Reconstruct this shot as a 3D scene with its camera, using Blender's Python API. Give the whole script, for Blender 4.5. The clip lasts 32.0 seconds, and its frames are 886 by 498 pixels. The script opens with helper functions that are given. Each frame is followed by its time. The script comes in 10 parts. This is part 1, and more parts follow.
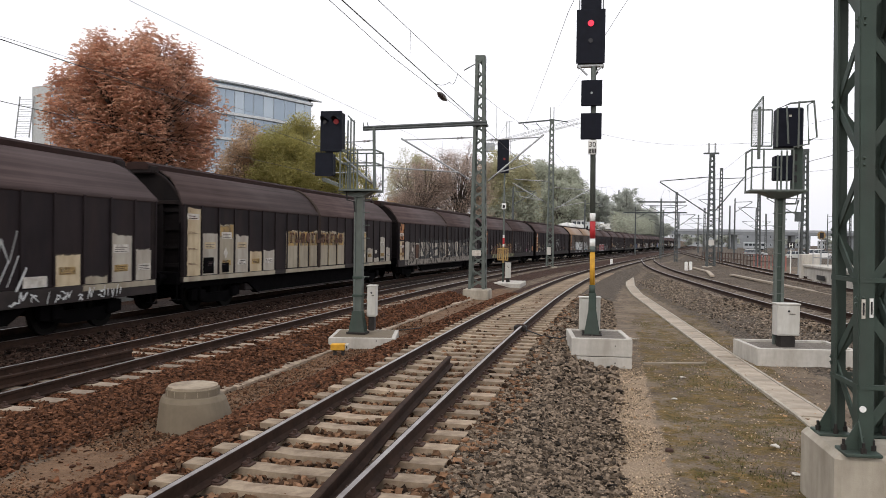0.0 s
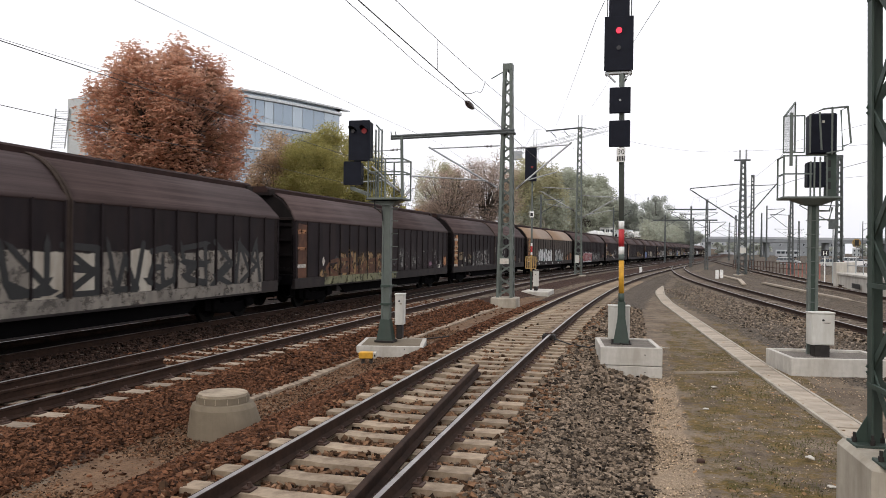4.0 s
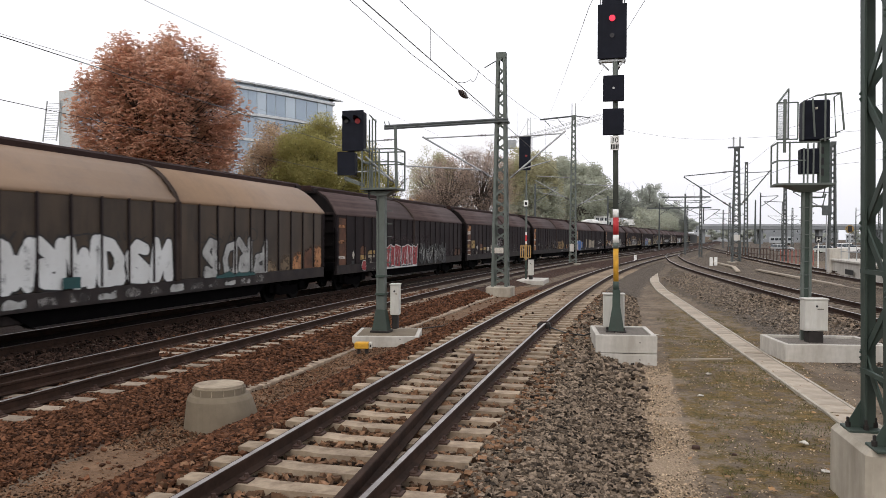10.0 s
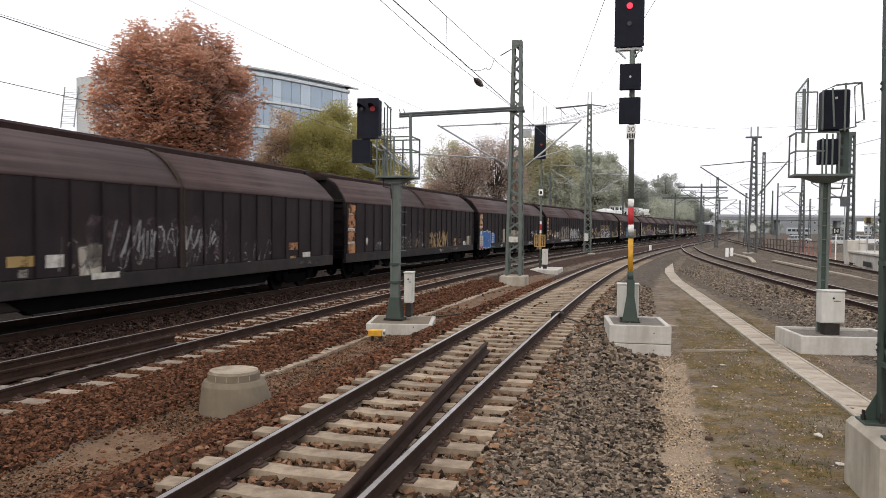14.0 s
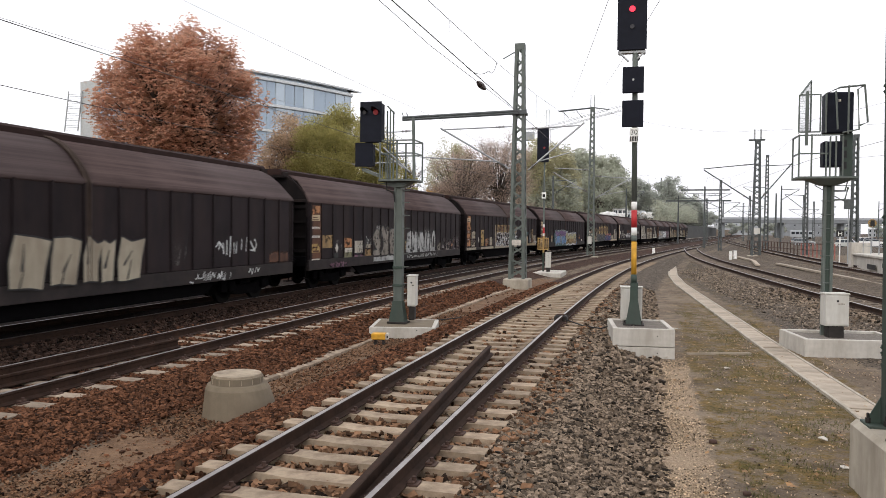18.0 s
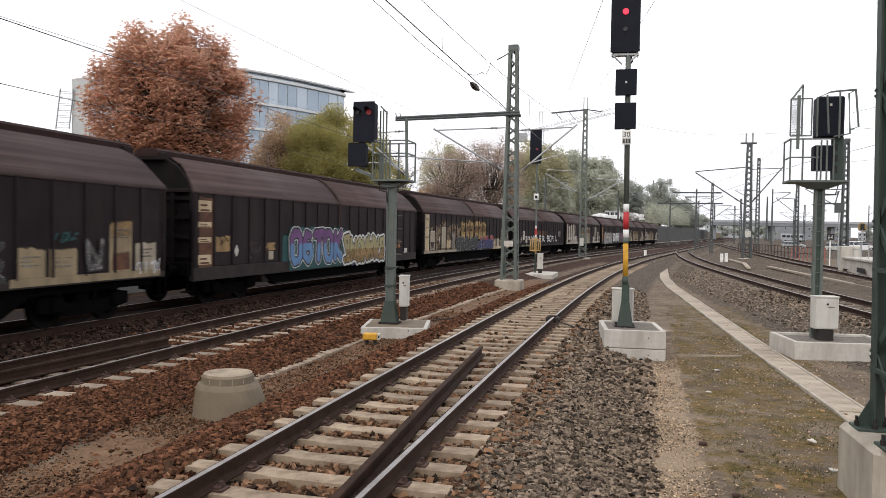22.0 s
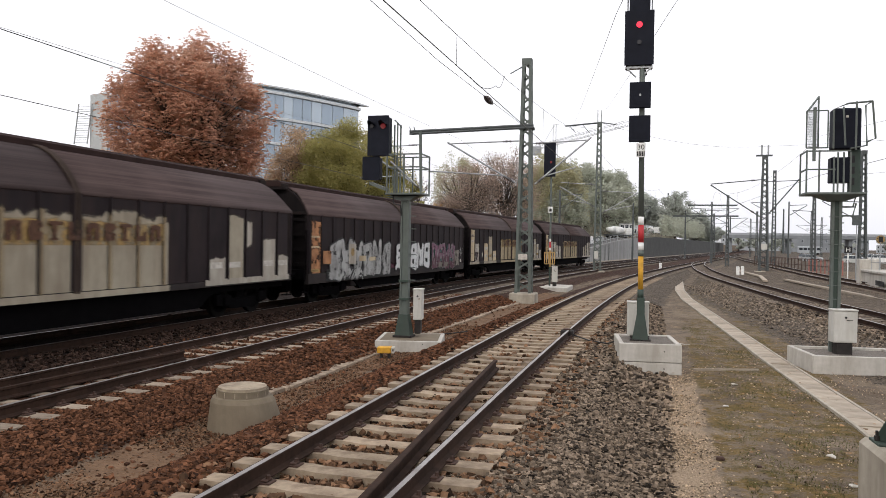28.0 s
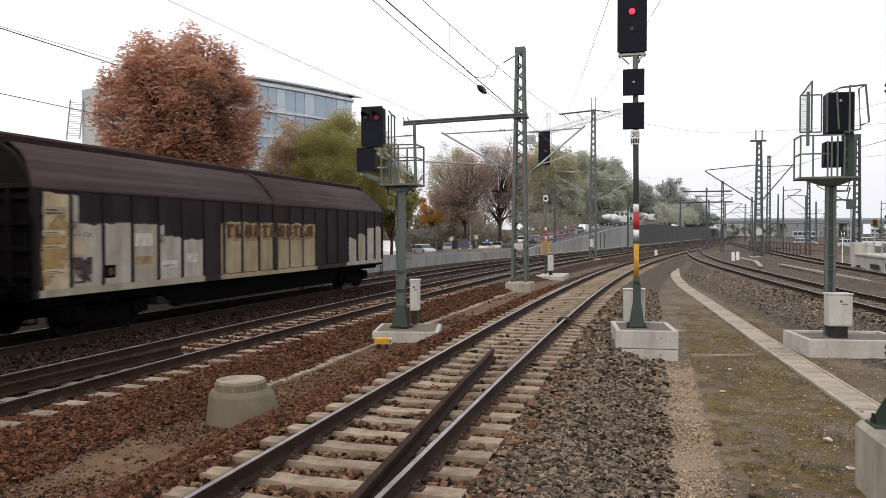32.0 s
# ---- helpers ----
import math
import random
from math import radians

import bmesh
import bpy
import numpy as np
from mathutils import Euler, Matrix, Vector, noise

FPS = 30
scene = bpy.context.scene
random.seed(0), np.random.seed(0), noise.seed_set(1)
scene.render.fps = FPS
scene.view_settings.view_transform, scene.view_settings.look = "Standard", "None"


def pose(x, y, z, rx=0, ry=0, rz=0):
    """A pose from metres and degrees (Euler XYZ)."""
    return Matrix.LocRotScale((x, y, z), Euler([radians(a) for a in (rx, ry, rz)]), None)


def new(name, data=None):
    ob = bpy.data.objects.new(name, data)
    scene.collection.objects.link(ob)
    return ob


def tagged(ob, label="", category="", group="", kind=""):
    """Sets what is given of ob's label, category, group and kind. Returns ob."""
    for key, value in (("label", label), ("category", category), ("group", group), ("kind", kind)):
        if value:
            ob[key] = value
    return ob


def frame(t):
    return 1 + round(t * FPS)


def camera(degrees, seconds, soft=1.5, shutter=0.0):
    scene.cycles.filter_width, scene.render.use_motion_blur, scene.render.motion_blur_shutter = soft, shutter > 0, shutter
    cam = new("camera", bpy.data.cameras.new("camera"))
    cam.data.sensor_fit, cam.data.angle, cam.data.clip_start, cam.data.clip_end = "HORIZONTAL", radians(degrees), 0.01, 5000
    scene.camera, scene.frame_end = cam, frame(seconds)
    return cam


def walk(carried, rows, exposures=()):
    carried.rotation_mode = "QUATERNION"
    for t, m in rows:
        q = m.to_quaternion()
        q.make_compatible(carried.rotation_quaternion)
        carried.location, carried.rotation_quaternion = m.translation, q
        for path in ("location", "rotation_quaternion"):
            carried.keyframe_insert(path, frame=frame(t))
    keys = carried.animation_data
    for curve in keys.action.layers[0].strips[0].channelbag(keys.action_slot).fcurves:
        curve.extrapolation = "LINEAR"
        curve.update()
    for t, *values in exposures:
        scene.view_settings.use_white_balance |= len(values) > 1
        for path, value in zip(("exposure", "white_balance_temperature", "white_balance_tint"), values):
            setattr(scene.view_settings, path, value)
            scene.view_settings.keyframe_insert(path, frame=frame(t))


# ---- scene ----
# ---------------------------------------------------------------- camera
EYE = 2.15          # above the rail heads, from the end of a platform
ROWS = [
    (0, 11.49, -0.70, -0.83), (0.5, 12.45, -0.87, -0.88), (1, 13.51, -0.94, -0.97), (1.5, 13.56, -0.87, -0.94),
    (2, 14.25, -1.05, -0.68), (2.5, 14.31, -0.96, -0.88), (3, 14.05, -0.51, -0.90), (3.5, 13.81, -0.10, -0.72),
    (5.5, 12.69, -0.26, -1.39), (6, 13.00, -0.36, -1.85), (6.5, 11.76, -0.15, -0.99), (7, 11.74, -0.28, -0.42),
    (7.5, 11.80, -0.61, -0.23), (8, 12.13, -0.90, 0.06), (8.5, 12.28, -0.70, -0.19), (9, 12.85, -0.55, -0.11),
    (9.5, 13.23, -0.75, -0.22), (10, 13.16, -0.87, -0.22), (10.5, 13.19, -0.98, -0.22), (11, 13.50, -0.87, -0.19),
    (11.5, 14.01, -0.41, -0.34), (12, 14.48, -0.14, -0.33), (12.5, 14.68, -0.59, -0.76), (13, 14.54, -1.30, -0.82),
    (13.5, 14.37, -1.60, -0.81), (14, 14.22, -1.74, -0.66), (14.5, 14.13, -1.70, -0.72), (16.5, 14.10, -1.71, -0.91),
    (17, 14.33, -1.68, -0.81), (17.5, 14.41, -1.58, -0.69), (18, 14.45, -1.50, -0.57), (18.5, 14.34, -1.44, -0.71),
    (19, 14.28, -1.52, -0.77), (19.5, 14.20, -1.70, -0.76), (20, 14.11, -2.06, -0.87), (20.5, 14.06, -1.97, -0.99),
    (21, 13.86, -1.74, -1.12), (21.5, 13.84, -1.53, -1.05), (22, 13.88, -1.45, -1.01), (22.5, 14.00, -1.41, -1.10),
    (23, 14.33, -1.34, -1.12), (23.5, 14.71, -1.24, -0.92), (24, 14.75, -1.24, -0.89), (24.5, 14.63, -1.21, -1.23),
    (25, 14.63, -1.20, -1.21), (25.5, 14.82, -1.21, -1.10), (27.5, 14.96, -0.59, -0.85), (28, 14.93, -0.48, -0.91),
    (28.5, 14.92, -0.40, -0.76), (29, 15.02, -0.32, -0.56), (29.5, 15.07, -0.50, -0.52), (30, 14.55, -0.69, -0.56),
    (30.5, 14.21, -0.81, -0.36), (31, 14.06, -1.15, -0.33), (31.5, 14.37, -1.23, 0.06), (32, 14.60, -1.20, 0.00)]
cam = camera(60.0, 32.0, soft=0.65, shutter=0.25)
# the clip's camera opens up a little while the dark wagons fill the picture
walk(cam, [(t, pose(0, 0, EYE, 90 + p, r, y)) for t, y, p, r in ROWS],
     [(0, 0.0), (3, 0.04), (6, 0.0), (12, 0.02), (14, 0.12), (19, 0.16), (24, 0.16), (28, 0.04), (32, -0.04)])

# ---------------------------------------------------------------- light: an overcast autumn day
SUN_EL, SUN_AZ = 38.0, 200.0
world = bpy.data.worlds.new("overcast_sky")
scene.world = world
world.use_nodes = True
wn, wl = world.node_tree.nodes, world.node_tree.links
sky = wn.new("ShaderNodeTexSky")
sky.sky_type, sky.sun_disc = "NISHITA", False
sky.sun_elevation, sky.sun_rotation = radians(SUN_EL), radians(SUN_AZ)
sky.air_density, sky.dust_density, sky.ozone_density = 2.0, 6.0, 1.0
clouds = wn.new("ShaderNodeMix")
clouds.data_type = "RGBA"
clouds.inputs["Factor"].default_value = 0.88
up, rise, deck = (wn.new("ShaderNode" + k) for k in ("TexCoord", "SeparateXYZ", "MapRange"))
low_sky = wn.new("ShaderNodeMix")
low_sky.data_type = "RGBA"
low_sky.inputs["A"].default_value, low_sky.inputs["B"].default_value = (7.5, 7.5, 8.0, 1), (9.5, 9.4, 9.9, 1)
deck.inputs["From Min"].default_value, deck.inputs["From Max"].default_value = 0.02, 0.24
wl.new(up.outputs["Generated"], rise.inputs[0])
wl.new(rise.outputs["Z"], deck.inputs["Value"])
wl.new(deck.outputs["Result"], low_sky.inputs["Factor"])
wl.new(low_sky.outputs["Result"], clouds.inputs["B"])
wl.new(sky.outputs[0], clouds.inputs["A"])
wl.new(clouds.outputs["Result"], wn["Background"].inputs["Color"])
wn["Background"].inputs["Strength"].default_value = 0.138
sun = new("sun", bpy.data.lights.new("sun", "SUN"))
sun.data.energy, sun.data.angle, sun.data.color = 0.7, radians(25), (1.0, 0.97, 0.92)
sun.matrix_world = pose(0, 0, 60, 90 - SUN_EL, 0, 180 - SUN_AZ)
scene.view_settings.exposure = 0.0


# ---------------------------------------------------------------- materials
def mat(name, col, rough=0.8, metal=0.0, grain=0.25, scale=8.0, bump=0.0, bump_scale=60.0, dirt=None, dirt_amt=0.0,
        dirt_scale=1.5, streak=False, vary=0.0, spec=0.3, island=False):
    """A procedural surface: base colour, grain at one scale, dirt or stains at another, fine relief."""
    m = bpy.data.materials.new(name)
    m.use_nodes = True
    N, L = m.node_tree.nodes, m.node_tree.links
    b = N["Principled BSDF"]
    b.inputs["Roughness"].default_value, b.inputs["Metallic"].default_value = rough, metal
    b.inputs["Specular IOR Level"].default_value = spec
    tc = N.new("ShaderNodeTexCoord")
    n1 = N.new("ShaderNodeTexNoise")
    n1.inputs["Scale"].default_value, n1.inputs["Detail"].default_value = scale, 6.0
    L.new(tc.outputs["Object"], n1.inputs["Vector"])
    ramp = N.new("ShaderNodeMapRange")
    ramp.inputs["From Min"].default_value, ramp.inputs["From Max"].default_value = 0.25, 0.75
    ramp.inputs["To Min"].default_value, ramp.inputs["To Max"].default_value = 1 - grain, 1 + grain
    L.new(n1.outputs["Fac"], ramp.inputs["Value"])
    mul = N.new("ShaderNodeMix")
    mul.data_type, mul.blend_type = "RGBA", "MULTIPLY"
    mul.inputs["Factor"].default_value = 1.0
    mul.inputs["A"].default_value = (*col, 1)
    L.new(ramp.outputs["Result"], mul.inputs["B"])
    out = mul.outputs["Result"]
    if dirt:
        n2 = N.new("ShaderNodeTexNoise")
        n2.inputs["Scale"].default_value, n2.inputs["Detail"].default_value, n2.inputs["Roughness"].default_value = dirt_scale, 8.0, 0.65
        if streak:
            mp = N.new("ShaderNodeMapping")
            mp.inputs["Scale"].default_value = (9.0, 0.15, 9.0) if streak == "along" else (1.4, 1.4, 0.3)
            L.new(tc.outputs["Object"], mp.inputs["Vector"])
            L.new(mp.outputs["Vector"], n2.inputs["Vector"])
        else:
            L.new(tc.outputs["Object"], n2.inputs["Vector"])
        r2 = N.new("ShaderNodeMapRange")
        r2.inputs["From Min"].default_value, r2.inputs["From Max"].default_value = 0.42, 0.68
        r2.inputs["To Min"].default_value, r2.inputs["To Max"].default_value = 0.0, dirt_amt
        L.new(n2.outputs["Fac"], r2.inputs["Value"])
        mx = N.new("ShaderNodeMix")
        mx.data_type = "RGBA"
        mx.inputs["B"].default_value = (*dirt, 1)
        L.new(r2.outputs["Result"], mx.inputs["Factor"])
        L.new(out, mx.inputs["A"])
        out = mx.outputs["Result"]
    if vary:
        if island:
            gi = N.new("ShaderNodeNewGeometry")
            rnd = gi.outputs["Random Per Island"]
        else:
            oi = N.new("ShaderNodeObjectInfo")
            rnd = oi.outputs["Random"]
        r3 = N.new("ShaderNodeMapRange")
        r3.inputs["To Min"].default_value, r3.inputs["To Max"].default_value = 1 - vary, 1 + vary
        L.new(rnd, r3.inputs["Value"])
        m3 = N.new("ShaderNodeMix")
        m3.data_type, m3.blend_type = "RGBA", "MULTIPLY"
        m3.inputs["Factor"].default_value = 1.0
        L.new(out, m3.inputs["A"])
        L.new(r3.outputs["Result"], m3.inputs["B"])
        out = m3.outputs["Result"]
    L.new(out, b.inputs["Base Color"])
    if bump:
        n4 = N.new("ShaderNodeTexNoise")
        n4.inputs["Scale"].default_value, n4.inputs["Detail"].default_value = bump_scale, 4.0
        L.new(tc.outputs["Object"], n4.inputs["Vector"])
        bp = N.new("ShaderNodeBump")
        bp.inputs["Strength"].default_value, bp.inputs["Distance"].default_value = bump, 0.01
        L.new(n4.outputs["Fac"], bp.inputs["Height"])
        L.new(bp.outputs["Normal"], b.inputs["Normal"])
    return m


def glow(name, col, power):
    m = bpy.data.materials.new(name)
    m.use_nodes = True
    b = m.node_tree.nodes["Principled BSDF"]
    b.inputs["Base Color"].default_value = (*[c * min(0.3, power) for c in col], 1)
    b.inputs["Emission Color"].default_value = (*col, 1)
    b.inputs["Emission Strength"].default_value = power
    return m


def ground_material():
    """Soil, ballast and moss in one sheet; the kinds lie where the 'zone' attribute says, with ragged edges."""
    m = bpy.data.materials.new("soil_and_ballast")
    m.use_nodes = True
    N, L = m.node_tree.nodes, m.node_tree.links
    b = N["Principled BSDF"]
    b.inputs["Roughness"].default_value, b.inputs["Specular IOR Level"].default_value = 0.95, 0.15
    at = N.new("ShaderNodeAttribute")
    at.attribute_name = "zone"
    tc = N.new("ShaderNodeTexCoord")

    def noise_tex(scale, detail=6.0, rough=0.6):
        n = N.new("ShaderNodeTexNoise")
        n.inputs["Scale"].default_value, n.inputs["Detail"].default_value, n.inputs["Roughness"].default_value = scale, detail, rough
        L.new(tc.outputs["Object"], n.inputs["Vector"])
        return n.outputs["Fac"]

    def mix(f, a, c):
        x = N.new("ShaderNodeMix")
        x.data_type = "RGBA"
        for key, v in (("Factor", f), ("A", a), ("B", c)):
            if isinstance(v, tuple):
                x.inputs[key].default_value = (*v, 1)
            else:
                L.new(v, x.inputs[key])
        return x.outputs["Result"]

    def rng(v, a, c, lo=0.0, hi=1.0):
        x = N.new("ShaderNodeMapRange")
        for key, k in (("From Min", a), ("From Max", c), ("To Min", lo), ("To Max", hi)):
            x.inputs[key].default_value = k
        L.new(v, x.inputs["Value"])
        return x.outputs["Result"]

    def ragged(v):
        s = N.new("ShaderNodeMath")
        s.operation = "ADD"
        L.new(v, s.inputs[0])
        L.new(rng(noise_tex(1.7, 13.0, 0.85), 0.3, 0.7, -0.75, 0.75), s.inputs[1])
        return rng(s.outputs[0], 0.36, 0.64)

    sep = N.new("ShaderNodeSeparateColor")
    L.new(at.outputs["Color"], sep.inputs[0])
    vor = N.new("ShaderNodeTexVoronoi")
    vor.inputs["Scale"].default_value = 21.0
    L.new(tc.outputs["Object"], vor.inputs["Vector"])
    hsv = N.new("ShaderNodeSeparateColor")
    L.new(vor.outputs["Color"], hsv.inputs[0])
    dirt = mix(rng(noise_tex(0.9), 0.35, 0.65), (0.080, 0.060, 0.043), (0.200, 0.160, 0.120))
    dirt = mix(rng(noise_tex(55.0, 6.0, 0.8), 0.42, 0.66, 0.0, 0.75), dirt, (0.205, 0.150, 0.100))
    dirt = mix(rng(noise_tex(23.0, 8.0, 0.8), 0.53, 0.68, 0.0, 0.85), dirt, (0.050, 0.037, 0.027))
    dirt = mix(rng(noise_tex(2.6, 10.0, 0.75), 0.50, 0.66, 0.0, 0.7), dirt, (0.047, 0.038, 0.030))
    moss = mix(rng(noise_tex(5.0, 12.0, 0.82), 0.40, 0.62), (0.050, 0.042, 0.011), (0.195, 0.125, 0.046))
    moss = mix(rng(noise_tex(1.3, 8.0, 0.7), 0.55, 0.72), moss, dirt)
    red = mix(hsv.outputs["Red"], (0.013, 0.0065, 0.0045), (0.070, 0.035, 0.022))
    grey = mix(hsv.outputs["Green"], (0.015, 0.012, 0.009), (0.150, 0.120, 0.092))
    col = mix(ragged(sep.outputs["Red"]), dirt, red)
    col = mix(ragged(sep.outputs["Green"]), col, grey)
    col = mix(ragged(sep.outputs["Blue"]), col, moss)
    sand = mix(rng(noise_tex(55.0, 8.0, 0.8), 0.36, 0.64), (0.105, 0.075, 0.050), (0.42, 0.32, 0.22))
    col = mix(ragged(at.outputs["Alpha"]), col, sand)
    murky = N.new("ShaderNodeAttribute")                       # red: oil, brake dust and painted train shade along the goods line; green: the trodden path
    murky.attribute_name = "murky"
    wear_and_shade = N.new("ShaderNodeSeparateColor")
    L.new(murky.outputs["Color"], wear_and_shade.inputs[0])
    path = mix(rng(noise_tex(3.0, 10.0, 0.75), 0.35, 0.65), (0.105, 0.062, 0.037), (0.215, 0.135, 0.082))
    path = mix(rng(noise_tex(60.0, 6.0, 0.8), 0.45, 0.7, 0.0, 0.6), path, (0.07, 0.042, 0.028))
    col = mix(ragged(wear_and_shade.outputs["Green"]), col, path)
    # the red mask darkens oily ballast and paints in the train's shade
    col = mix(rng(ragged(wear_and_shade.outputs["Red"]), 0.0, 1.0, 0.0, 0.75), col, (0.010, 0.0075, 0.0065))
    L.new(col, b.inputs["Base Color"])
    bp = N.new("ShaderNodeBump")
    bp.inputs["Strength"].default_value, bp.inputs["Distance"].default_value = 0.7, 0.03
    L.new(vor.outputs["Distance"], bp.inputs["Height"])
    L.new(bp.outputs["Normal"], b.inputs["Normal"])
    return m


def glass_material(name, col=(0.55, 0.62, 0.68)):
    m = bpy.data.materials.new(name)
    m.use_nodes = True
    b = m.node_tree.nodes["Principled BSDF"]
    b.inputs["Base Color"].default_value = (*col, 1)
    b.inputs["Roughness"].default_value = 0.06
    b.inputs["Metallic"].default_value = 0.55
    return m


M_GROUND = ground_material()
M_RAIL = mat("rusty_rail_steel", (0.026, 0.0145, 0.0100), 0.85, 0.0, 0.35, 14, dirt=(0.054, 0.029, 0.019), dirt_amt=0.7, dirt_scale=3, spec=0.15)
M_HEAD = mat("worn_rail_head", (0.34, 0.32, 0.31), 0.38, 0.85, 0.15, 6, dirt=(0.10, 0.07, 0.055), dirt_amt=0.5, dirt_scale=2.5)
M_SLEEPER = mat("concrete_sleeper", (0.33, 0.258, 0.182), 0.9, 0, 0.24, 9, 0.3, 90, (0.12, 0.078, 0.052), 0.75, 3.4, vary=0.2)
M_SLEEPER_2 = mat("stained_concrete_sleeper", (0.30, 0.240, 0.180), 0.9, 0, 0.25, 9, 0.3, 90, (0.09, 0.055, 0.038), 0.6, 2.4, vary=0.25)
M_SLEEPER_S = mat("old_concrete_sleeper", (0.170, 0.138, 0.108), 0.9, 0, 0.2, 9, 0.3, 90, (0.045, 0.03, 0.022), 0.8, 2.0, vary=0.2, island=True)
M_CLIP = mat("rusty_fastening", (0.075, 0.045, 0.035), 0.8, 0.3, 0.3, 20)
M_STONE_R = mat("rust_stained_ballast", (0.094, 0.042, 0.022), 0.92, 0, 0.45, 18, vary=0.78, island=True, spec=0.15)
# oily stone, its colour darkened further for the shade beside the train
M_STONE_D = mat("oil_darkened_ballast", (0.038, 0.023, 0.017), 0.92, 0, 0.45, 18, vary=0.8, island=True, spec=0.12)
M_STONE_G = mat("grey_ballast", (0.136, 0.104, 0.076), 0.92, 0, 0.5, 26, vary=0.95, island=True, spec=0.15)
M_STONE_B = mat("brown_ballast", (0.125, 0.070, 0.040), 0.92, 0, 0.4, 18, vary=0.95, island=True, spec=0.15)
M_STONE_T = mat("dusty_grey_ballast", (0.172, 0.138, 0.106), 0.92, 0, 0.45, 24, vary=0.8, island=True, spec=0.15)
M_PEBBLE = mat("yellowish_pebble", (0.31, 0.235, 0.16), 0.92, 0, 0.4, 18, vary=0.9, island=True, spec=0.15)
M_CONC = mat("cast_concrete", (0.40, 0.36, 0.295), 0.88, 0, 0.12, 7, 0.25, 80, (0.22, 0.19, 0.145), 0.7, 1.6, streak=True)
M_CONC_W = mat("pale_concrete", (0.50, 0.475, 0.43), 0.88, 0, 0.1, 9, 0.2, 80, (0.30, 0.27, 0.225), 0.65, 1.6, streak=True)
M_SLAB = mat("trough_cover_concrete", (0.36, 0.305, 0.24), 0.9, 0, 0.2, 12, 0.3, 90, (0.22, 0.18, 0.135), 0.7, 3.0, vary=0.14)
M_GREEN = mat("green_grey_paint", (0.045, 0.066, 0.054), 0.6, 0.1, 0.16, 5, 0.1, 60, (0.05, 0.05, 0.045), 0.5, 2.5, streak=True)
M_GREY = mat("grey_green_paint", (0.115, 0.135, 0.122), 0.6, 0.1, 0.14, 5, 0, 60, (0.10, 0.10, 0.09), 0.5, 2.5, streak=True)
M_DARKSTEEL = mat("dark_weathered_steel", (0.09, 0.10, 0.10), 0.65, 0.3, 0.25, 6)
M_GALV = mat("galvanised_steel", (0.36, 0.375, 0.38), 0.5, 0.6, 0.15, 10)
M_BLACK = mat("black_signal_enamel", (0.0095, 0.011, 0.018), 0.6, 0.0, 0.2, 6, spec=0.12)
M_BOX = mat("light_grey_cabinet", (0.55, 0.54, 0.50), 0.6, 0, 0.06, 5, dirt=(0.33, 0.30, 0.25), dirt_amt=0.5, dirt_scale=3, streak=True)
M_RED = mat("red_paint", (0.42, 0.03, 0.035), 0.5)
M_WHITE = mat("white_paint", (0.78, 0.78, 0.76), 0.6, dirt=(0.5, 0.48, 0.44), dirt_amt=0.4)
M_YELLOW = mat("yellow_paint", (0.62, 0.33, 0.03), 0.55, dirt=(0.35, 0.2, 0.05), dirt_amt=0.4)
M_INK = mat("black_ink", (0.02, 0.02, 0.02), 0.6)
M_WIRE = mat("bare_copper_wire", (0.06, 0.06, 0.06), 0.5, 0.6)
M_LAMP = glow("red_signal_light", (1.0, 0.03, 0.07), 1.3)
M_LAMP_DIM = glow("weak_red_signal_light", (1.0, 0.06, 0.07), 0.09)
M_LENS = mat("dark_lens", (0.03, 0.03, 0.035), 0.2)
M_CERAM = mat("brown_insulator", (0.05, 0.03, 0.025), 0.35)


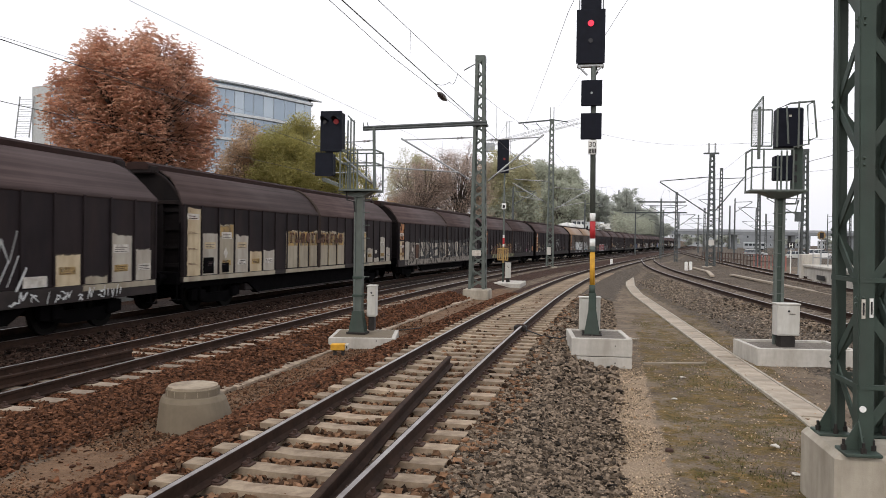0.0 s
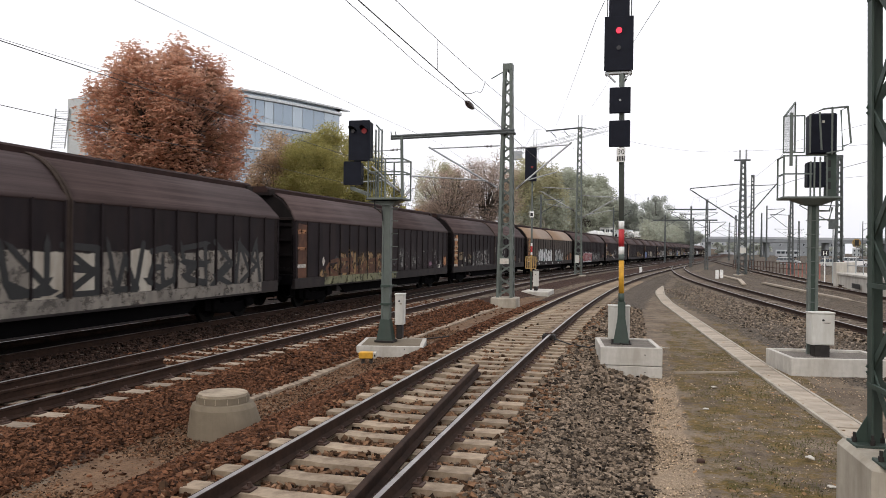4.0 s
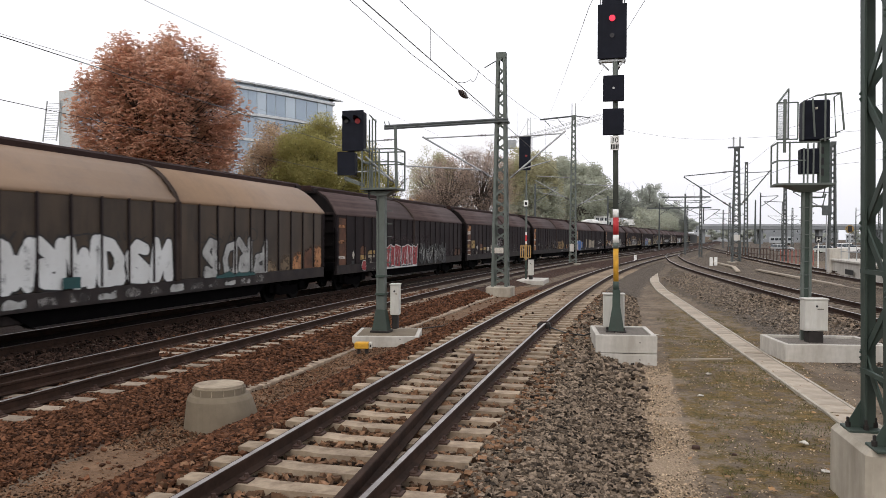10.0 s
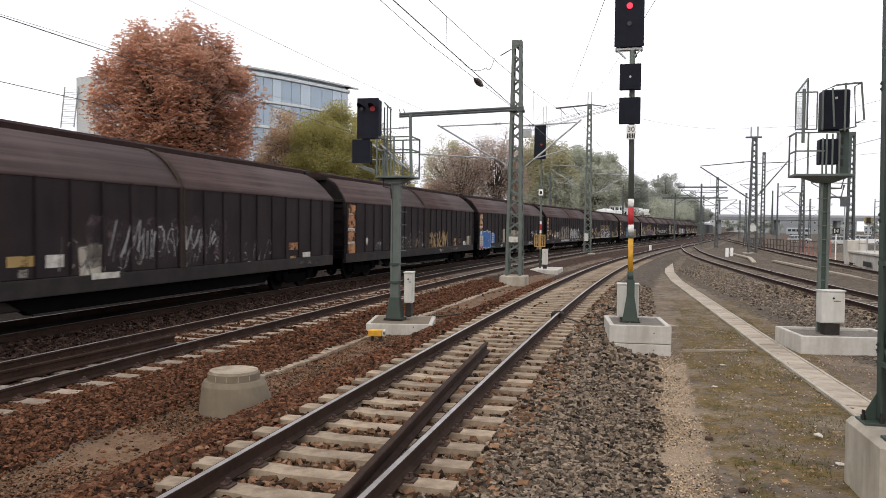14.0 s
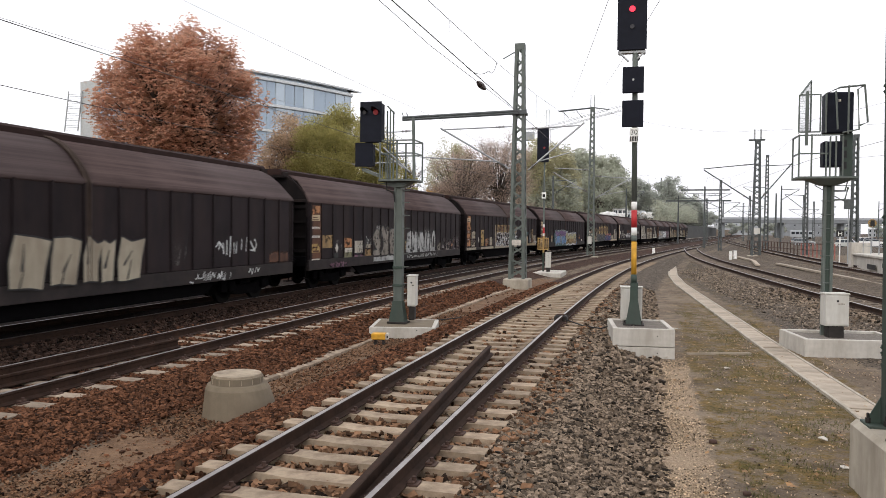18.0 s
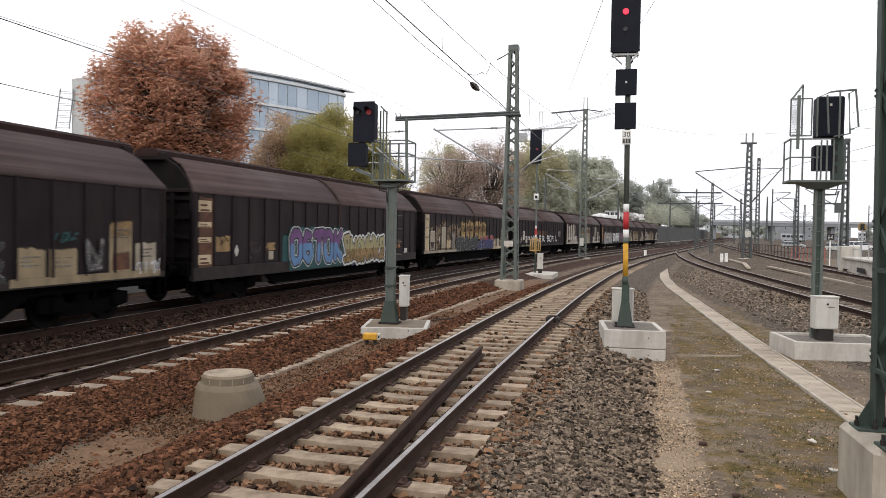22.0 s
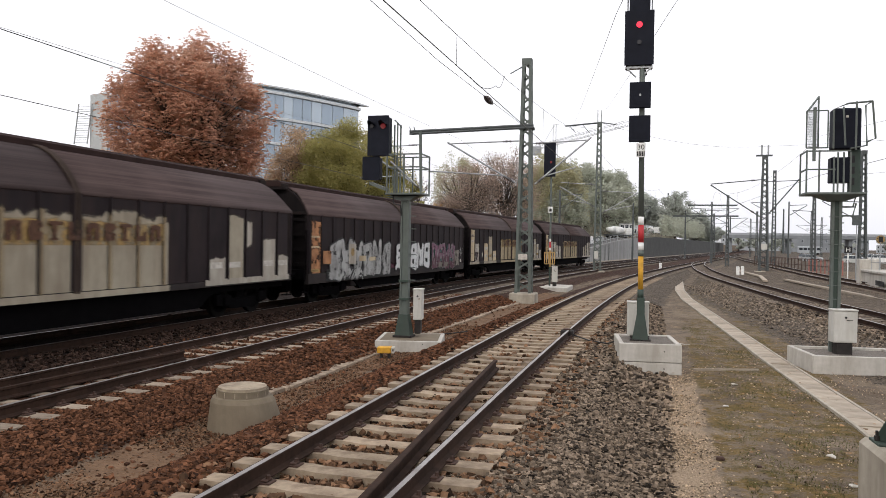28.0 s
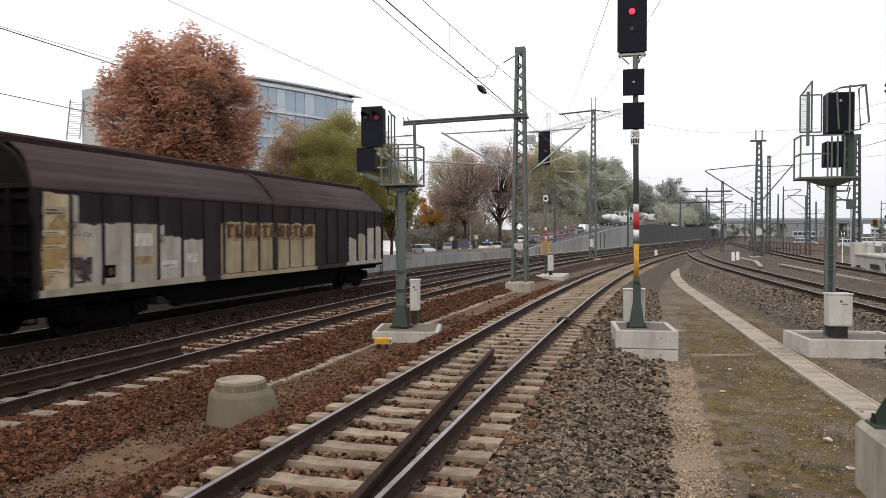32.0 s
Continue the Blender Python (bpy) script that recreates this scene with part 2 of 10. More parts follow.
# ---------------------------------------------------------------- mesh building
class Mesh:
    """Collects faces of one part."""

    def __init__(self):
        self.v, self.f, self.mi = [], [], []
        self.slot = 0

    def face(self, pts, out=None):
        i = len(self.v)
        pts = [tuple(p) for p in pts]
        if out is not None:
            a, b, c = Vector(pts[0]), Vector(pts[1]), Vector(pts[2])
            if (b - a).cross(c - a).dot(Vector(out)) < 0:
                pts = pts[::-1]
        self.v += pts
        self.f.append(tuple(range(i, i + len(pts))))
        self.mi.append(self.slot)

    def hexa(self, p):
        """Eight corners: four below, four above, each counter-clockwise from above."""
        i = len(self.v)
        self.v += [tuple(q) for q in p]
        for f in ((3, 2, 1, 0), (4, 5, 6, 7), (0, 1, 5, 4), (1, 2, 6, 5), (2, 3, 7, 6), (3, 0, 4, 7)):
            self.f.append(tuple(i + k for k in f))
            self.mi.append(self.slot)

    def box(self, x0, x1, y0, y1, z0, z1, c=0.0):
        if c <= 0:
            self.hexa([(x0, y0, z0), (x1, y0, z0), (x1, y1, z0), (x0, y1, z0), (x0, y0, z1), (x1, y0, z1), (x1, y1, z1), (x0, y1, z1)])
            return
        lo, hi = Vector((x0, y0, z0)), Vector((x1, y1, z1))
        mid, half = (lo + hi) / 2, (hi - lo) / 2
        base = len(self.v)
        idx = {}
        for sx in (-1, 1):
            for sy in (-1, 1):
                for sz in (-1, 1):
                    s = (sx, sy, sz)
                    for ax in range(3):
                        p = [mid[k] + s[k] * (half[k] - (0 if k == ax else c)) for k in range(3)]
                        idx[s, ax] = len(self.v)
                        self.v.append(tuple(p))
        S = (-1, 1)

        def put(keys, out):
            ids = [idx[k] for k in keys]
            a, b, d = (Vector(self.v[i]) for i in ids[:3])
            if (b - a).cross(d - a).dot(Vector(out)) < 0:
                ids.reverse()
            self.f.append(tuple(ids))
            self.mi.append(self.slot)
        for ax in range(3):
            u, w = (ax + 1) % 3, (ax + 2) % 3
            for s in S:
                ring = []
                for a, b in ((-1, -1), (1, -1), (1, 1), (-1, 1)):
                    k = [0, 0, 0]
                    k[ax], k[u], k[w] = s, a, b
                    ring.append((tuple(k), ax))
                o = [0, 0, 0]
                o[ax] = s
                put(ring, o)
            for a in S:
                for b in S:
                    k0, k1 = [0, 0, 0], [0, 0, 0]
                    k0[ax], k1[ax] = -1, 1
                    k0[u] = k1[u] = a
                    k0[w] = k1[w] = b
                    o = [0, 0, 0]
                    o[u], o[w] = a, b
                    put([(tuple(k0), u), (tuple(k1), u), (tuple(k1), w), (tuple(k0), w)], o)
        for sx in S:
            for sy in S:
                for sz in S:
                    k = (sx, sy, sz)
                    put([(k, 0), (k, 1), (k, 2)], k)

    def beam(self, p, q, w, h=None, up=(0, 0, 1)):
        """A bar of rectangular section from p to q."""
        h = w if h is None else h
        p, q = Vector(p), Vector(q)
        d = (q - p).normalized()
        u = Vector(up)
        if abs(d.dot(u)) > 0.95:
            u = Vector((0, 1, 0)) if abs(d.y) < 0.9 else Vector((1, 0, 0))
        s = d.cross(u).normalized()
        u = s.cross(d).normalized()
        s, u = s * w / 2, u * h / 2
        self.hexa([p - s - u, p + s - u, q + s - u, q - s - u, p - s + u, p + s + u, q + s + u, q - s + u])

    def tube(self, pts, r, n=8, caps=True, r1=None):
        """A round bar along points; r1: its radius at the end."""
        pts = [Vector(p) for p in pts]
        rings = []
        for i, p in enumerate(pts):
            d = (pts[min(i + 1, len(pts) - 1)] - pts[max(i - 1, 0)]).normalized()
            u = Vector((0, 0, 1)) if abs(d.z) < 0.9 else Vector((1, 0, 0))
            s = d.cross(u).normalized()
            u = s.cross(d)
            k = i / max(1, len(pts) - 1)
            rr = r if r1 is None else r + (r1 - r) * k
            base = len(self.v)
            for a in range(n):
                t = 2 * math.pi * a / n
                self.v.append(tuple(p + s * math.cos(t) * rr + u * math.sin(t) * rr))
            rings.append(base)
        for a, b in zip(rings, rings[1:]):
            for k in range(n):
                self.f.append((a + k, a + (k + 1) % n, b + (k + 1) % n, b + k))
                self.mi.append(self.slot)
        if caps:
            self.f.append(tuple(rings[0] + k for k in reversed(range(n))))
            self.f.append(tuple(rings[-1] + k for k in range(n)))
            self.mi += [self.slot, self.slot]

    def prism(self, outline, axis, a, b):
        """An outline of two coordinates drawn out along an axis from a to b."""
        def put(p, t):
            return {"x": (t, p[0], p[1]), "y": (p[0], t, p[1]), "z": (p[0], p[1], t)}[axis]
        n = len(outline)
        i = len(self.v)
        self.v += [put(p, a) for p in outline] + [put(p, b) for p in outline]
        area = sum(outline[k][0] * outline[(k + 1) % n][1] - outline[(k + 1) % n][0] * outline[k][1] for k in range(n))
        flip = (area < 0) != (axis == "y") != (b < a)
        fs = [tuple(range(i + n - 1, i - 1, -1)), tuple(range(i + n, i + 2 * n))]
        fs += [(i + k, i + (k + 1) % n, i + n + (k + 1) % n, i + n + k) for k in range(n)]
        for f in fs:
            self.f.append(f[::-1] if flip else f)
            self.mi.append(self.slot)

    def disc(self, c, r, axis, depth, n=16):
        c = Vector(c)
        d = Vector({"x": (1, 0, 0), "y": (0, 1, 0), "z": (0, 0, 1)}[axis]) * depth / 2
        self.tube([c - d, c + d], r, n)

    def data(self, name, mats, smooth=False):
        me = bpy.data.meshes.new(name)
        me.from_pydata(self.v, [], self.f)
        for m in mats if isinstance(mats, (list, tuple)) else [mats]:
            me.materials.append(m)
        me.polygons.foreach_set("material_index", self.mi)
        if smooth:
            me.polygons.foreach_set("use_smooth", [True] * len(self.f))
        me.update()
        return me


def part(name, mesh, material, parent=None, label="", smooth=False, at=None):
    """Links one mesh as a part of a thing, or as a thing of its own."""
    me = mesh if isinstance(mesh, bpy.types.Mesh) else mesh.data(name, material, smooth)
    ob = new(name, me)
    if parent is not None:
        ob.parent = parent
    if at is not None:
        ob.matrix_basis = at
    return tagged(ob, label)


def thing(name, m, label, category, group="", kind=""):
    ob = new(name)
    ob.matrix_basis = m
    ob.empty_display_size = 0.2
    return tagged(ob, label, category, group, kind)


# ---------------------------------------------------------------- the plan: a base line along the goods track
KNOTS_Q = (-20.0, 20.0, 50.0, 85.0, 112.0, 900.0)
KNOTS_K = (0.00003, 0.00158, 0.00242, 0.00057, 0.0, 0.0)
_q = np.arange(-80.0, 900.0, 0.5)
_th = np.cumsum(np.interp(_q, KNOTS_Q, KNOTS_K)) * 0.5
_i0 = int(np.searchsorted(_q, 0.0))
_th -= _th[_i0]
_x, _y = np.cumsum(np.sin(_th)) * 0.5, np.cumsum(np.cos(_th)) * 0.5
_x += -12.4 - _x[_i0]
_y -= _y[_i0]


def on(q, o=0.0):
    """The place q metres along the base line and o metres to its right, and the heading there."""
    t = float(np.interp(q, _q, _th))
    return (float(np.interp(q, _q, _x)) + o * math.cos(t), float(np.interp(q, _q, _y)) - o * math.sin(t), t)


def lay(q, o, z=0.0, turn=0.0):
    """A pose on the plan, its y axis along the line."""
    x, y, t = on(q, o)
    return pose(x, y, z, 0, 0, turn - math.degrees(t))


# tracks: offset from the base line, by stretches
TRACKS = {
    "goods": ((-60, 0.0), (600, 0.0)),
    "second": ((-60, 3.75), (600, 3.75)),
    "near": ((-60, 9.55), (600, 9.55)),
    "branch": ((-60, 29.9), (0, 22.5), (24, 19.5), (48, 16.65), (65, 14.35), (80, 12.55), (100, 10.5), (114, 9.6)),
    "yard": ((-60, 27.2), (20, 25.8), (50, 23.9), (60, 23.0), (90, 20.2), (130, 16.2), (200, 9.9)),
}


def offset(track, q):
    k = TRACKS[track]
    return float(np.interp(q, [a for a, _ in k], [b for _, b in k]))


# ---------------------------------------------------------------- ground
GROUND = -0.5
WALL_O = -4.5


def street_level(q):
    return float(np.interp(q, (-80, 60, 75, 84, 97, 114, 142, 200, 400), (0.15, 0.15, 0.2, 0.75, 1.1, 1.9, 3.4, 5.0, 6.0)))


def ground_height(q, o):
    if o < WALL_O - 0.1:
        edge = float(np.interp(q, (78, 90), (-13.0, -5.5)))            # the lower street lies beyond
        w = min(1.0, max(0.0, (edge - o) / 3.0)) * float(np.interp(q, (260, 320), (1.0, 0.0)))
        return (street_level(q) - float(np.interp(q, (80, 84, 142, 200, 400), (0.0, 0.35, 0.35, 1.2, 2.6)))) * (1 - w) - 1.0 * w
    z = GROUND
    for name in TRACKS:
        k = TRACKS[name]
        if q > k[-1][0] + 2:
            continue
        d = abs(o - offset(name, q))
        if name == "near" and o > offset(name, q):        # broad shoulder towards the walkway
            z = max(z, -0.215 - max(0.0, d - 2.0) * 0.38)
        elif name == "near":
            z = max(z, -0.215 - max(0.0, d - 1.8) * 0.40)
        else:
            z = max(z, (-0.15 if name == "second" and o < offset(name, q) and d > 0.86 else -0.215) - max(0.0, d - 1.45) * 0.26)
        if d < (0.86 if name == "second" and o < offset(name, q) else 1.3):                                       # beds between the sleepers lie a little lower
            return -0.262 if name == "near" else -0.16 if name == "goods" else -0.222
    if o < 2.4:
        z = max(z, -0.2)
    elif o < 3.75:
        z = max(z, -0.3)
    if q > 60:
        z = z + (-0.3 - z) * min(1.0, (q - 60) / 60) * 0.6
    return z


def build_ground():
    cols = np.concatenate([[-1500, -600, -250, -120, -70, -45, -36, -30, -27, -24, -22, -20, -18, -16, -14.5, -13, -10, -7, -5.5, -4.62, -4.58], np.arange(-4.3, 22.0, 0.16),
                           np.arange(22.0, 40.0, 0.7), [42, 46, 52, 60, 75, 100, 150, 260, 600, 1500]])
    rows = np.concatenate([[-1500, -500, -200, -79.5, -60, -40, -25, -15, -8], np.arange(-4, 30, 0.22), np.arange(30, 70, 0.8), np.arange(70, 200, 4.0),
                           np.arange(200, 420, 20), [450, 520, 600, 750, 895, 1300, 2200]])
    verts, zone, murky = [], [], []
    for q in rows:
        qq = min(max(float(q), -79.5), 890.0)
        x0, y0, t = on(qq, 0)
        x0, y0 = x0 + (q - qq) * math.sin(t), y0 + (q - qq) * math.cos(t)
        offs = {n: offset(n, qq) for n in TRACKS}
        for o in cols:
            z = ground_height(qq, float(o))
            if -4 < o < 24 and -5 < q < 60:
                z += 0.018 * noise.noise((o * 3.1, q * 3.1, 0.0)) + 0.03 * noise.noise((o * 0.7, q * 0.7, 5.0))
            verts.append((x0 + o * math.cos(t), y0 - o * math.sin(t), z))
            r = g = b = a = 0.0
            if WALL_O < o < 8.4:
                r = 1.0
                if 6.05 < o < 7.2 and q < 70:           # trodden cess between the two lines
                    r = 0.36 if 6.2 < o < 7.05 else 0.55
            for n in ("branch", "yard", "near"):
                d = abs(o - offs[n])
                if d < 2.2 and not (n == "near" and o < offs["near"]):
                    g = 1.0
            gap = offs["branch"] - o
            if 2.2 <= gap < 3.7 and 10 < q < 90:             # broad stony shoulder of the branch
                g = 0.85
            elif o > offs["branch"] and o < offs["yard"] and 10 < q < 110:
                g = 0.62
            elif q >= 100 and o > 9:                          # the yard further out is cinder grey
                g = 0.9
            if 8.4 < o < 13.1:
                g = 0.8 if o < 12.3 else 0.4
            if 12.45 < o < 13.3 and q < 45:
                a = 0.95 - 0.7 * abs(o - 12.88) if q < 16 else 0.25
                g = 0.25
            if 13.2 < o < 15.9 and 9 < q < 24:
                b = 0.52
            elif 13.35 < o < 15.6 and q < 30:
                b = 0.42
            elif 12.9 < o < 16 and q < 70:
                b = 0.28
            zone.append((r, g, b, a))
            # s: oil stain plus painted train shade around the goods line; p: trodden path
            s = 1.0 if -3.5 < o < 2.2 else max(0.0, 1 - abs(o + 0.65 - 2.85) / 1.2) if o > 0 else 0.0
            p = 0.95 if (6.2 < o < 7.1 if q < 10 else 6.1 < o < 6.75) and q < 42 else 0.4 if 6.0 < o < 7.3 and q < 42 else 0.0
            murky.append((s, p, 0.0, 1.0))
    nc = len(cols)
    faces = [(i * nc + j, i * nc + j + 1, (i + 1) * nc + j + 1, (i + 1) * nc + j) for i in range(len(rows) - 1) for j in range(nc - 1)]
    me = bpy.data.meshes.new("ground")
    me.from_pydata(verts, [], faces)
    me.materials.append(M_GROUND)
    attr = me.color_attributes.new("zone", "FLOAT_COLOR", "POINT")
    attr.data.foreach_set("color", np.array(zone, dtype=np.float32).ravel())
    attr = me.color_attributes.new("murky", "FLOAT_COLOR", "POINT")
    attr.data.foreach_set("color", np.array(murky, dtype=np.float32).ravel())
    me.polygons.foreach_set("use_smooth", [True] * len(faces))
    tagged(new("ground", me), "dirt, ballast and trodden moss of a railway yard", "ground", kind="structure")


build_ground()


# ---------------------------------------------------------------- rails and sleepers
FOOT = [(-0.075, -0.17), (0.075, -0.17), (0.075, -0.155), (0.012, -0.13), (0.009, -0.05), (0.036, -0.035), (0.036, -0.004),
        (-0.036, -0.004), (-0.036, -0.035), (-0.009, -0.05), (-0.012, -0.13), (-0.075, -0.155)]
HEAD = [(-0.024, -0.004), (0.030, -0.004), (0.026, 0.0), (-0.02, 0.0)]


def sweep(me, path, outline, closed=True):
    """Draws a section (right, up) along a path of (q, o, z)."""
    n = len(outline)
    base = len(me.v)
    for i, (q, o, z) in enumerate(path):
        x, y, _ = on(q, o)
        a, b = path[max(i - 1, 0)], path[min(i + 1, len(path) - 1)]
        pa, pb = on(a[0], a[1]), on(b[0], b[1])
        d = Vector((pb[0] - pa[0], pb[1] - pa[1], 0)).normalized()
        s = Vector((d.y, -d.x, 0))
        for u, w in outline:
            me.v.append((x + s.x * u, y + s.y * u, z + w))
    for i in range(len(path) - 1):
        for k in range(n):
            a, b = base + i * n + k, base + i * n + (k + 1) % n
            me.f.append((a, b, b + n, a + n))
            me.mi.append(me.slot)
    me.f.append(tuple(base + k for k in range(n)))
    me.f.append(tuple(base + (len(path) - 1) * n + k for k in reversed(range(n))))
    me.mi += [me.slot, me.slot]


def qsteps(a, b):
    out, q = [], a
    while q < b:
        out.append(q)
        q += 1.0 if q < 60 else 3.0 if q < 150 else 10.0
    return out + [b]


def rail(track, side, q0, q1, parent, name="rail"):
    me = Mesh()
    path = [(q, offset(track, q) + side * 0.752, 0.0) for q in qsteps(q0, q1)]
    sweep(me, path, FOOT)
    me.slot = 1
    sweep(me, path, HEAD)
    return part(name, me, [M_RAIL, M_HEAD], parent)


SLEEPER = Mesh()
_half = [(1.3, 0.0), (0.50, 0.0), (0.34, -0.014)]
for sgn in (-1, 1):
    for (xa, za), (xb, zb) in zip(_half, _half[1:] + [(0.0, -0.014)]):
        x0, x1 = sgn * xa, sgn * xb
        z0, z1 = za, zb
        if sgn > 0:
            x0, x1, z0, z1 = x1, x0, z1, z0
        SLEEPER.hexa([(x0, -0.15, -0.16), (x1, -0.15, -0.16), (x1, 0.15, -0.16), (x0, 0.15, -0.16),
                      (x0, -0.125, z0), (x1, -0.125, z1), (x1, 0.125, z1), (x0, 0.125, z0)])
SLEEPER_DATA = SLEEPER.data("sleeper", M_SLEEPER)
SLEEPER_DATA_2 = SLEEPER.data("sleeper", M_SLEEPER_2)
CLIP = Mesh()
CLIP.box(-0.17, 0.17, -0.075, 0.075, -0.01, 0.012, 0.004)
for sx in (-1, 1):
    CLIP.box(sx * 0.10 - 0.035, sx * 0.10 + 0.035, -0.06, 0.06, 0.01, 0.035, 0.008)
    CLIP.disc((sx * 0.12, 0, 0.045), 0.022, "z", 0.05, 6)
CLIP_DATA = CLIP.data("fastening", M_CLIP)


def track(name, q0, q1, label, single=(0, 0), pitch=0.604, shape=None):
    t = thing("railway_track", pose(0, 0, 0), label, "track", kind="structure")
    rail(name, -1, q0, q1, t)
    rail(name, 1, q0, q1, t)
    rest = Mesh()
    q = q0
    while q < min(q1, 130):
        o = offset(name, q)
        if single[0] <= q < single[1]:
            part("sleeper", shape or SLEEPER_DATA, None, t, at=lay(q, o, -0.172 + random.uniform(-0.004, 0.004), random.uniform(-0.5, 0.5)))
            if q < 26:
                for s in (-1, 1):
                    part("fastening", CLIP_DATA, None, t, at=lay(q, o + s * 0.752, -0.166))
        else:
            m = lay(q, o, -0.172 + random.uniform(-0.006, 0.006), random.uniform(-0.8, 0.8))
            i = len(rest.v)
            rest.v += [tuple(m @ Vector(v)) for v in SLEEPER.v]
            rest.f += [tuple(i + k for k in f) for f in SLEEPER.f]
            rest.mi += [0] * len(SLEEPER.f)
        q += pitch
    if rest.f:
        tagged(part("sleepers", rest, M_SLEEPER_S, t), kind="stuff")
    return t


# ---------------------------------------------------------------- the goods train
PITCH, BODY = 19.68, 18.42
HALF = BODY / 2
SIDE_X, Z0, ZE, ZR = 1.35, 0.90, 3.02, 4.02
M_WALL = mat("soot_brown_wall", (0.0172, 0.0129, 0.0143), 0.7, 0, 0.3, 1.2, 0.05, 30, (0.036, 0.024, 0.0215), 0.55, 1.1, streak=True, vary=0.15, spec=0.12)
M_WALL_TAN = mat("faded_brown_wall", (0.042, 0.030, 0.021), 0.62, 0, 0.3, 1.2, 0.05, 30, (0.085, 0.058, 0.036), 0.6, 1.2, streak=True)
M_ROOF = mat("brown_roof_sheet", (0.055, 0.039, 0.037), 0.8, 0, 0.25, 0.8, 0.05, 30, (0.095, 0.068, 0.064), 0.8, 0.9, streak="along", vary=0.18, spec=0.08)
M_ROOF_TAN = mat("ochre_roof_sheet", (0.26, 0.17, 0.105), 0.6, 0, 0.15, 1.0, 0.05, 30, (0.13, 0.09, 0.065), 0.6, 1.0)
M_END = mat("sooty_end_wall", (0.0095, 0.0082, 0.0085), 0.85, 0.0, 0.35, 3, dirt=(0.018, 0.014, 0.013), dirt_amt=0.6, dirt_scale=1.2, streak=True, spec=0.06)
M_END_L = mat("sooty_end_frame", (0.016, 0.0125, 0.0125), 0.8, 0.0, 0.35, 3, dirt=(0.030, 0.021, 0.018), dirt_amt=0.6, dirt_scale=1.5, spec=0.08)
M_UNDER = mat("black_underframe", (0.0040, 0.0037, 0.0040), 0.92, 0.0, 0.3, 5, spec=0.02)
M_SILL = mat("dusty_sill", (0.018, 0.0135, 0.013), 0.8, 0, 0.3, 2.0, dirt=(0.040, 0.029, 0.024), dirt_amt=0.5, dirt_scale=2)
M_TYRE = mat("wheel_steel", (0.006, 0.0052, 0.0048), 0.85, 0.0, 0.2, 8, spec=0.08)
M_CREAM = mat("cream_paint", (0.50, 0.41, 0.27), 0.7, 0, 0.16, 2.5, dirt=(0.32, 0.225, 0.125), dirt_amt=0.8, dirt_scale=1.8, streak=True)
M_LGREY = mat("pale_grey_paint", (0.40, 0.365, 0.305), 0.7, 0, 0.16, 2.5, dirt=(0.24, 0.20, 0.155), dirt_amt=0.85, dirt_scale=1.6, streak=True)
M_DGREY = mat("dirty_grey_paint", (0.215, 0.19, 0.16), 0.75, 0, 0.2, 2.5, dirt=(0.09, 0.08, 0.07), dirt_amt=0.75, dirt_scale=1.6, streak=True)
M_BEIGE = mat("dirty_beige_paint", (0.34, 0.30, 0.225), 0.75, 0, 0.16, 2.5, dirt=(0.20, 0.16, 0.115), dirt_amt=0.8, dirt_scale=1.3, streak=True)
M_TANGOLD = mat("tan_gold_paint", (0.27, 0.175, 0.075), 0.7, 0, 0.25, 2.5, dirt=(0.10, 0.065, 0.04), dirt_amt=0.7, dirt_scale=1.8)
M_SANDY = mat("grimy_rib_shade_sand_paint", (0.27, 0.21, 0.125), 0.75, 0, 0.2, 2.5, dirt=(0.13, 0.095, 0.06), dirt_amt=0.8, dirt_scale=1.5, streak=True)
M_SANDPALE = mat("yellowed_beige_paint", (0.35, 0.285, 0.175), 0.75, 0, 0.2, 2.5, dirt=(0.19, 0.14, 0.08), dirt_amt=0.8, dirt_scale=1.3, streak=True)
M_LABEL = mat("white_label", (0.54, 0.51, 0.455), 0.6, dirt=(0.3, 0.26, 0.21), dirt_amt=0.7, dirt_scale=6)
M_ORANGE = mat("rusty_orange_paint", (0.38, 0.180, 0.08), 0.75, 0, 0.25, 3.0, dirt=(0.11, 0.050, 0.028), dirt_amt=0.7, dirt_scale=2.2)
M_RUST = mat("dark_rust_paint", (0.115, 0.052, 0.030), 0.8, 0, 0.3, 3.0, dirt=(0.04, 0.022, 0.016), dirt_amt=0.9, dirt_scale=2.0)
M_OCHRE = mat("yellowed_paint", (0.34, 0.225, 0.08), 0.7, 0, 0.2, 2.5, dirt=(0.15, 0.11, 0.07), dirt_amt=0.6, dirt_scale=1.6, streak=True)
M_BAND = mat("tan_name_band", (0.40, 0.26, 0.095), 0.7, 0, 0.2, 2.5, dirt=(0.20, 0.155, 0.10), dirt_amt=0.7, dirt_scale=1.6, streak=True)
M_TANWASH = mat("bleached_tan_paint", (0.165, 0.118, 0.072), 0.75, 0, 0.25, 2.0, dirt=(0.06, 0.043, 0.030), dirt_amt=0.8, dirt_scale=1.3)
M_MAGENTA = mat("dark_magenta_graffiti", (0.075, 0.018, 0.034), 0.65, 0, 0.3, 2.5)
M_BROWNTXT = mat("brown_lettering", (0.075, 0.032, 0.018), 0.7, dirt=(0.13, 0.07, 0.035), dirt_amt=0.4, dirt_scale=5)
M_GOLD = mat("gold_graffiti", (0.25, 0.155, 0.065), 0.65, 0, 0.25, 2.5, dirt=(0.07, 0.045, 0.03), dirt_amt=0.75, dirt_scale=1.6)
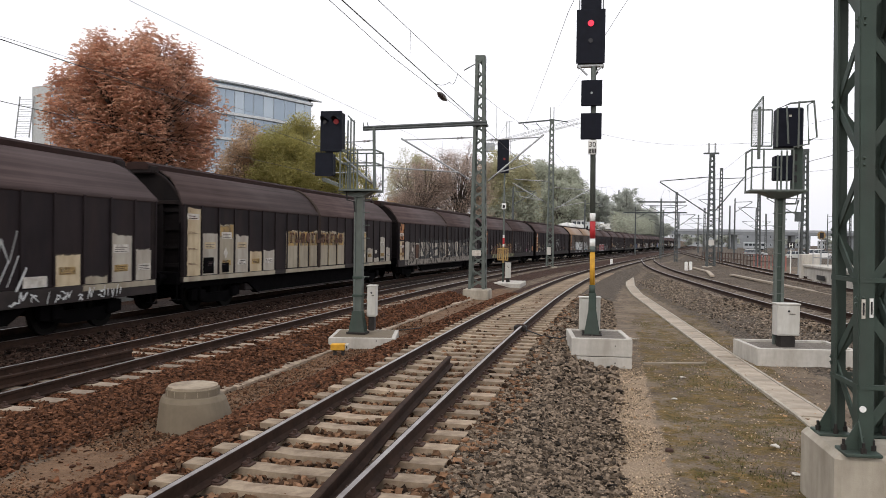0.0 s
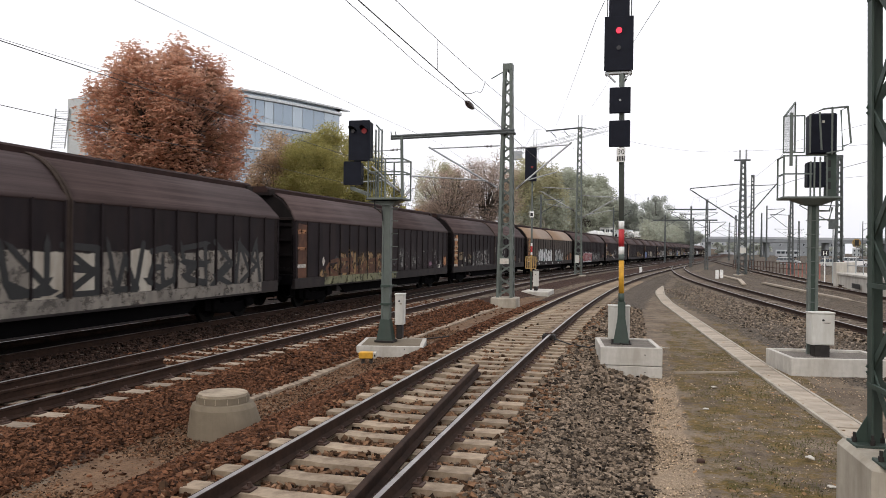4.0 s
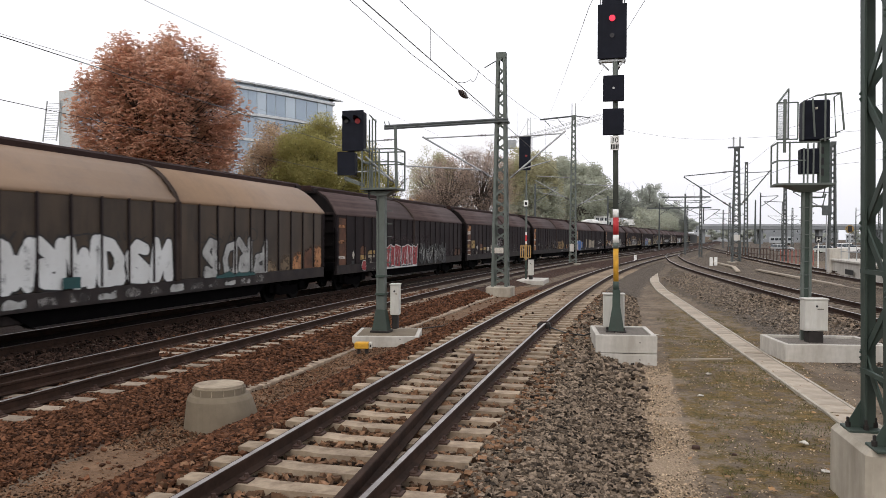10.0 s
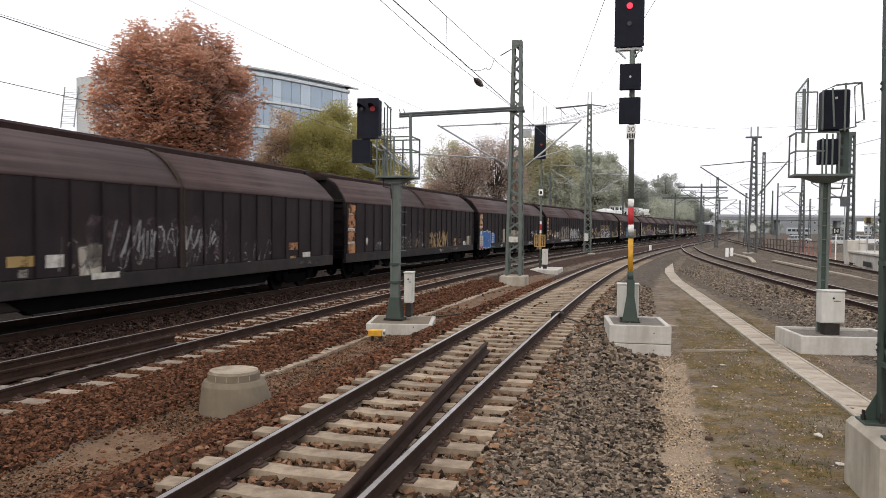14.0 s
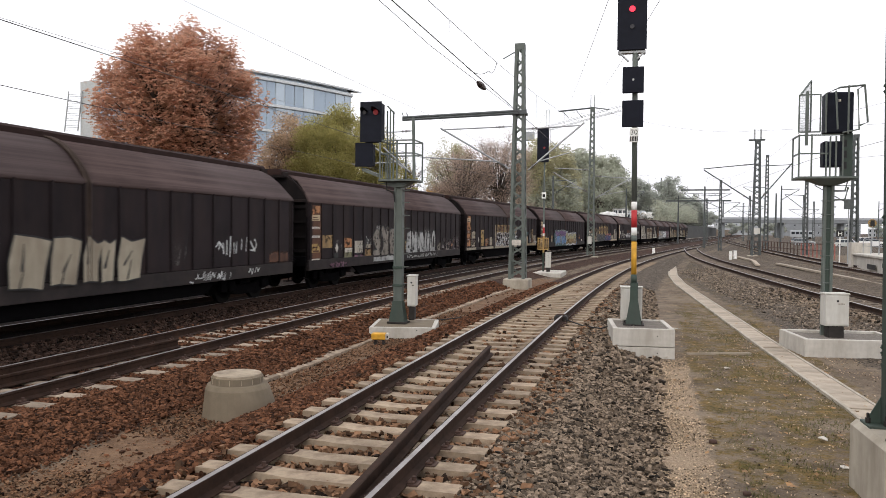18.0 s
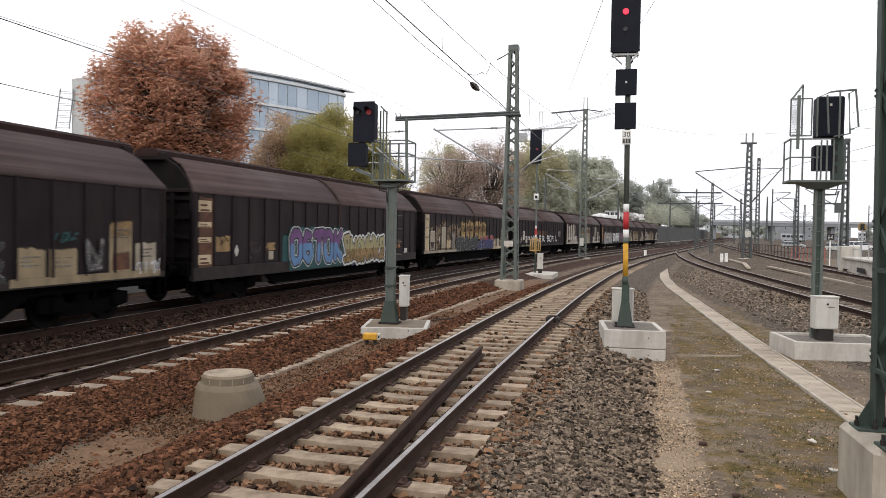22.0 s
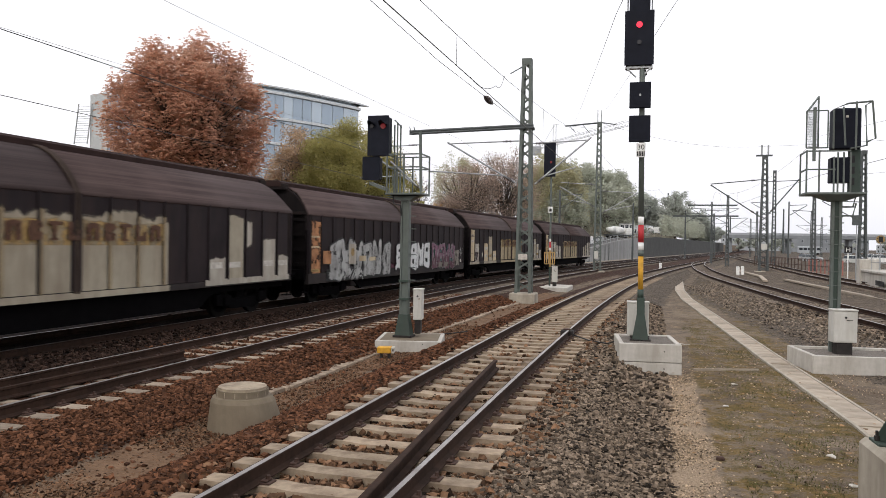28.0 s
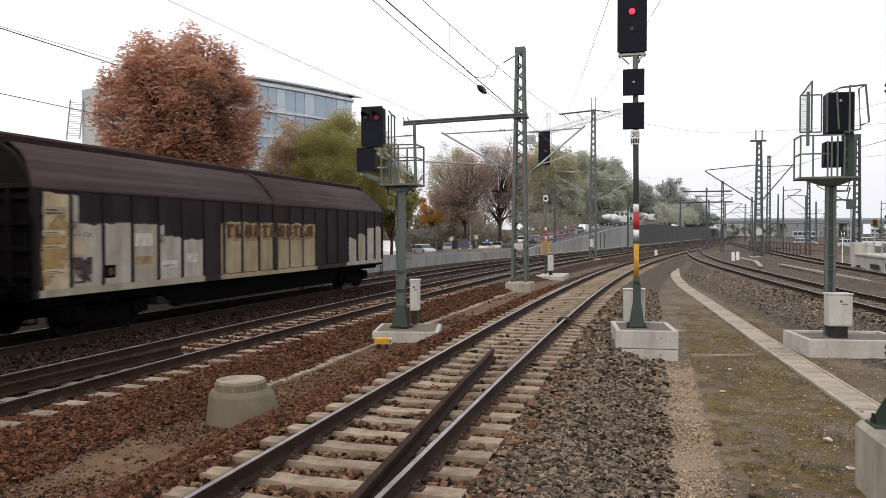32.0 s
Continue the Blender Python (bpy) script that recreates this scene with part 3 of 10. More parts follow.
M_SILVER = mat("silver_graffiti", (0.36, 0.36, 0.345), 0.6, 0, 0.2, 3, dirt=(0.13, 0.125, 0.12), dirt_amt=0.8, dirt_scale=2.0)
M_CHALK = mat("faint_white_graffiti", (0.23, 0.22, 0.21), 0.8, 0, 0.3, 4, dirt=(0.06, 0.05, 0.045), dirt_amt=0.9, dirt_scale=2.4)
M_GWHITE = mat("white_graffiti", (0.62, 0.63, 0.62), 0.6, 0, 0.1, 3, dirt=(0.35, 0.34, 0.32), dirt_amt=0.5)
M_GRED = mat("red_graffiti", (0.29, 0.03, 0.035), 0.6, 0, 0.2, 3, dirt=(0.16, 0.03, 0.03), dirt_amt=0.6)
M_GBLUE = mat("blue_graffiti", (0.025, 0.115, 0.34), 0.6, 0, 0.2, 3)
M_GNAVY = mat("dark_blue_graffiti", (0.02, 0.03, 0.11), 0.6)
M_GTEAL = mat("teal_graffiti", (0.014, 0.066, 0.066), 0.6, 0, 0.25, 2, dirt=(0.02, 0.05, 0.05), dirt_amt=0.7)
M_GPURPLE = mat("purple_graffiti", (0.13, 0.055, 0.16), 0.6, 0, 0.25, 2)
M_GLILAC = mat("pale_blue_graffiti", (0.10, 0.20, 0.36), 0.6, 0, 0.25, 2)
M_GPINK = mat("pink_graffiti", (0.17, 0.075, 0.115), 0.65, 0, 0.3, 3, dirt=(0.08, 0.06, 0.075), dirt_amt=0.6)
M_GOLIVE = mat("sand_graffiti", (0.34, 0.31, 0.16), 0.6, 0, 0.25, 3, dirt=(0.22, 0.14, 0.07), dirt_amt=0.6)
M_FADED = mat("faded_dark_graffiti", (0.07, 0.045, 0.048), 0.75, 0, 0.5, 2.5, dirt=(0.03, 0.025, 0.025), dirt_amt=0.8, dirt_scale=1.8)


def worn(m, lo, hi, least=0.0, scale=3.0):
    """Paint rubbed off in patches, down to the wall below."""
    N, L = m.node_tree.nodes, m.node_tree.links
    tc, n, r = N.new("ShaderNodeTexCoord"), N.new("ShaderNodeTexNoise"), N.new("ShaderNodeMapRange")
    n.inputs["Scale"].default_value, n.inputs["Detail"].default_value, n.inputs["Roughness"].default_value = scale, 9.0, 0.72
    for key, v in (("From Min", lo), ("From Max", hi), ("To Min", least), ("To Max", 1.0)):
        r.inputs[key].default_value = v
    L.new(tc.outputs["Object"], n.inputs["Vector"])
    L.new(n.outputs["Fac"], r.inputs["Value"])
    L.new(r.outputs["Result"], N["Principled BSDF"].inputs["Alpha"])


for paint, lo, hi, least in ((M_CREAM, 0.28, 0.36, 0.4), (M_LGREY, 0.28, 0.37, 0.4), (M_DGREY, 0.38, 0.50, 0.2), (M_ORANGE, 0.38, 0.50, 0.15), (M_OCHRE, 0.38, 0.48, 0.2), (M_BAND, 0.42, 0.58, 0.25), (M_TANWASH, 0.36, 0.52, 0.15), (M_BROWNTXT, 0.36, 0.46, 0.3),
                             (M_GOLD, 0.40, 0.52, 0.1), (M_SILVER, 0.36, 0.44, 0.3), (M_CHALK, 0.44, 0.60, 0.05), (M_GWHITE, 0.34, 0.42, 0.35), (M_GRED, 0.34, 0.42, 0.4), (M_FADED, 0.44, 0.60, 0.0), (M_GPINK, 0.36, 0.46, 0.3)):
    worn(paint, lo, hi, least)


ROOF_ARC = [(SIDE_X + 0.03, ZE - 0.02), (SIDE_X + 0.02, ZE + 0.05), (1.25, 3.22), (1.12, 3.40), (0.95, 3.60), (0.74, 3.78), (0.50, 3.91), (0.24, 3.98)]


def ribs(y0, y1, n):
    """Where the upright ribs of one sliding wall stand."""
    return [y0 + (y1 - y0) * k / n for k in range(1, n)]


WAGON = {}


def wagon_meshes():
    w = WAGON
    m = Mesh()                                            # inner box and end walls
    m.box(-1.25, 1.25, -HALF + 0.22, HALF - 0.22, 0.95, 3.1)
    for s in (-1, 1):                                     # horizontal stiffeners on the end walls
        for z in (1.35, 1.85, 2.35, 2.85):
            m.box(-1.22, 1.22, s * (HALF - 0.2) - 0.06, s * (HALF - 0.2) + 0.06, z - 0.05, z + 0.05)
        for x in (-1.2, -0.62, 0.62, 1.2):
            m.box(x - 0.06, x + 0.06, s * (HALF - 0.18) - 0.07, s * (HALF - 0.18) + 0.07, 0.95, 3.0)
        gable = [(-1.25, 3.05)] + [(-x + 0.1, z - 0.06) for x, z in ROOF_ARC[2:]] + [(x - 0.1, z - 0.06) for x, z in reversed(ROOF_ARC[2:])] + [(1.25, 3.05)]
        m.prism(gable, "y", *sorted((s * (HALF - 0.75), s * (HALF - 0.12))))
    w["body"] = m.data("body", M_END)
    for s in (-1, 1):                                     # rim and posts of the end hood
        m = Mesh()
        arc = [(x - 0.07, z - 0.045) for x, z in ROOF_ARC[2:]]
        for (xa, za), (xb, zb) in zip(arc, arc[1:]):
            for q in (-1, 1):
                m.beam((q * xa, s * (HALF - 0.12), za), (q * xb, s * (HALF - 0.12), zb), 0.05, 0.05)
        m.box(-1.26, 1.26, s * (HALF - 0.14) - 0.05, s * (HALF - 0.14) + 0.05, 3.0, 3.1, 0.01)
        m.box(-0.42, 0.42, *sorted((s * (HALF - 0.3), s * (HALF + 0.08))), 3.82, 4.03, 0.02)
        for q in (-1, 1):
            m.box(q * 1.29 - 0.07, q * 1.29 + 0.07, *sorted((s * (HALF - 0.24), s * (HALF - 0.02))), 0.9, 3.06, 0.015)
        w["end_frame", s] = m.data("end_frame", M_END_L)
    for key, mt in (("wall", M_WALL), ("wall_tan", M_WALL_TAN)):
        for half, (y0, y1) in enumerate(((-HALF, -0.06), (0.06, HALF))):
            for s in (-1, 1):
                m = Mesh()
                x0, x1 = sorted((s * (SIDE_X - 0.06), s * SIDE_X))
                m.box(x0, x1, y0, y1, Z0 + 0.16, ZE, 0.008)
                w[key, half, s] = m.data("sliding_wall", mt)
    m = Mesh()
    m.box(-0.01, 0.035, -0.028, 0.028, Z0 + 0.17, ZE - 0.01)
    w["rib"] = m.data("rib", M_WALL)
    for half, (y0, y1) in enumerate(((-HALF, -0.06), (0.06, HALF))):
        for key, mt in (("roof", M_ROOF), ("roof_tan", M_ROOF_TAN)):
            for s in (-1, 1):
                m = Mesh()
                outer = [(s * x, z) for x, z in ROOF_ARC]
                inner = [(s * (x - 0.05), z - 0.05) for x, z in reversed(ROOF_ARC)]
                m.prism(outer + inner, "y", y0 - (0.02 if half == 0 else -0.02), y1 + (0.02 if half else -0.02))
                far = -1 if half == 0 else 1                  # the outer end slants back towards the ridge
                m.v = [(x, y - far * 0.5 * max(0.0, z - ZE) / (ZR - ZE) if y * far > 5 else y, z) for x, y, z in m.v]
                w[key, half, s] = m.data("roof_shell", mt, True)
    for s in (-1, 1):
        for key, low in (("sill", Z0), ("sill_deep", 0.70)):
            m = Mesh()
            x0, x1 = sorted((s * (SIDE_X - 0.12), s * (SIDE_X + 0.02)))
            m.box(x0, x1, -HALF, HALF, low, Z0 + 0.15, 0.012)
            w[key, s] = m.data("sill", M_SILL)
        m = Mesh()                                        # seam between the two walls, up and over the roof
        for y in (-0.05, 0.05):
            m.tube([(s * (SIDE_X + 0.03), y, Z0 + 0.12), (s * (SIDE_X + 0.03), y, ZE)] + [(s * (x + 0.025), y, z + 0.02) for x, z in ROOF_ARC[2:]], 0.03, 6)
        x0, x1 = sorted((s * (SIDE_X - 0.05), s * (SIDE_X + 0.005)))
        m.box(x0, x1, -0.06, 0.06, Z0 + 0.12, ZE)
        w["seam", s] = m.data("seam", M_SEAM)
    m = Mesh()                                            # ridge rail
    m.prism([(-0.34, 3.93), (0.34, 3.93), (0.34, 4.07), (0.25, 4.13), (-0.25, 4.13), (-0.34, 4.07)], "y", -HALF - 0.1, HALF + 0.1)
    w["ridge"] = m.data("ridge", M_RIDGE)
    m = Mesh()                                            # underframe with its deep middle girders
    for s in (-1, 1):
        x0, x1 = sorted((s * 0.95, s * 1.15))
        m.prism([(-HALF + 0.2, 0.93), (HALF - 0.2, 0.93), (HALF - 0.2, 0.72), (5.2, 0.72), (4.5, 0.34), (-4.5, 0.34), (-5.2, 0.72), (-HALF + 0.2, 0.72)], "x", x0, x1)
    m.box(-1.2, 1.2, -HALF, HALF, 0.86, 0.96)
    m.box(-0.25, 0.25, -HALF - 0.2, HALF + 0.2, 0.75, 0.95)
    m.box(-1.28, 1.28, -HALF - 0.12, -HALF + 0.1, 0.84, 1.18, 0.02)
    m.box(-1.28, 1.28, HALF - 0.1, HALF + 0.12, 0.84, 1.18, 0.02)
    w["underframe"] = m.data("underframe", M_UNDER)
    m = Mesh()                                            # thin paler edge along the girder foot
    m.box(-0.04, 0.04, -4.5, 4.5, 0.33, 0.365)
    w["girder_flange"] = m.data("girder_flange", M_SILL)
    m = Mesh()
    m.tube([(0, 0, 0), (0, 0.48, 0)], 0.09, 10)
    m.disc((0, 0.56, 0), 0.24, "y", 0.06, 18)
    w["buffer"] = m.data("buffer", M_UNDER)
    m = Mesh()
    m.tube([(0, 0, 0), (0, 0.35, -0.08), (0, 0.62, -0.16)], 0.05, 6)
    w["coupling"] = m.data("coupling", M_UNDER)
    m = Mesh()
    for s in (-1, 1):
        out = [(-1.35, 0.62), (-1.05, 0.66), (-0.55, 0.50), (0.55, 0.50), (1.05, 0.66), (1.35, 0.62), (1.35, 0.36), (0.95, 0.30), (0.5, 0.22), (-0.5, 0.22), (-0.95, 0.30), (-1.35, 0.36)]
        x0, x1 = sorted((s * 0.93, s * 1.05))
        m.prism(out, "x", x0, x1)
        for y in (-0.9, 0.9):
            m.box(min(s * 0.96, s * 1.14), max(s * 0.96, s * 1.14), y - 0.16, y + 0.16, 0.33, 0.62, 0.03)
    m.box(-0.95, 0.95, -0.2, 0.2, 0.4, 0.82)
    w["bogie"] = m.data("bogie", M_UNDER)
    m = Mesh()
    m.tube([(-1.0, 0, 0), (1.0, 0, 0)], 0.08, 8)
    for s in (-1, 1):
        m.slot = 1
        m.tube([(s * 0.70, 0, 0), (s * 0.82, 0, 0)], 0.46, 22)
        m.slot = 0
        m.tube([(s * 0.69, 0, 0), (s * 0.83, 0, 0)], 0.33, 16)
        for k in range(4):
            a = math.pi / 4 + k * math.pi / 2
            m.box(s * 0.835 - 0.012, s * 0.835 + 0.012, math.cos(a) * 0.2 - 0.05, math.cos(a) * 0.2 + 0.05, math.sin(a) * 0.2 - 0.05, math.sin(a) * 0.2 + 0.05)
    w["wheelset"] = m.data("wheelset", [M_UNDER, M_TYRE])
    m = Mesh()                                            # hand rail with its step below
    m.tube([(0.0, 0, 1.2), (0.0, 0, 2.5)], 0.018, 5)
    w["grab_rail"] = m.data("grab_rail", M_UNDER)
    m = Mesh()
    m.box(-0.2, 0.02, -0.14, 0.14, 0.42, 0.45)
    m.beam((0, -0.12, 0.43), (0, -0.12, 0.9), 0.03)
    m.beam((0, 0.12, 0.43), (0, 0.12, 0.9), 0.03)
    w["step"] = m.data("step", M_UNDER)
    m = Mesh()                                            # added pale box standing in for the light showing under the frame
    m.box(-1.1, 1.1, -0.5, 0.5, 0.44, 0.66, 0.03)
    w["brake_box"] = m.data("brake_box", M_SILL)


M_SEAM = mat("brown_seam_strip", (0.055, 0.040, 0.033), 0.8, 0, 0.25, 3, spec=0.1)
M_RIDGE = mat("oxide_ridge_sheet", (0.030, 0.017, 0.015), 0.8, 0, 0.3, 3, spec=0.1)
wagon_meshes()
WHEELS = []


def wagon(label, tan=False, deep=False):
    g = thing("goods_wagon", pose(0, 0, 0), label, "goods wagon", "wagons of the goods train")
    w = WAGON
    part("body", w["body"], None, g)
    for half, (y0, y1) in enumerate(((-HALF, -0.06), (0.06, HALF))):
        for s in (-1, 1):
            part("sliding_wall", w["wall_tan" if tan else "wall", half, s], None, g)
            part("roof_shell", w["roof_tan" if tan else "roof", half, s], None, g)
            for y in ribs(y0, y1, 10) + [y0 + 0.05, y1 - 0.05]:
                part("rib", w["rib"], None, g, at=pose(s * SIDE_X, y, 0, 0, 0, 0 if s > 0 else 180))
    for s in (-1, 1):
        part("sill", w["sill_deep" if deep else "sill", s], None, g)
        part("seam", w["seam", s], None, g)
        part("girder_flange", w["girder_flange"], None, g, at=pose(s * 1.16, 0, 0))
        for y in (-HALF - 0.02, HALF + 0.02):
            part("grab_rail", w["grab_rail"], None, g, at=pose(s * 1.28, y, 0))
            part("step", w["step"], None, g, at=pose(s * 1.28, y, 0, 0, 0, 0 if s > 0 else 180))
    for k in ("ridge", "underframe", ("end_frame", -1), ("end_frame", 1)):
        part(k if isinstance(k, str) else k[0], w[k], None, g)
    for s in (-1, 1):
        for x in (-0.875, 0.875):
            part("buffer", w["buffer"], None, g, at=pose(x, s * (HALF + 0.04), 1.03, 0, 0, 0 if s > 0 else 180))
        part("coupling", w["coupling"], None, g, at=pose(0, s * (HALF + 0.1), 1.0, 0, 0, 0 if s > 0 else 180))
        b = part("bogie", w["bogie"], None, g, at=pose(0, s * 6.9, 0))
        for y in (-0.9, 0.9):
            WHEELS.append(part("wheelset", w["wheelset"], None, b, at=pose(0, y, 0.46)))
    part("brake_box", w["brake_box"], None, g, "pale box for the light under the frame", at=pose(0, -4.75, 0))
    return g


SURF = SIDE_X + 0.004
_lift = [0]


def patch(g, name, u0, u1, z0, z1, material, label="", ragged=0.0, lift=0.0, lean=0.0, seed=0, through_ribs=False):
    """A painted field or label on the wagon's near side: u metres from its leading end."""
    rnd = random.Random(seed or int(u0 * 100 + z0 * 1000 + u1 * 7))
    x0 = SURF + lift
    if through_ribs:
        x0 += 0.034
    m = Mesh()
    n = max(4, int((u1 - u0) / 0.045)) if ragged else 1
    ph = rnd.uniform(0, 90)
    top = [(u0 + (u1 - u0) * k / n + lean, z1 - ragged * max(0.0, 0.45 + 0.9 * noise.noise(((u0 + (u1 - u0) * k / n) * 2.3, ph, 0.0)) + 0.25 * noise.noise((k * 0.9, ph, 3.0)))) for k in range(n, -1, -1)]
    out = [(u0 - HALF, z0), (u1 - HALF, z0)] + [(u - HALF, z) for u, z in top]
    m.prism(out, "x", x0, x0 + 0.004)
    return part(name, m, material, g, label)


def capsule(m, a, b, w, x0, x1, w1=None):
    """A painted stroke with round ends."""
    a, b = Vector((a[0], a[1])), Vector((b[0], b[1]))
    ang = math.atan2(b.y - a.y, b.x - a.x)
    pts = []
    for c, off, r in ((b, -math.pi / 2, (w1 or w) / 2), (a, math.pi / 2, w / 2)):
        for k in range(6):
            t = ang + off + math.pi * k / 5
            pts.append((c.x + math.cos(t) * r, c.y + math.sin(t) * r))
    m.prism(pts, "x", x0, x1)


PANEL = 0.915


def panel(k):
    """Where the k-th of the twenty wall panels begins."""
    return k * PANEL + (0.06 if k >= 10 else 0.0)


def brand_field(g, u0, u1, zb, zt, band, paint, seed=1, ztxt=None, fade=0.1):
    """The pale field across the middle of the side, with a row of plain brown blocks where the owner's name stands."""
    edges = [u0, *[HALF + k * PANEL + 0.03 * (k > 0) for k in range(-4, 5) if u0 + 0.2 < HALF + k * PANEL < u1 - 0.2], u1]
    for a, b in zip(edges, edges[1:]):
        field(g, "pale_panel", a + 0.03, b - 0.03, zb, zt, paint, soft=0.05 + fade * 0.5, wave=fade * 0.8, seed=seed + int(a * 10))
    # a darker sand tone puts the ribs' shade lines into the paint
    for e in edges[1:-1]:
        if abs(e - HALF) > 0.2:
            field(g, "shaded_rib_paint", e - 0.045, e + 0.045, zb, zt - 0.04, M_SANDY, soft=0.15, sides=0.005, over=True)
    if zb < 1.3:
        patch(g, "sill_strip", u0, u1, 0.915, 1.045, paint, lift=0.022)
    zt0 = ztxt or zt - 0.46
    if band:
        field(g, "name_band", u0 + 0.15, u1 - 0.12, zt0 - 0.1, zt0 + 0.46, M_BAND, soft=0.1, wave=0.08, lift=0.004, sides=0.05)
    n, w = 11, (u1 - u0 - 0.5) / 11
    x0 = SURF + 0.045
    for k in range(n):
        m = Mesh()
        a = u0 + 0.25 + k * w - HALF
        hh, b = 0.36, w * 0.8
        q = k % 4
        if q == 0:
            out = [(0.1, 0.0), (0.6, 0.0), (0.6, 0.12), (0.48, 0.12), (0.48, 0.8), (0.9, 0.8), (0.9, 1.0), (0.0, 1.0), (0.0, 0.8), (0.24, 0.8), (0.24, 0.12), (0.1, 0.12)]
        elif q == 1:
            out = [(0.0, 0.0), (0.9, 0.0), (0.9, 0.55), (0.62, 0.55), (0.62, 0.3), (0.3, 0.3), (0.3, 1.0), (0.0, 1.0)]
        elif q == 2:
            out = [(0.0, 0.0), (0.34, 0.0), (0.34, 0.7), (0.56, 0.7), (0.56, 0.0), (0.9, 0.0), (0.9, 0.9), (0.6, 1.0), (0.3, 1.0), (0.0, 0.9)]
        else:
            out = [(0.1, 0.0), (0.8, 0.0), (0.9, 0.4), (0.6, 0.5), (0.9, 0.7), (0.8, 1.0), (0.1, 1.0), (0.0, 0.5)]
        m.prism([(a + p * b, zt0 + r * hh) for p, r in out], "x", x0, x0 + 0.004)
        part("name_block", m, M_BROWNTXT, g, "worn brown name block" if k == 0 else "")


def text_bars(g, u0, u1, z0, z1, n, material=None):
    """Writing too small to read, as bars."""
    m = Mesh()
    h = (z1 - z0) / n
    for k in range(n):
        m.prism([(u0 - HALF, z0 + k * h), (u1 - HALF - (k % 2) * (u1 - u0) * 0.25, z0 + k * h), (u1 - HALF - (k % 2) * (u1 - u0) * 0.25, z0 + k * h + h * 0.4), (u0 - HALF, z0 + k * h + h * 0.4)],
                "x", SURF + 0.012, SURF + 0.015)
    part("small_writing", m, material or M_BROWNTXT, g)


def diamond(g, u, z, r=0.17):
    m = Mesh()
    m.prism([(u - HALF - r * 0.7, z), (u - HALF, z - r), (u - HALF + r * 0.7, z), (u - HALF, z + r)], "x", SURF + 0.01, SURF + 0.014)
    part("hazard_diamond", m, M_LABEL, g)


def labels(g, rows):
    for u0, u1, z0, z1, mt in rows:
        patch(g, "painted_field", u0, u1, z0, z1, mt, ragged=0.08 if (z1 - z0) > 0.5 else 0.0)
        if mt in (M_LABEL, M_LGREY, M_CREAM):
            text_bars(g, u0 + 0.12, u1 - 0.12, z1 - min(0.5, (z1 - z0) * 0.55), z1 - 0.15, 3, M_DGREY if mt is M_LABEL else M_LABEL)


G = []
for lab, tan, deep in (
        ("soot-brown sliding-wall wagon with pale labels and chalky scribbles", 0, 1),
        ("soot-brown sliding-wall wagon with cream end and pale name field", 0, 0),
        ("soot-brown wagon with a long grey field and black scrawls", 0, 1),
        ("soot-brown wagon with faded gold graffiti", 0, 1),
        ("soot-brown wagon with rusty end and washed-out white marks", 0, 1),
        ("brown wagon with ochre roof and tall white graffiti", 1, 1),
        ("soot-brown wagon with bold red and white graffiti", 0, 1),
        ("soot-brown wagon with orange end and thin white scribbles", 0, 1),
        ("soot-brown wagon with rusty end and faint smeared letters", 0, 1),
        ("soot-brown wagon with bright blue graffiti on its end", 0, 1),
        ("soot-brown wagon with silver graffiti and orange labels", 0, 1),
        ("soot-brown wagon with orange end and scrawled name field", 0, 0),
        ("soot-brown wagon with purple and teal block graffiti", 0, 1),
        ("cream and brown wagon with graffiti below its name field", 0, 0),
        ("soot-brown wagon with white capital letters", 0, 0),
        ("soot-brown wagon with large worn pale fields", 0, 0),
        ("soot-brown wagon covered in silver and pink graffiti", 0, 1),
        ("soot-brown wagon with cream end and name field", 0, 0),
        ("last wagon, cream end and worn pale fields on brown", 0, 0)):
    G.append(wagon(lab, bool(tan), bool(deep)))
# index 0 leads; W(k) below is the k-th after it
W = G


def sprayed(m):
    """The same paint as a film whose cover thins out where the 'cover' attribute does, with a ragged rim."""
    if m.name in SPRAYED:
        return SPRAYED[m.name]
    c = m.copy()
    c.name = "thin_" + m.name
    N, L = c.node_tree.nodes, c.node_tree.links
    at, tc, n, add, rng, mul = (N.new("ShaderNode" + k) for k in ("Attribute", "TexCoord", "TexNoise", "Math", "MapRange", "Math"))
    at.attribute_name = "cover"
    n.inputs["Scale"].default_value, n.inputs["Detail"].default_value, n.inputs["Roughness"].default_value = 14.0, 6.0, 0.7
    L.new(tc.outputs["Object"], n.inputs["Vector"])
    L.new(at.outputs["Fac"], add.inputs[0])
    L.new(n.outputs["Fac"], add.inputs[1])
    for key, v in (("From Min", 0.62), ("From Max", 1.02)):
        rng.inputs[key].default_value = v
    L.new(add.outputs[0], rng.inputs["Value"])
    mul.operation = "MULTIPLY"
    alpha = N["Principled BSDF"].inputs["Alpha"]
    L.new(rng.outputs["Result"], mul.inputs[0])
    if alpha.links:
        L.new(alpha.links[0].from_socket, mul.inputs[1])
    else:
        mul.inputs[1].default_value = 1.0
    L.new(mul.outputs[0], alpha)
    SPRAYED[m.name] = c
    return c


SPRAYED = {}


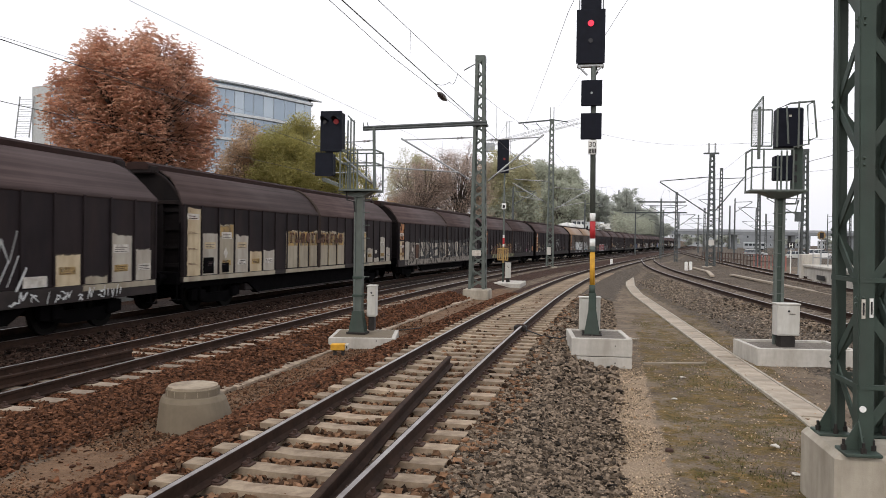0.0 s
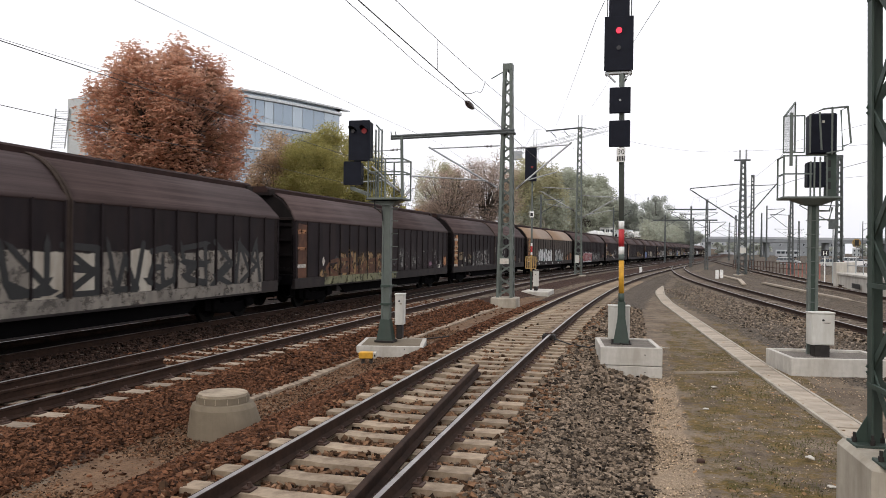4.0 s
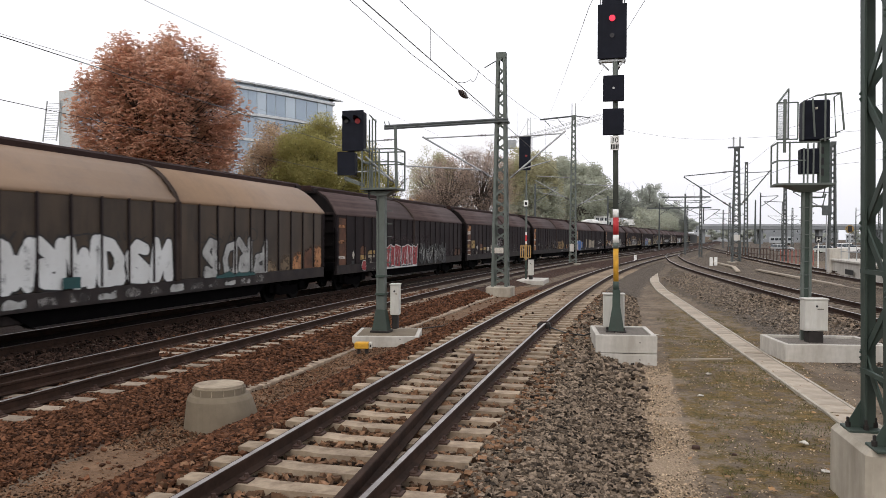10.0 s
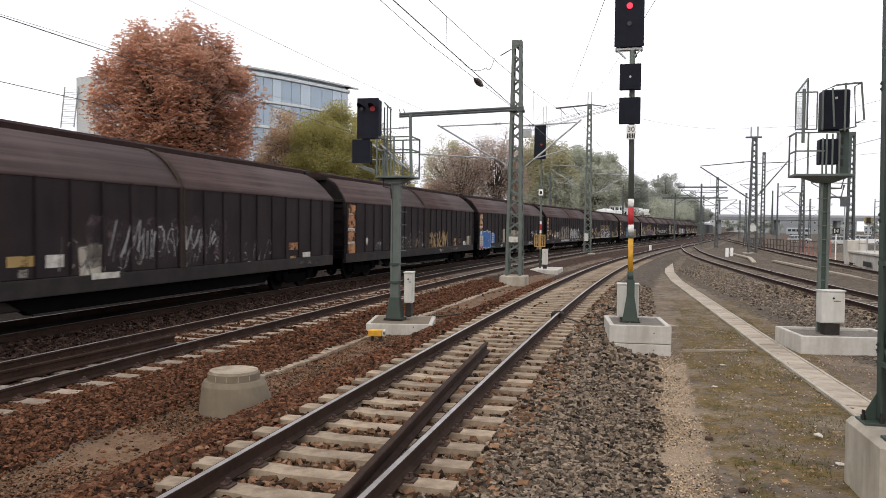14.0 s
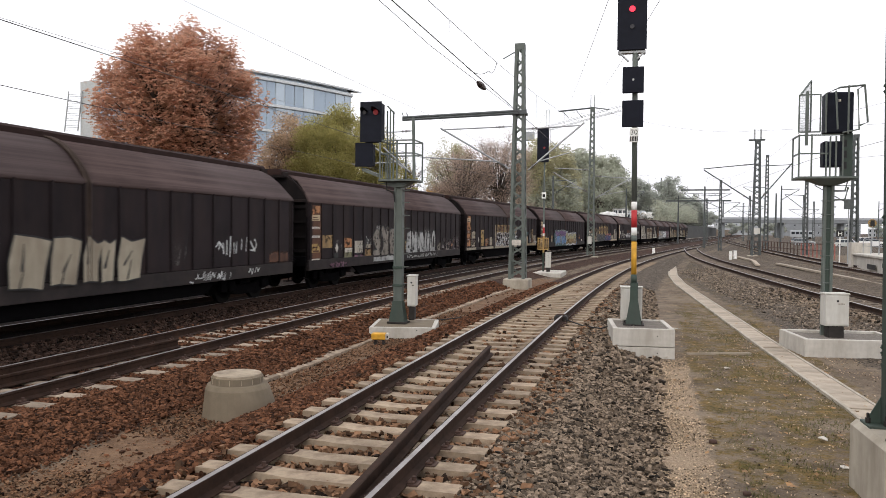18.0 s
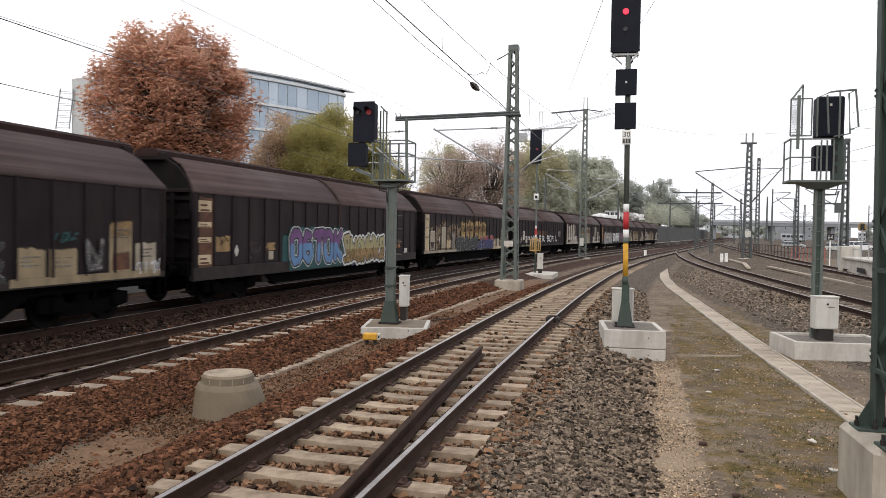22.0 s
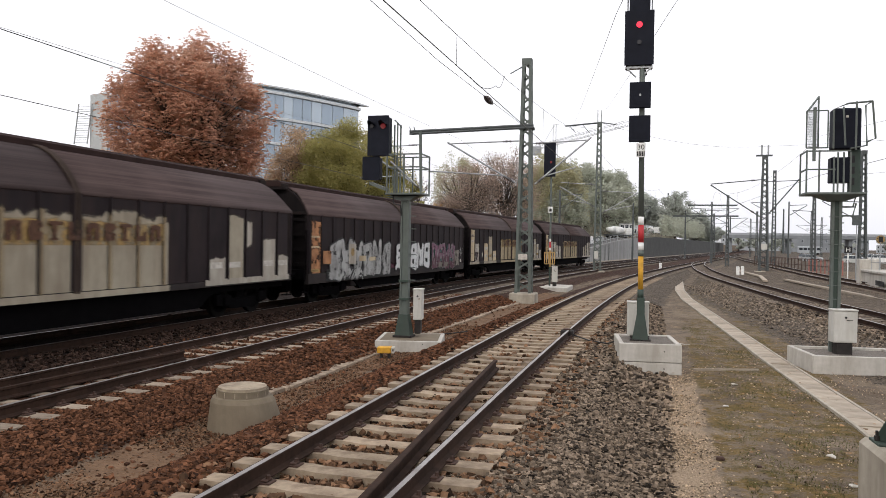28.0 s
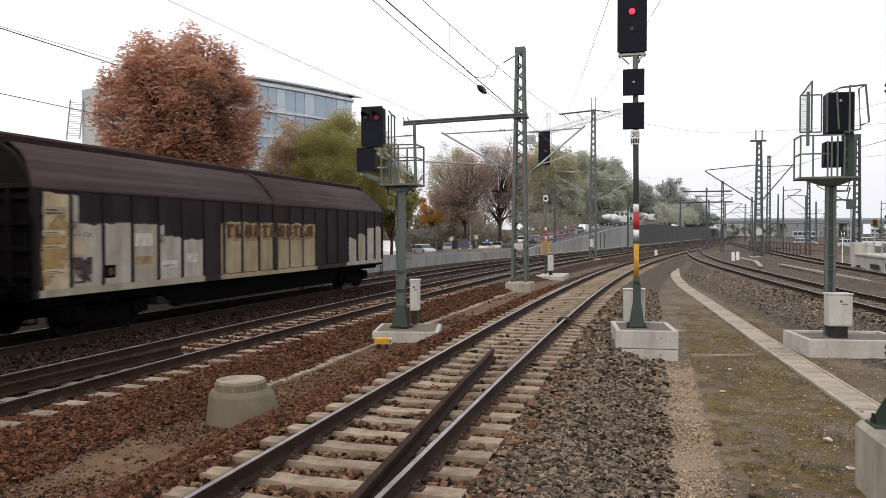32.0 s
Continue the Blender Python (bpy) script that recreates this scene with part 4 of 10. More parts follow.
def field(g, name, u0, u1, z0, z1, material, label="", soft=0.14, sides=0.02, wave=0.10, lift=0.0, seed=0, low=0.0, lean=0.0, over=False):
    """Old paint left standing: a thin film with a brushed, fading upper rim (and lower rim, if low is given)."""
    x = SURF + 0.003 + lift + (0.036 if over else 0.0)
    us = [u0, u0 + sides, *np.linspace(u0 + sides, u1 - sides, max(3, int((u1 - u0) / 0.08)) + 1)[1:-1].tolist(), u1 - sides, u1]
    ph = seed * 1.7 + u0
    V, C = [], []
    for i, u in enumerate(us):
        top = z1 - wave * (0.5 + 0.9 * noise.noise((u * 2.1, ph, 0.0)) + 0.4 * noise.noise((u * 6.5, ph, 4.0)))
        bot = z0 + (low * 0.5 * noise.noise((u * 2.6, ph, 9.0)) if low else 0.0)
        side = 0.0 if i in (0, len(us) - 1) else 1.0
        for z, c in ((bot, 0.0 if low else 1.0), (bot + max(0.01, low), 1.0), (max(top - soft, bot + low + 0.01), 1.0), (top, 0.0)):
            V.append((x, u - HALF + lean * (z - z0), z))
            C += [min(c, max(side, 0.25)) if c else 0.0] * 3 + [1.0]
    me = bpy.data.meshes.new(name)
    me.from_pydata(V, [], [(i * 4 + j, i * 4 + 4 + j, i * 4 + 5 + j, i * 4 + 1 + j) for i in range(len(us) - 1) for j in range(3)])
    me.materials.append(sprayed(material))
    me.color_attributes.new("cover", "FLOAT_COLOR", "POINT").data.foreach_set("color", C)
    return part(name, me, None, g, label)


GLYPH = {
    "A": [[(0.0, 0), (0.45, 1), (0.95, 0)], [(0.22, 0.36), (0.74, 0.36)]], "B": [[(0.05, 0), (0.05, 1), (0.75, 0.92), (0.8, 0.62), (0.1, 0.52)], [(0.1, 0.52), (0.9, 0.44), (0.9, 0.1), (0.05, 0)]],
    "C": [[(0.9, 0.85), (0.5, 1), (0.08, 0.8), (0.05, 0.25), (0.4, 0), (0.9, 0.12)]], "D": [[(0.05, 0), (0.05, 1), (0.6, 0.92), (0.9, 0.5), (0.6, 0.06), (0.05, 0)]],
    "E": [[(0.9, 1), (0.08, 1), (0.05, 0), (0.9, 0.02)], [(0.08, 0.52), (0.7, 0.52)]], "F": [[(0.9, 1), (0.08, 1), (0.05, 0)], [(0.08, 0.52), (0.7, 0.52)]],
    "G": [[(0.9, 0.88), (0.45, 1), (0.06, 0.7), (0.1, 0.15), (0.55, 0), (0.9, 0.2), (0.88, 0.48), (0.55, 0.48)]], "H": [[(0.05, 0), (0.05, 1)], [(0.9, 0), (0.9, 1)], [(0.05, 0.5), (0.9, 0.5)]], "I": [[(0.5, 0), (0.45, 1)]],
    "J": [[(0.75, 1), (0.7, 0.2), (0.4, 0), (0.1, 0.2)]], "K": [[(0.05, 0), (0.1, 1)], [(0.9, 1), (0.15, 0.45), (0.95, 0)]], "L": [[(0.1, 1), (0.08, 0), (0.85, 0.05)]],
    "M": [[(0.0, 0), (0.1, 1), (0.5, 0.35), (0.85, 1), (1.0, 0)]], "N": [[(0.02, 0), (0.05, 1), (0.85, 0.05), (0.9, 1)]], "O": [[(0.3, 1), (0.05, 0.8), (0.05, 0.2), (0.3, 0), (0.7, 0), (0.95, 0.2), (0.95, 0.8), (0.7, 1), (0.3, 1)]],
    "P": [[(0.05, 0), (0.08, 1), (0.8, 0.9), (0.82, 0.55), (0.1, 0.45)]], "R": [[(0.05, 0), (0.08, 1), (0.8, 0.9), (0.8, 0.58), (0.15, 0.48), (0.95, 0)]],
    "S": [[(0.85, 0.88), (0.4, 1), (0.08, 0.74), (0.45, 0.52), (0.88, 0.3), (0.5, 0), (0.05, 0.12)]], "T": [[(-0.02, 0.95), (1.0, 1)], [(0.5, 0.97), (0.45, 0)]],
    "U": [[(0.05, 1), (0.1, 0.2), (0.5, 0), (0.85, 0.2), (0.9, 1)]], "V": [[(0.0, 1), (0.45, 0), (0.95, 1)]], "W": [[(0, 1), (0.22, 0), (0.5, 0.7), (0.75, 0), (1, 1)]],
    "X": [[(0, 1), (0.95, 0)], [(0.95, 1), (0, 0)]], "Y": [[(0, 1), (0.48, 0.5), (0.45, 0)], [(0.48, 0.5), (0.95, 1)]], "Z": [[(0.05, 0.95), (0.9, 1), (0.08, 0.05), (0.95, 0)]],
    "6": [[(0.85, 0.9), (0.4, 1), (0.08, 0.6), (0.1, 0.15), (0.5, 0), (0.9, 0.2), (0.8, 0.5), (0.12, 0.45)]], ".": [[(0.5, 0.02), (0.5, 0.06)]],
    "'": [[(0.3, 0.8), (0.6, 1)]], "|": [[(0.25, 0), (0.2, 1)], [(0.7, 0.05), (0.75, 0.95)]]}


def wild(rnd):
    """A letter-like shape that spells nothing: strokes of two signs crossed, turned over or mirrored."""
    a, b = (GLYPH[rnd.choice("ABDEGKMNPRSUWZ")] for _ in range(2))
    fx, fy = rnd.random() < 0.7, rnd.random() < 0.4
    lines = [[(1 - p if fx else p, 1 - q if fy else q) for p, q in line] for line in a]
    return lines + [[(0.15 + 0.7 * q, p) for p, q in rnd.choice(b)[:3]]]


def scribble(rnd):
    """Loose spray strokes: a few leaning bars, a hooked curl, a zigzag or stray short marks."""
    k = rnd.random()
    if k < 0.35:
        ln = rnd.uniform(-0.1, 0.35)
        return [[(p + rnd.uniform(-0.05, 0.05), rnd.uniform(-0.05, 0.3)), (p + ln, rnd.uniform(0.6, 1.05))] for p in np.linspace(0.05, 0.85, rnd.randint(2, 4)).tolist()]
    if k < 0.6:
        a, r = rnd.uniform(0, 6.3), rnd.uniform(0.3, 0.5)
        turn = rnd.choice((-1, 1)) * rnd.uniform(0.45, 0.7)
        return [[(0.5 + r * (1 - 0.07 * i) * math.cos(a + turn * i), 0.5 + r * (1 - 0.07 * i) * math.sin(a + turn * i)) for i in range(7)],
                [(rnd.uniform(0, 1), rnd.uniform(0, 0.4)), (rnd.uniform(0, 1), rnd.uniform(0.6, 1))]]
    if k < 0.8:
        return [[(i / 5 + rnd.uniform(-0.08, 0.08), (0.15, 0.85)[i % 2] + rnd.uniform(-0.2, 0.2)) for i in range(rnd.randint(4, 6))]]
    out = []
    for _ in range(rnd.randint(2, 4)):
        p, q = rnd.uniform(0, 0.8), rnd.uniform(0, 0.8)
        out.append([(p, q), (p + rnd.uniform(0.05, 0.3), q + rnd.uniform(-0.2, 0.3)), (p + rnd.uniform(0.2, 0.4), q + rnd.uniform(-0.2, 0.2))])
    return out


def piece(g, marks, u0, u1, z0, z1, fill, w, edge=None, ew=0.04, edge2=None, ew2=0.05, wob=0.06, lean=0.0, seed=1, over=True, label="", name="graffiti", low=None, cut=0.42, jag=0.0):
    """A row of sprayed letter shapes, each with its strokes, an outline or two below, and a second colour in its lower part."""
    rnd = random.Random(seed)
    x = SURF + (0.044 if over else 0.001)
    shapes = [GLYPH[ch] for ch in marks] if isinstance(marks, str) else [wild(rnd) for _ in range(marks)]
    step = (u1 - u0) / len(shapes)
    for k, shape in enumerate(shapes):
        lw = step * (rnd.uniform(0.96, 1.06) if step > 0.5 else 0.8) - w * 0.75
        a, b0, b1 = u0 + k * step + w / 2 - HALF, z0 + w / 2 + rnd.uniform(-wob, wob), z1 - w / 2 + rnd.uniform(-wob, wob)
        ln = lean + rnd.uniform(-0.08, 0.08)
        lays = [("outer_outline", edge2, w + 2 * (ew + ew2), 0.0), ("outline", edge, w + 2 * ew, 0.004), ("letter", fill, w, 0.008)]
        bot = Mesh()
        segs = []
        for line in shape:
            pts = [(a + lw * (p + rnd.uniform(-0.05, 0.05)) + ln * q * (b1 - b0), b0 + (b1 - b0) * min(1.06, max(-0.04, q + rnd.uniform(-0.04, 0.04)))) for p, q in line]
            ws = [rnd.uniform(0.85, 1.2) for _ in pts]
            segs += list(zip(pts, pts[1:], ws, ws[1:]))
        for nm, mt, ww, dx in lays:
            if mt is None:
                continue
            m = Mesh()
            extra = ww - w
            for j, (p, q, wa, wb) in enumerate(segs):
                capsule(m, p, q, w * wa + extra, x + dx, x + dx + 0.0012 + 0.0003 * j, w * wb + extra)
                if jag and nm == "letter":
                    d = Vector((q[0] - p[0], q[1] - p[1]))
                    if d.length > 0.2:
                        d.normalize()
                        t = (q[0] + d.x * jag, q[1] + d.y * jag)
                        m.prism([(q[0] - d.y * w * 0.5, q[1] + d.x * w * 0.5), t, (q[0] + d.y * w * 0.5, q[1] - d.x * w * 0.5)], "x", x + dx, x + dx + 0.001)
            tagged(part(nm, m, mt, g, label if nm == "letter" and k == 0 else ""), kind="stuff")
        if low:
            zc = z0 + (z1 - z0) * cut
            for j, (p, q, wa, wb) in enumerate(segs):
                lo, hi = sorted((p, q), key=lambda s: s[1])
                if lo[1] > zc:
                    continue
                f = 1.0 if hi[1] <= zc else (zc - lo[1]) / (hi[1] - lo[1])
                hi = (lo[0] + (hi[0] - lo[0]) * f, lo[1] + (hi[1] - lo[1]) * f)
                capsule(bot, lo, hi, w * 0.98, x + 0.0125, x + 0.0137 + 0.0003 * j)
            if bot.f:
                tagged(part("letter_shade", bot, low, g), kind="stuff")


def blocks(g, spans, z0, z1, fill, edge, rim=0.045, seed=1, lean=0.1, slash=M_INK, label="", lift=0.05):
    """Angular sprayed letter blocks: a rimmed, uneven shard for each span, split by a dark slash or two."""
    rnd = random.Random(seed)
    x = SURF + lift
    for k, (a, b) in enumerate(spans):
        ln = lean * rnd.uniform(0.3, 1.4)
        notch = rnd.uniform(0.25, 0.6)
        out = [(a, z0 + rnd.uniform(0, 0.08)), (a + (b - a) * notch, z0 + rnd.uniform(-0.02, 0.12)), (b - 0.1 * (b - a), z0 + rnd.uniform(-0.05, 0.06)), (b, z0 + (z1 - z0) * rnd.uniform(0.3, 0.6)),
               (b + ln, z1 + rnd.uniform(-0.1, 0.05)), (a + (b - a) * rnd.uniform(0.4, 0.6) + ln, z1 - rnd.uniform(0.0, 0.16)), (a + ln, z1 + rnd.uniform(-0.08, 0.06)), (a - 0.06 * rnd.random(), z0 + (z1 - z0) * rnd.uniform(0.4, 0.7))]
        c = Vector((sum(p for p, _ in out) / 8, sum(q for _, q in out) / 8))
        m = Mesh()
        m.prism([(p - HALF, q) for p, q in out], "x", x, x + 0.002)
        tagged(part("outline", m, edge, g), kind="stuff")
        inner = []
        for p, q in out:
            d = Vector((p, q)) - c
            inner.append(c + d * (1 - rim * 1.3 / d.length))
        m = Mesh()
        m.prism([(p - HALF, q) for p, q in inner], "x", x + 0.002, x + 0.0045)
        tagged(part("letter", m, fill, g, label if k == 0 else ""), kind="stuff")
        m = Mesh()
        for j in range(2 if b - a > 0.5 else 1):
            p0 = (a + (b - a) * rnd.uniform(0.25, 0.45) - HALF, z0 + (z1 - z0) * (rnd.uniform(0.0, 0.15) if j else rnd.uniform(0.3, 0.45)))
            p1 = (p0[0] + (b - a) * rnd.uniform(0.05, 0.35), p0[1] + (z1 - z0) * rnd.uniform(0.28, 0.5))
            capsule(m, p0, p1, 0.05 + 0.05 * rnd.random(), x + 0.0045, x + 0.0055 + 0.0005 * j, 0.02)
        tagged(part("slash", m, slash, g), kind="stuff")


def tag_lines(g, marks, u0, u1, z0, z1, material, w=0.03, seed=1, over=False, label="", wob=0.1):
    """A thin scribbled tag."""
    rnd = random.Random(seed)
    x = SURF + (0.060 if over else 0.004)
    m = Mesh()
    step = (u1 - u0) / marks
    for k in range(marks):
        dz = rnd.uniform(-wob, wob) * (z1 - z0)
        for line in scribble(rnd):
            pts = [(u0 + (k + 1.1 * p) * step - HALF + 0.12 * (q - 0.5) * (z1 - z0), z0 + dz + (z1 - z0) * q) for p, q in line]
            ws = [w * rnd.uniform(0.35, 1.25) for _ in pts]
            for j, (p, q) in enumerate(zip(pts, pts[1:])):
                capsule(m, p, q, ws[j], x, x + 0.001 + 0.0003 * j, ws[j + 1])
    return tagged(part("tag", m, material, g, label), kind="stuff")


def panels(g, rows, seed=0, strips=(), strip_mat=None):
    """Masked old paint left standing panel by panel, with its pieces of writing, and pale strips along the sill."""
    for k, z1, mt in rows:
        a, b = panel(k) + 0.05, panel(k + 1) - 0.04
        field(g, "old_paint_field", a, b, 1.06, z1 + 0.03, mt, soft=0.09, wave=0.09, seed=seed + 31 * k)
        if z1 > 1.9:
            patch(g, "label", a + 0.12, b - 0.12, z1 - 0.46, z1 - 0.27, M_LABEL if (k + seed) % 2 else M_CREAM, lift=0.006)
            text_bars(g, a + 0.17, b - 0.2, z1 - 0.44, z1 - 0.3, 3, M_DGREY)
        if z1 > 1.45:
            patch(g, "label", a + 0.16, b - 0.16, 1.3, 1.46, M_LABEL if k % 2 else M_OCHRE, lift=0.006)
            text_bars(g, a + 0.2, b - 0.22, 1.32, 1.45, 3, M_FADED)
    for k0, k1 in strips:
        patch(g, "sill_strip", panel(k0) + 0.03, panel(k1) - 0.02, 0.915, 1.045, strip_mat or M_BEIGE, lift=0.022)


def end_field(g, material, z0=1.06, z1=2.94, marks=(), lab=""):
    """The narrow field at the leading end with its small plates and lines of writing."""
    field(g, "end_panel", 0.10, 0.88, z0, z1, material, lab, soft=0.05, sides=0.05, wave=0.05, seed=len(g.children))
    for z, h, mt in marks:
        patch(g, "plate", 0.2, 0.78, z, z + h, mt, lift=0.007)
        text_bars(g, 0.26, 0.7, z + 0.02, z + h - 0.02, 2, M_BROWNTXT if mt is not M_RUST else M_LABEL)


def paint_train():
    g = W[0]
    panels(g, [(16, 1.75, M_CREAM), (17, 1.3, M_BEIGE), (18, 2.2, M_LGREY), (19, 1.85, M_LGREY)], 3, [(17, 20)])
    patch(g, "label", panel(15) + 0.1, panel(15) + 0.75, 1.08, 1.3, M_LABEL, lift=0.03)
    for k, (a, b, s) in enumerate(((11.2, 13.2, 6), (13.45, 14.3, 3), (14.5, 15.3, 3), (15.45, 16.9, 5))):
        tag_lines(g, s, a, b, 0.76, 1.02, M_GWHITE, 0.034, 5 + k, True)
    tag_lines(g, 4, 11.6, 13.75, 1.02, 1.72, M_GWHITE, 0.05, 17, True)
    tag_lines(g, 1, 12.9, 13.6, 1.3, 2.15, M_SILVER, 0.05, 19)
    piece(g, 8, 3, 13.0, 1.0, 1.85, M_GBLUE, 0.2, M_GWHITE, 0.05, seed=6)

    g = W[1]
    end_field(g, M_CREAM, 1.06, 2.96, ((2.6, 0.16, M_LABEL), (2.2, 0.1, M_CREAM), (1.75, 0.1, M_CREAM), (1.35, 0.1, M_CREAM)))
    panels(g, [(1, 2.25, M_LGREY), (2, 2.55, M_BEIGE), (3, 2.25, M_LGREY), (4, 1.75, M_CREAM), (5, 1.75, M_LGREY), (15, 2.52, M_BEIGE), (16, 1.74, M_LGREY), (17, 1.3, M_LGREY), (18, 2.27, M_LGREY), (19, 1.78, M_LGREY)], 1, [(0, 6), (15, 20)])
    field(g, "tan_top", panel(2) + 0.08, panel(3) - 0.07, 2.1, 2.55, M_OCHRE, soft=0.1, lift=0.002, low=0.1)
    field(g, "tan_top", panel(15) + 0.08, panel(16) - 0.07, 2.1, 2.5, M_OCHRE, soft=0.1, lift=0.002, low=0.1)
    patch(g, "label", panel(17) + 0.3, panel(17) + 0.6, 1.46, 1.62, M_LABEL)
    patch(g, "dark_plate", panel(1) + 0.1, panel(1) + 0.66, 1.1, 1.55, M_UNDER, lift=0.009)
    patch(g, "dark_plate", panel(2) + 0.2, panel(2) + 0.6, 1.1, 1.38, M_UNDER, lift=0.009)
    patch(g, "dark_plate", panel(18) + 0.08, panel(18) + 0.75, 1.1, 1.22, M_INK, lift=0.009)
    diamond(g, panel(2) + 0.4, 1.66, 0.17)
    brand_field(g, 6.30, 11.96, 1.08, 2.46, True, M_BEIGE, 11, ztxt=1.96)

    g = W[2]
    end_field(g, M_ORANGE, 2.12, 2.98, ((2.3, 0.16, M_LABEL),))
    end_field(g, M_CREAM, 1.04, 2.08, ((1.3, 0.14, M_OCHRE), (1.7, 0.12, M_LABEL)))
    field(g, "rusty_stain", 0.5, 0.87, 1.1, 2.1, M_RUST, soft=0.3, lift=0.004, low=0.2, sides=0.1)
    for k in range(1, 19):
        a, b = panel(k) + 0.04, panel(k + 1) - 0.03
        field(g, "grey_field", a, b, 1.05, 2.03 + 0.04 * math.sin(k * 1.7), M_DGREY if k % 3 == 2 or k > 12 else M_LGREY, soft=0.08, wave=0.05, seed=70 + k)
    patch(g, "grey_sill", 1.0, 17.3, 0.76, 1.045, M_DGREY, lift=0.022)
    piece(g, 10, 3.3, 17.2, 1.0, 2.22, M_INK, 0.15, wob=0.1, seed=9, over=False, label="black angular scrawl", name="scrawl", jag=0.22)
    field(g, "rust_field", panel(3) + 0.1, panel(4) - 0.1, 1.1, 1.95, M_RUST, soft=0.15, lift=0.002)
    diamond(g, 2.3, 1.6, 0.16)
    text_bars(g, 2.0, 2.6, 1.15, 1.35, 3, M_FADED)

    g = W[3]
    end_field(g, M_RUST, marks=((2.55, 0.15, M_ORANGE), (2.0, 0.1, M_ORANGE), (1.4, 0.12, M_LABEL)))
    diamond(g, 2.2, 1.6)
    patch(g, "olive_sill", 2.3, 9.9, 0.76, 1.045, M_OLIVE, lift=0.022)
    for k, (a, b, z) in enumerate(((1.9, 2.7, 1.45), (2.76, 3.4, 1.8), (3.52, 4.34, 2.1), (4.44, 5.24, 2.22), (5.34, 6.14, 2.02), (6.22, 7.1, 2.12), (7.2, 8.02, 2.1), (8.08, 8.9, 2.18))):
        field(g, "gold_field", a, b, 1.05, z, M_GOLD, "worn gold graffiti" if k == 2 else "", soft=0.3, wave=0.28, seed=90 + k, sides=0.08)
    tag_lines(g, 8, 2.0, 9.7, 0.95, 2.05, M_INK, 0.06, 24, wob=0.05)
    piece(g, 5, 2.2, 9.0, 1.05, 1.75, M_RUST, 0.13, wob=0.1, seed=21, over=False, name="scrawl")
    for k, (a, z, mt) in enumerate(((9.4, 1.9, M_FADED), (10.35, 2.45, M_CHALK), (11.05, 2.4, M_FADED), (12.15, 2.25, M_CHALK), (13.1, 1.8, M_FADED), (14.0, 1.7, M_FADED), (14.9, 1.6, M_GPINK), (15.8, 1.75, M_FADED), (16.7, 1.5, M_CHALK))):
        field(g, "colour_wash", a, a + 0.72, 1.1, z, mt, soft=0.55, wave=0.3, seed=95 + k, sides=0.25, low=0.25)
    tag_lines(g, 6, 9.7, 17.0, 1.1, 2.15, M_CHALK, 0.035, 23)
    patch(g, "label", 16.55, 16.9, 1.05, 1.25, M_LABEL)
    field(g, "rust_field", 17.45, 18.2, 1.1, 1.9, M_ORANGE, soft=0.4, wave=0.2, low=0.2, sides=0.2)

    g = W[4]
    end_field(g, M_ORANGE, marks=((2.55, 0.14, M_LABEL), (2.2, 0.08, M_CREAM), (1.95, 0.08, M_CREAM), (1.65, 0.12, M_CREAM), (1.3, 0.1, M_OCHRE), (1.08, 0.1, M_LABEL)))
    field(g, "tan_field", 1.12, 1.98, 1.42, 1.92, M_TANWASH, soft=0.05, wave=0.03)
    field(g, "tan_field", 2.84, 3.62, 1.45, 1.85, M_TANWASH, soft=0.15, wave=0.1, low=0.1)
    diamond(g, 2.3, 1.46, 0.17)
    labels(g, [(3.06, 3.58, 1.24, 1.41, M_DGREY), (2.15, 2.42, 1.03, 1.2, M_INK), (1.62, 1.9, 0.96, 1.16, M_LABEL), (16.55, 16.9, 0.96, 1.4, M_DGREY)])
    piece(g, 4, 3.85, 7.6, 1.0, 1.98, M_CHALK, 0.30, wob=0.06, seed=31, over=False, label="faint smeared white letters")
    for a, b, z0, z1 in ((3.7, 7.9, 1.0, 1.6), (10.5, 11.0, 1.8, 2.6), (11.1, 12.1, 1.0, 1.85), (6.4, 7.2, 1.6, 2.2), (13.0, 13.8, 1.1, 1.9)):
        field(g, "chalk_wash", a, b, z0, z1, M_CHALK, soft=0.5, wave=0.3, low=0.15, sides=0.25, lift=0.004, seed=int(a * 7))
    tag_lines(g, 3, 10.4, 12.0, 1.1, 2.5, M_SILVER, 0.05, 33)
    patch(g, "chalk_mark", 9.28, 9.36, 1.9, 2.35, M_LABEL, lift=0.03)
    field(g, "rust_field", 15.0, 15.8, 1.15, 1.75, M_RUST, soft=0.3, low=0.2, sides=0.2)

    g = W[5]
    end_field(g, M_ORANGE, 0.98, 2.98, ((2.62, 0.14, M_OCHRE), (2.35, 0.1, M_OCHRE), (1.35, 0.12, M_LABEL), (1.02, 0.1, M_LABEL)))
    diamond(g, 2.05, 1.42, 0.17)
    labels(g, [(1.88, 2.22, 1.02, 1.22, M_INK), (2.78, 3.5, 0.95, 1.22, M_OCHRE), (2.92, 3.35, 1.58, 1.78, M_DGREY)])
    piece(g, 6, 3.55, 8.95, 1.0, 2.12, M_GWHITE, 0.30, M_INK, 0.045, wob=0.05, seed=41, over=False, label="tall white graffiti")
    piece(g, 4, 10.3, 13.95, 1.0, 2.05, M_SILVER, 0.24, M_INK, 0.05, wob=0.06, seed=42, over=False)
    tag_lines(g, 8, 3.6, 9.0, 2.0, 2.28, M_INK, 0.035, 43)
    tag_lines(g, 4, 9.8, 13.4, 1.9, 2.4, M_INK, 0.03, 44)
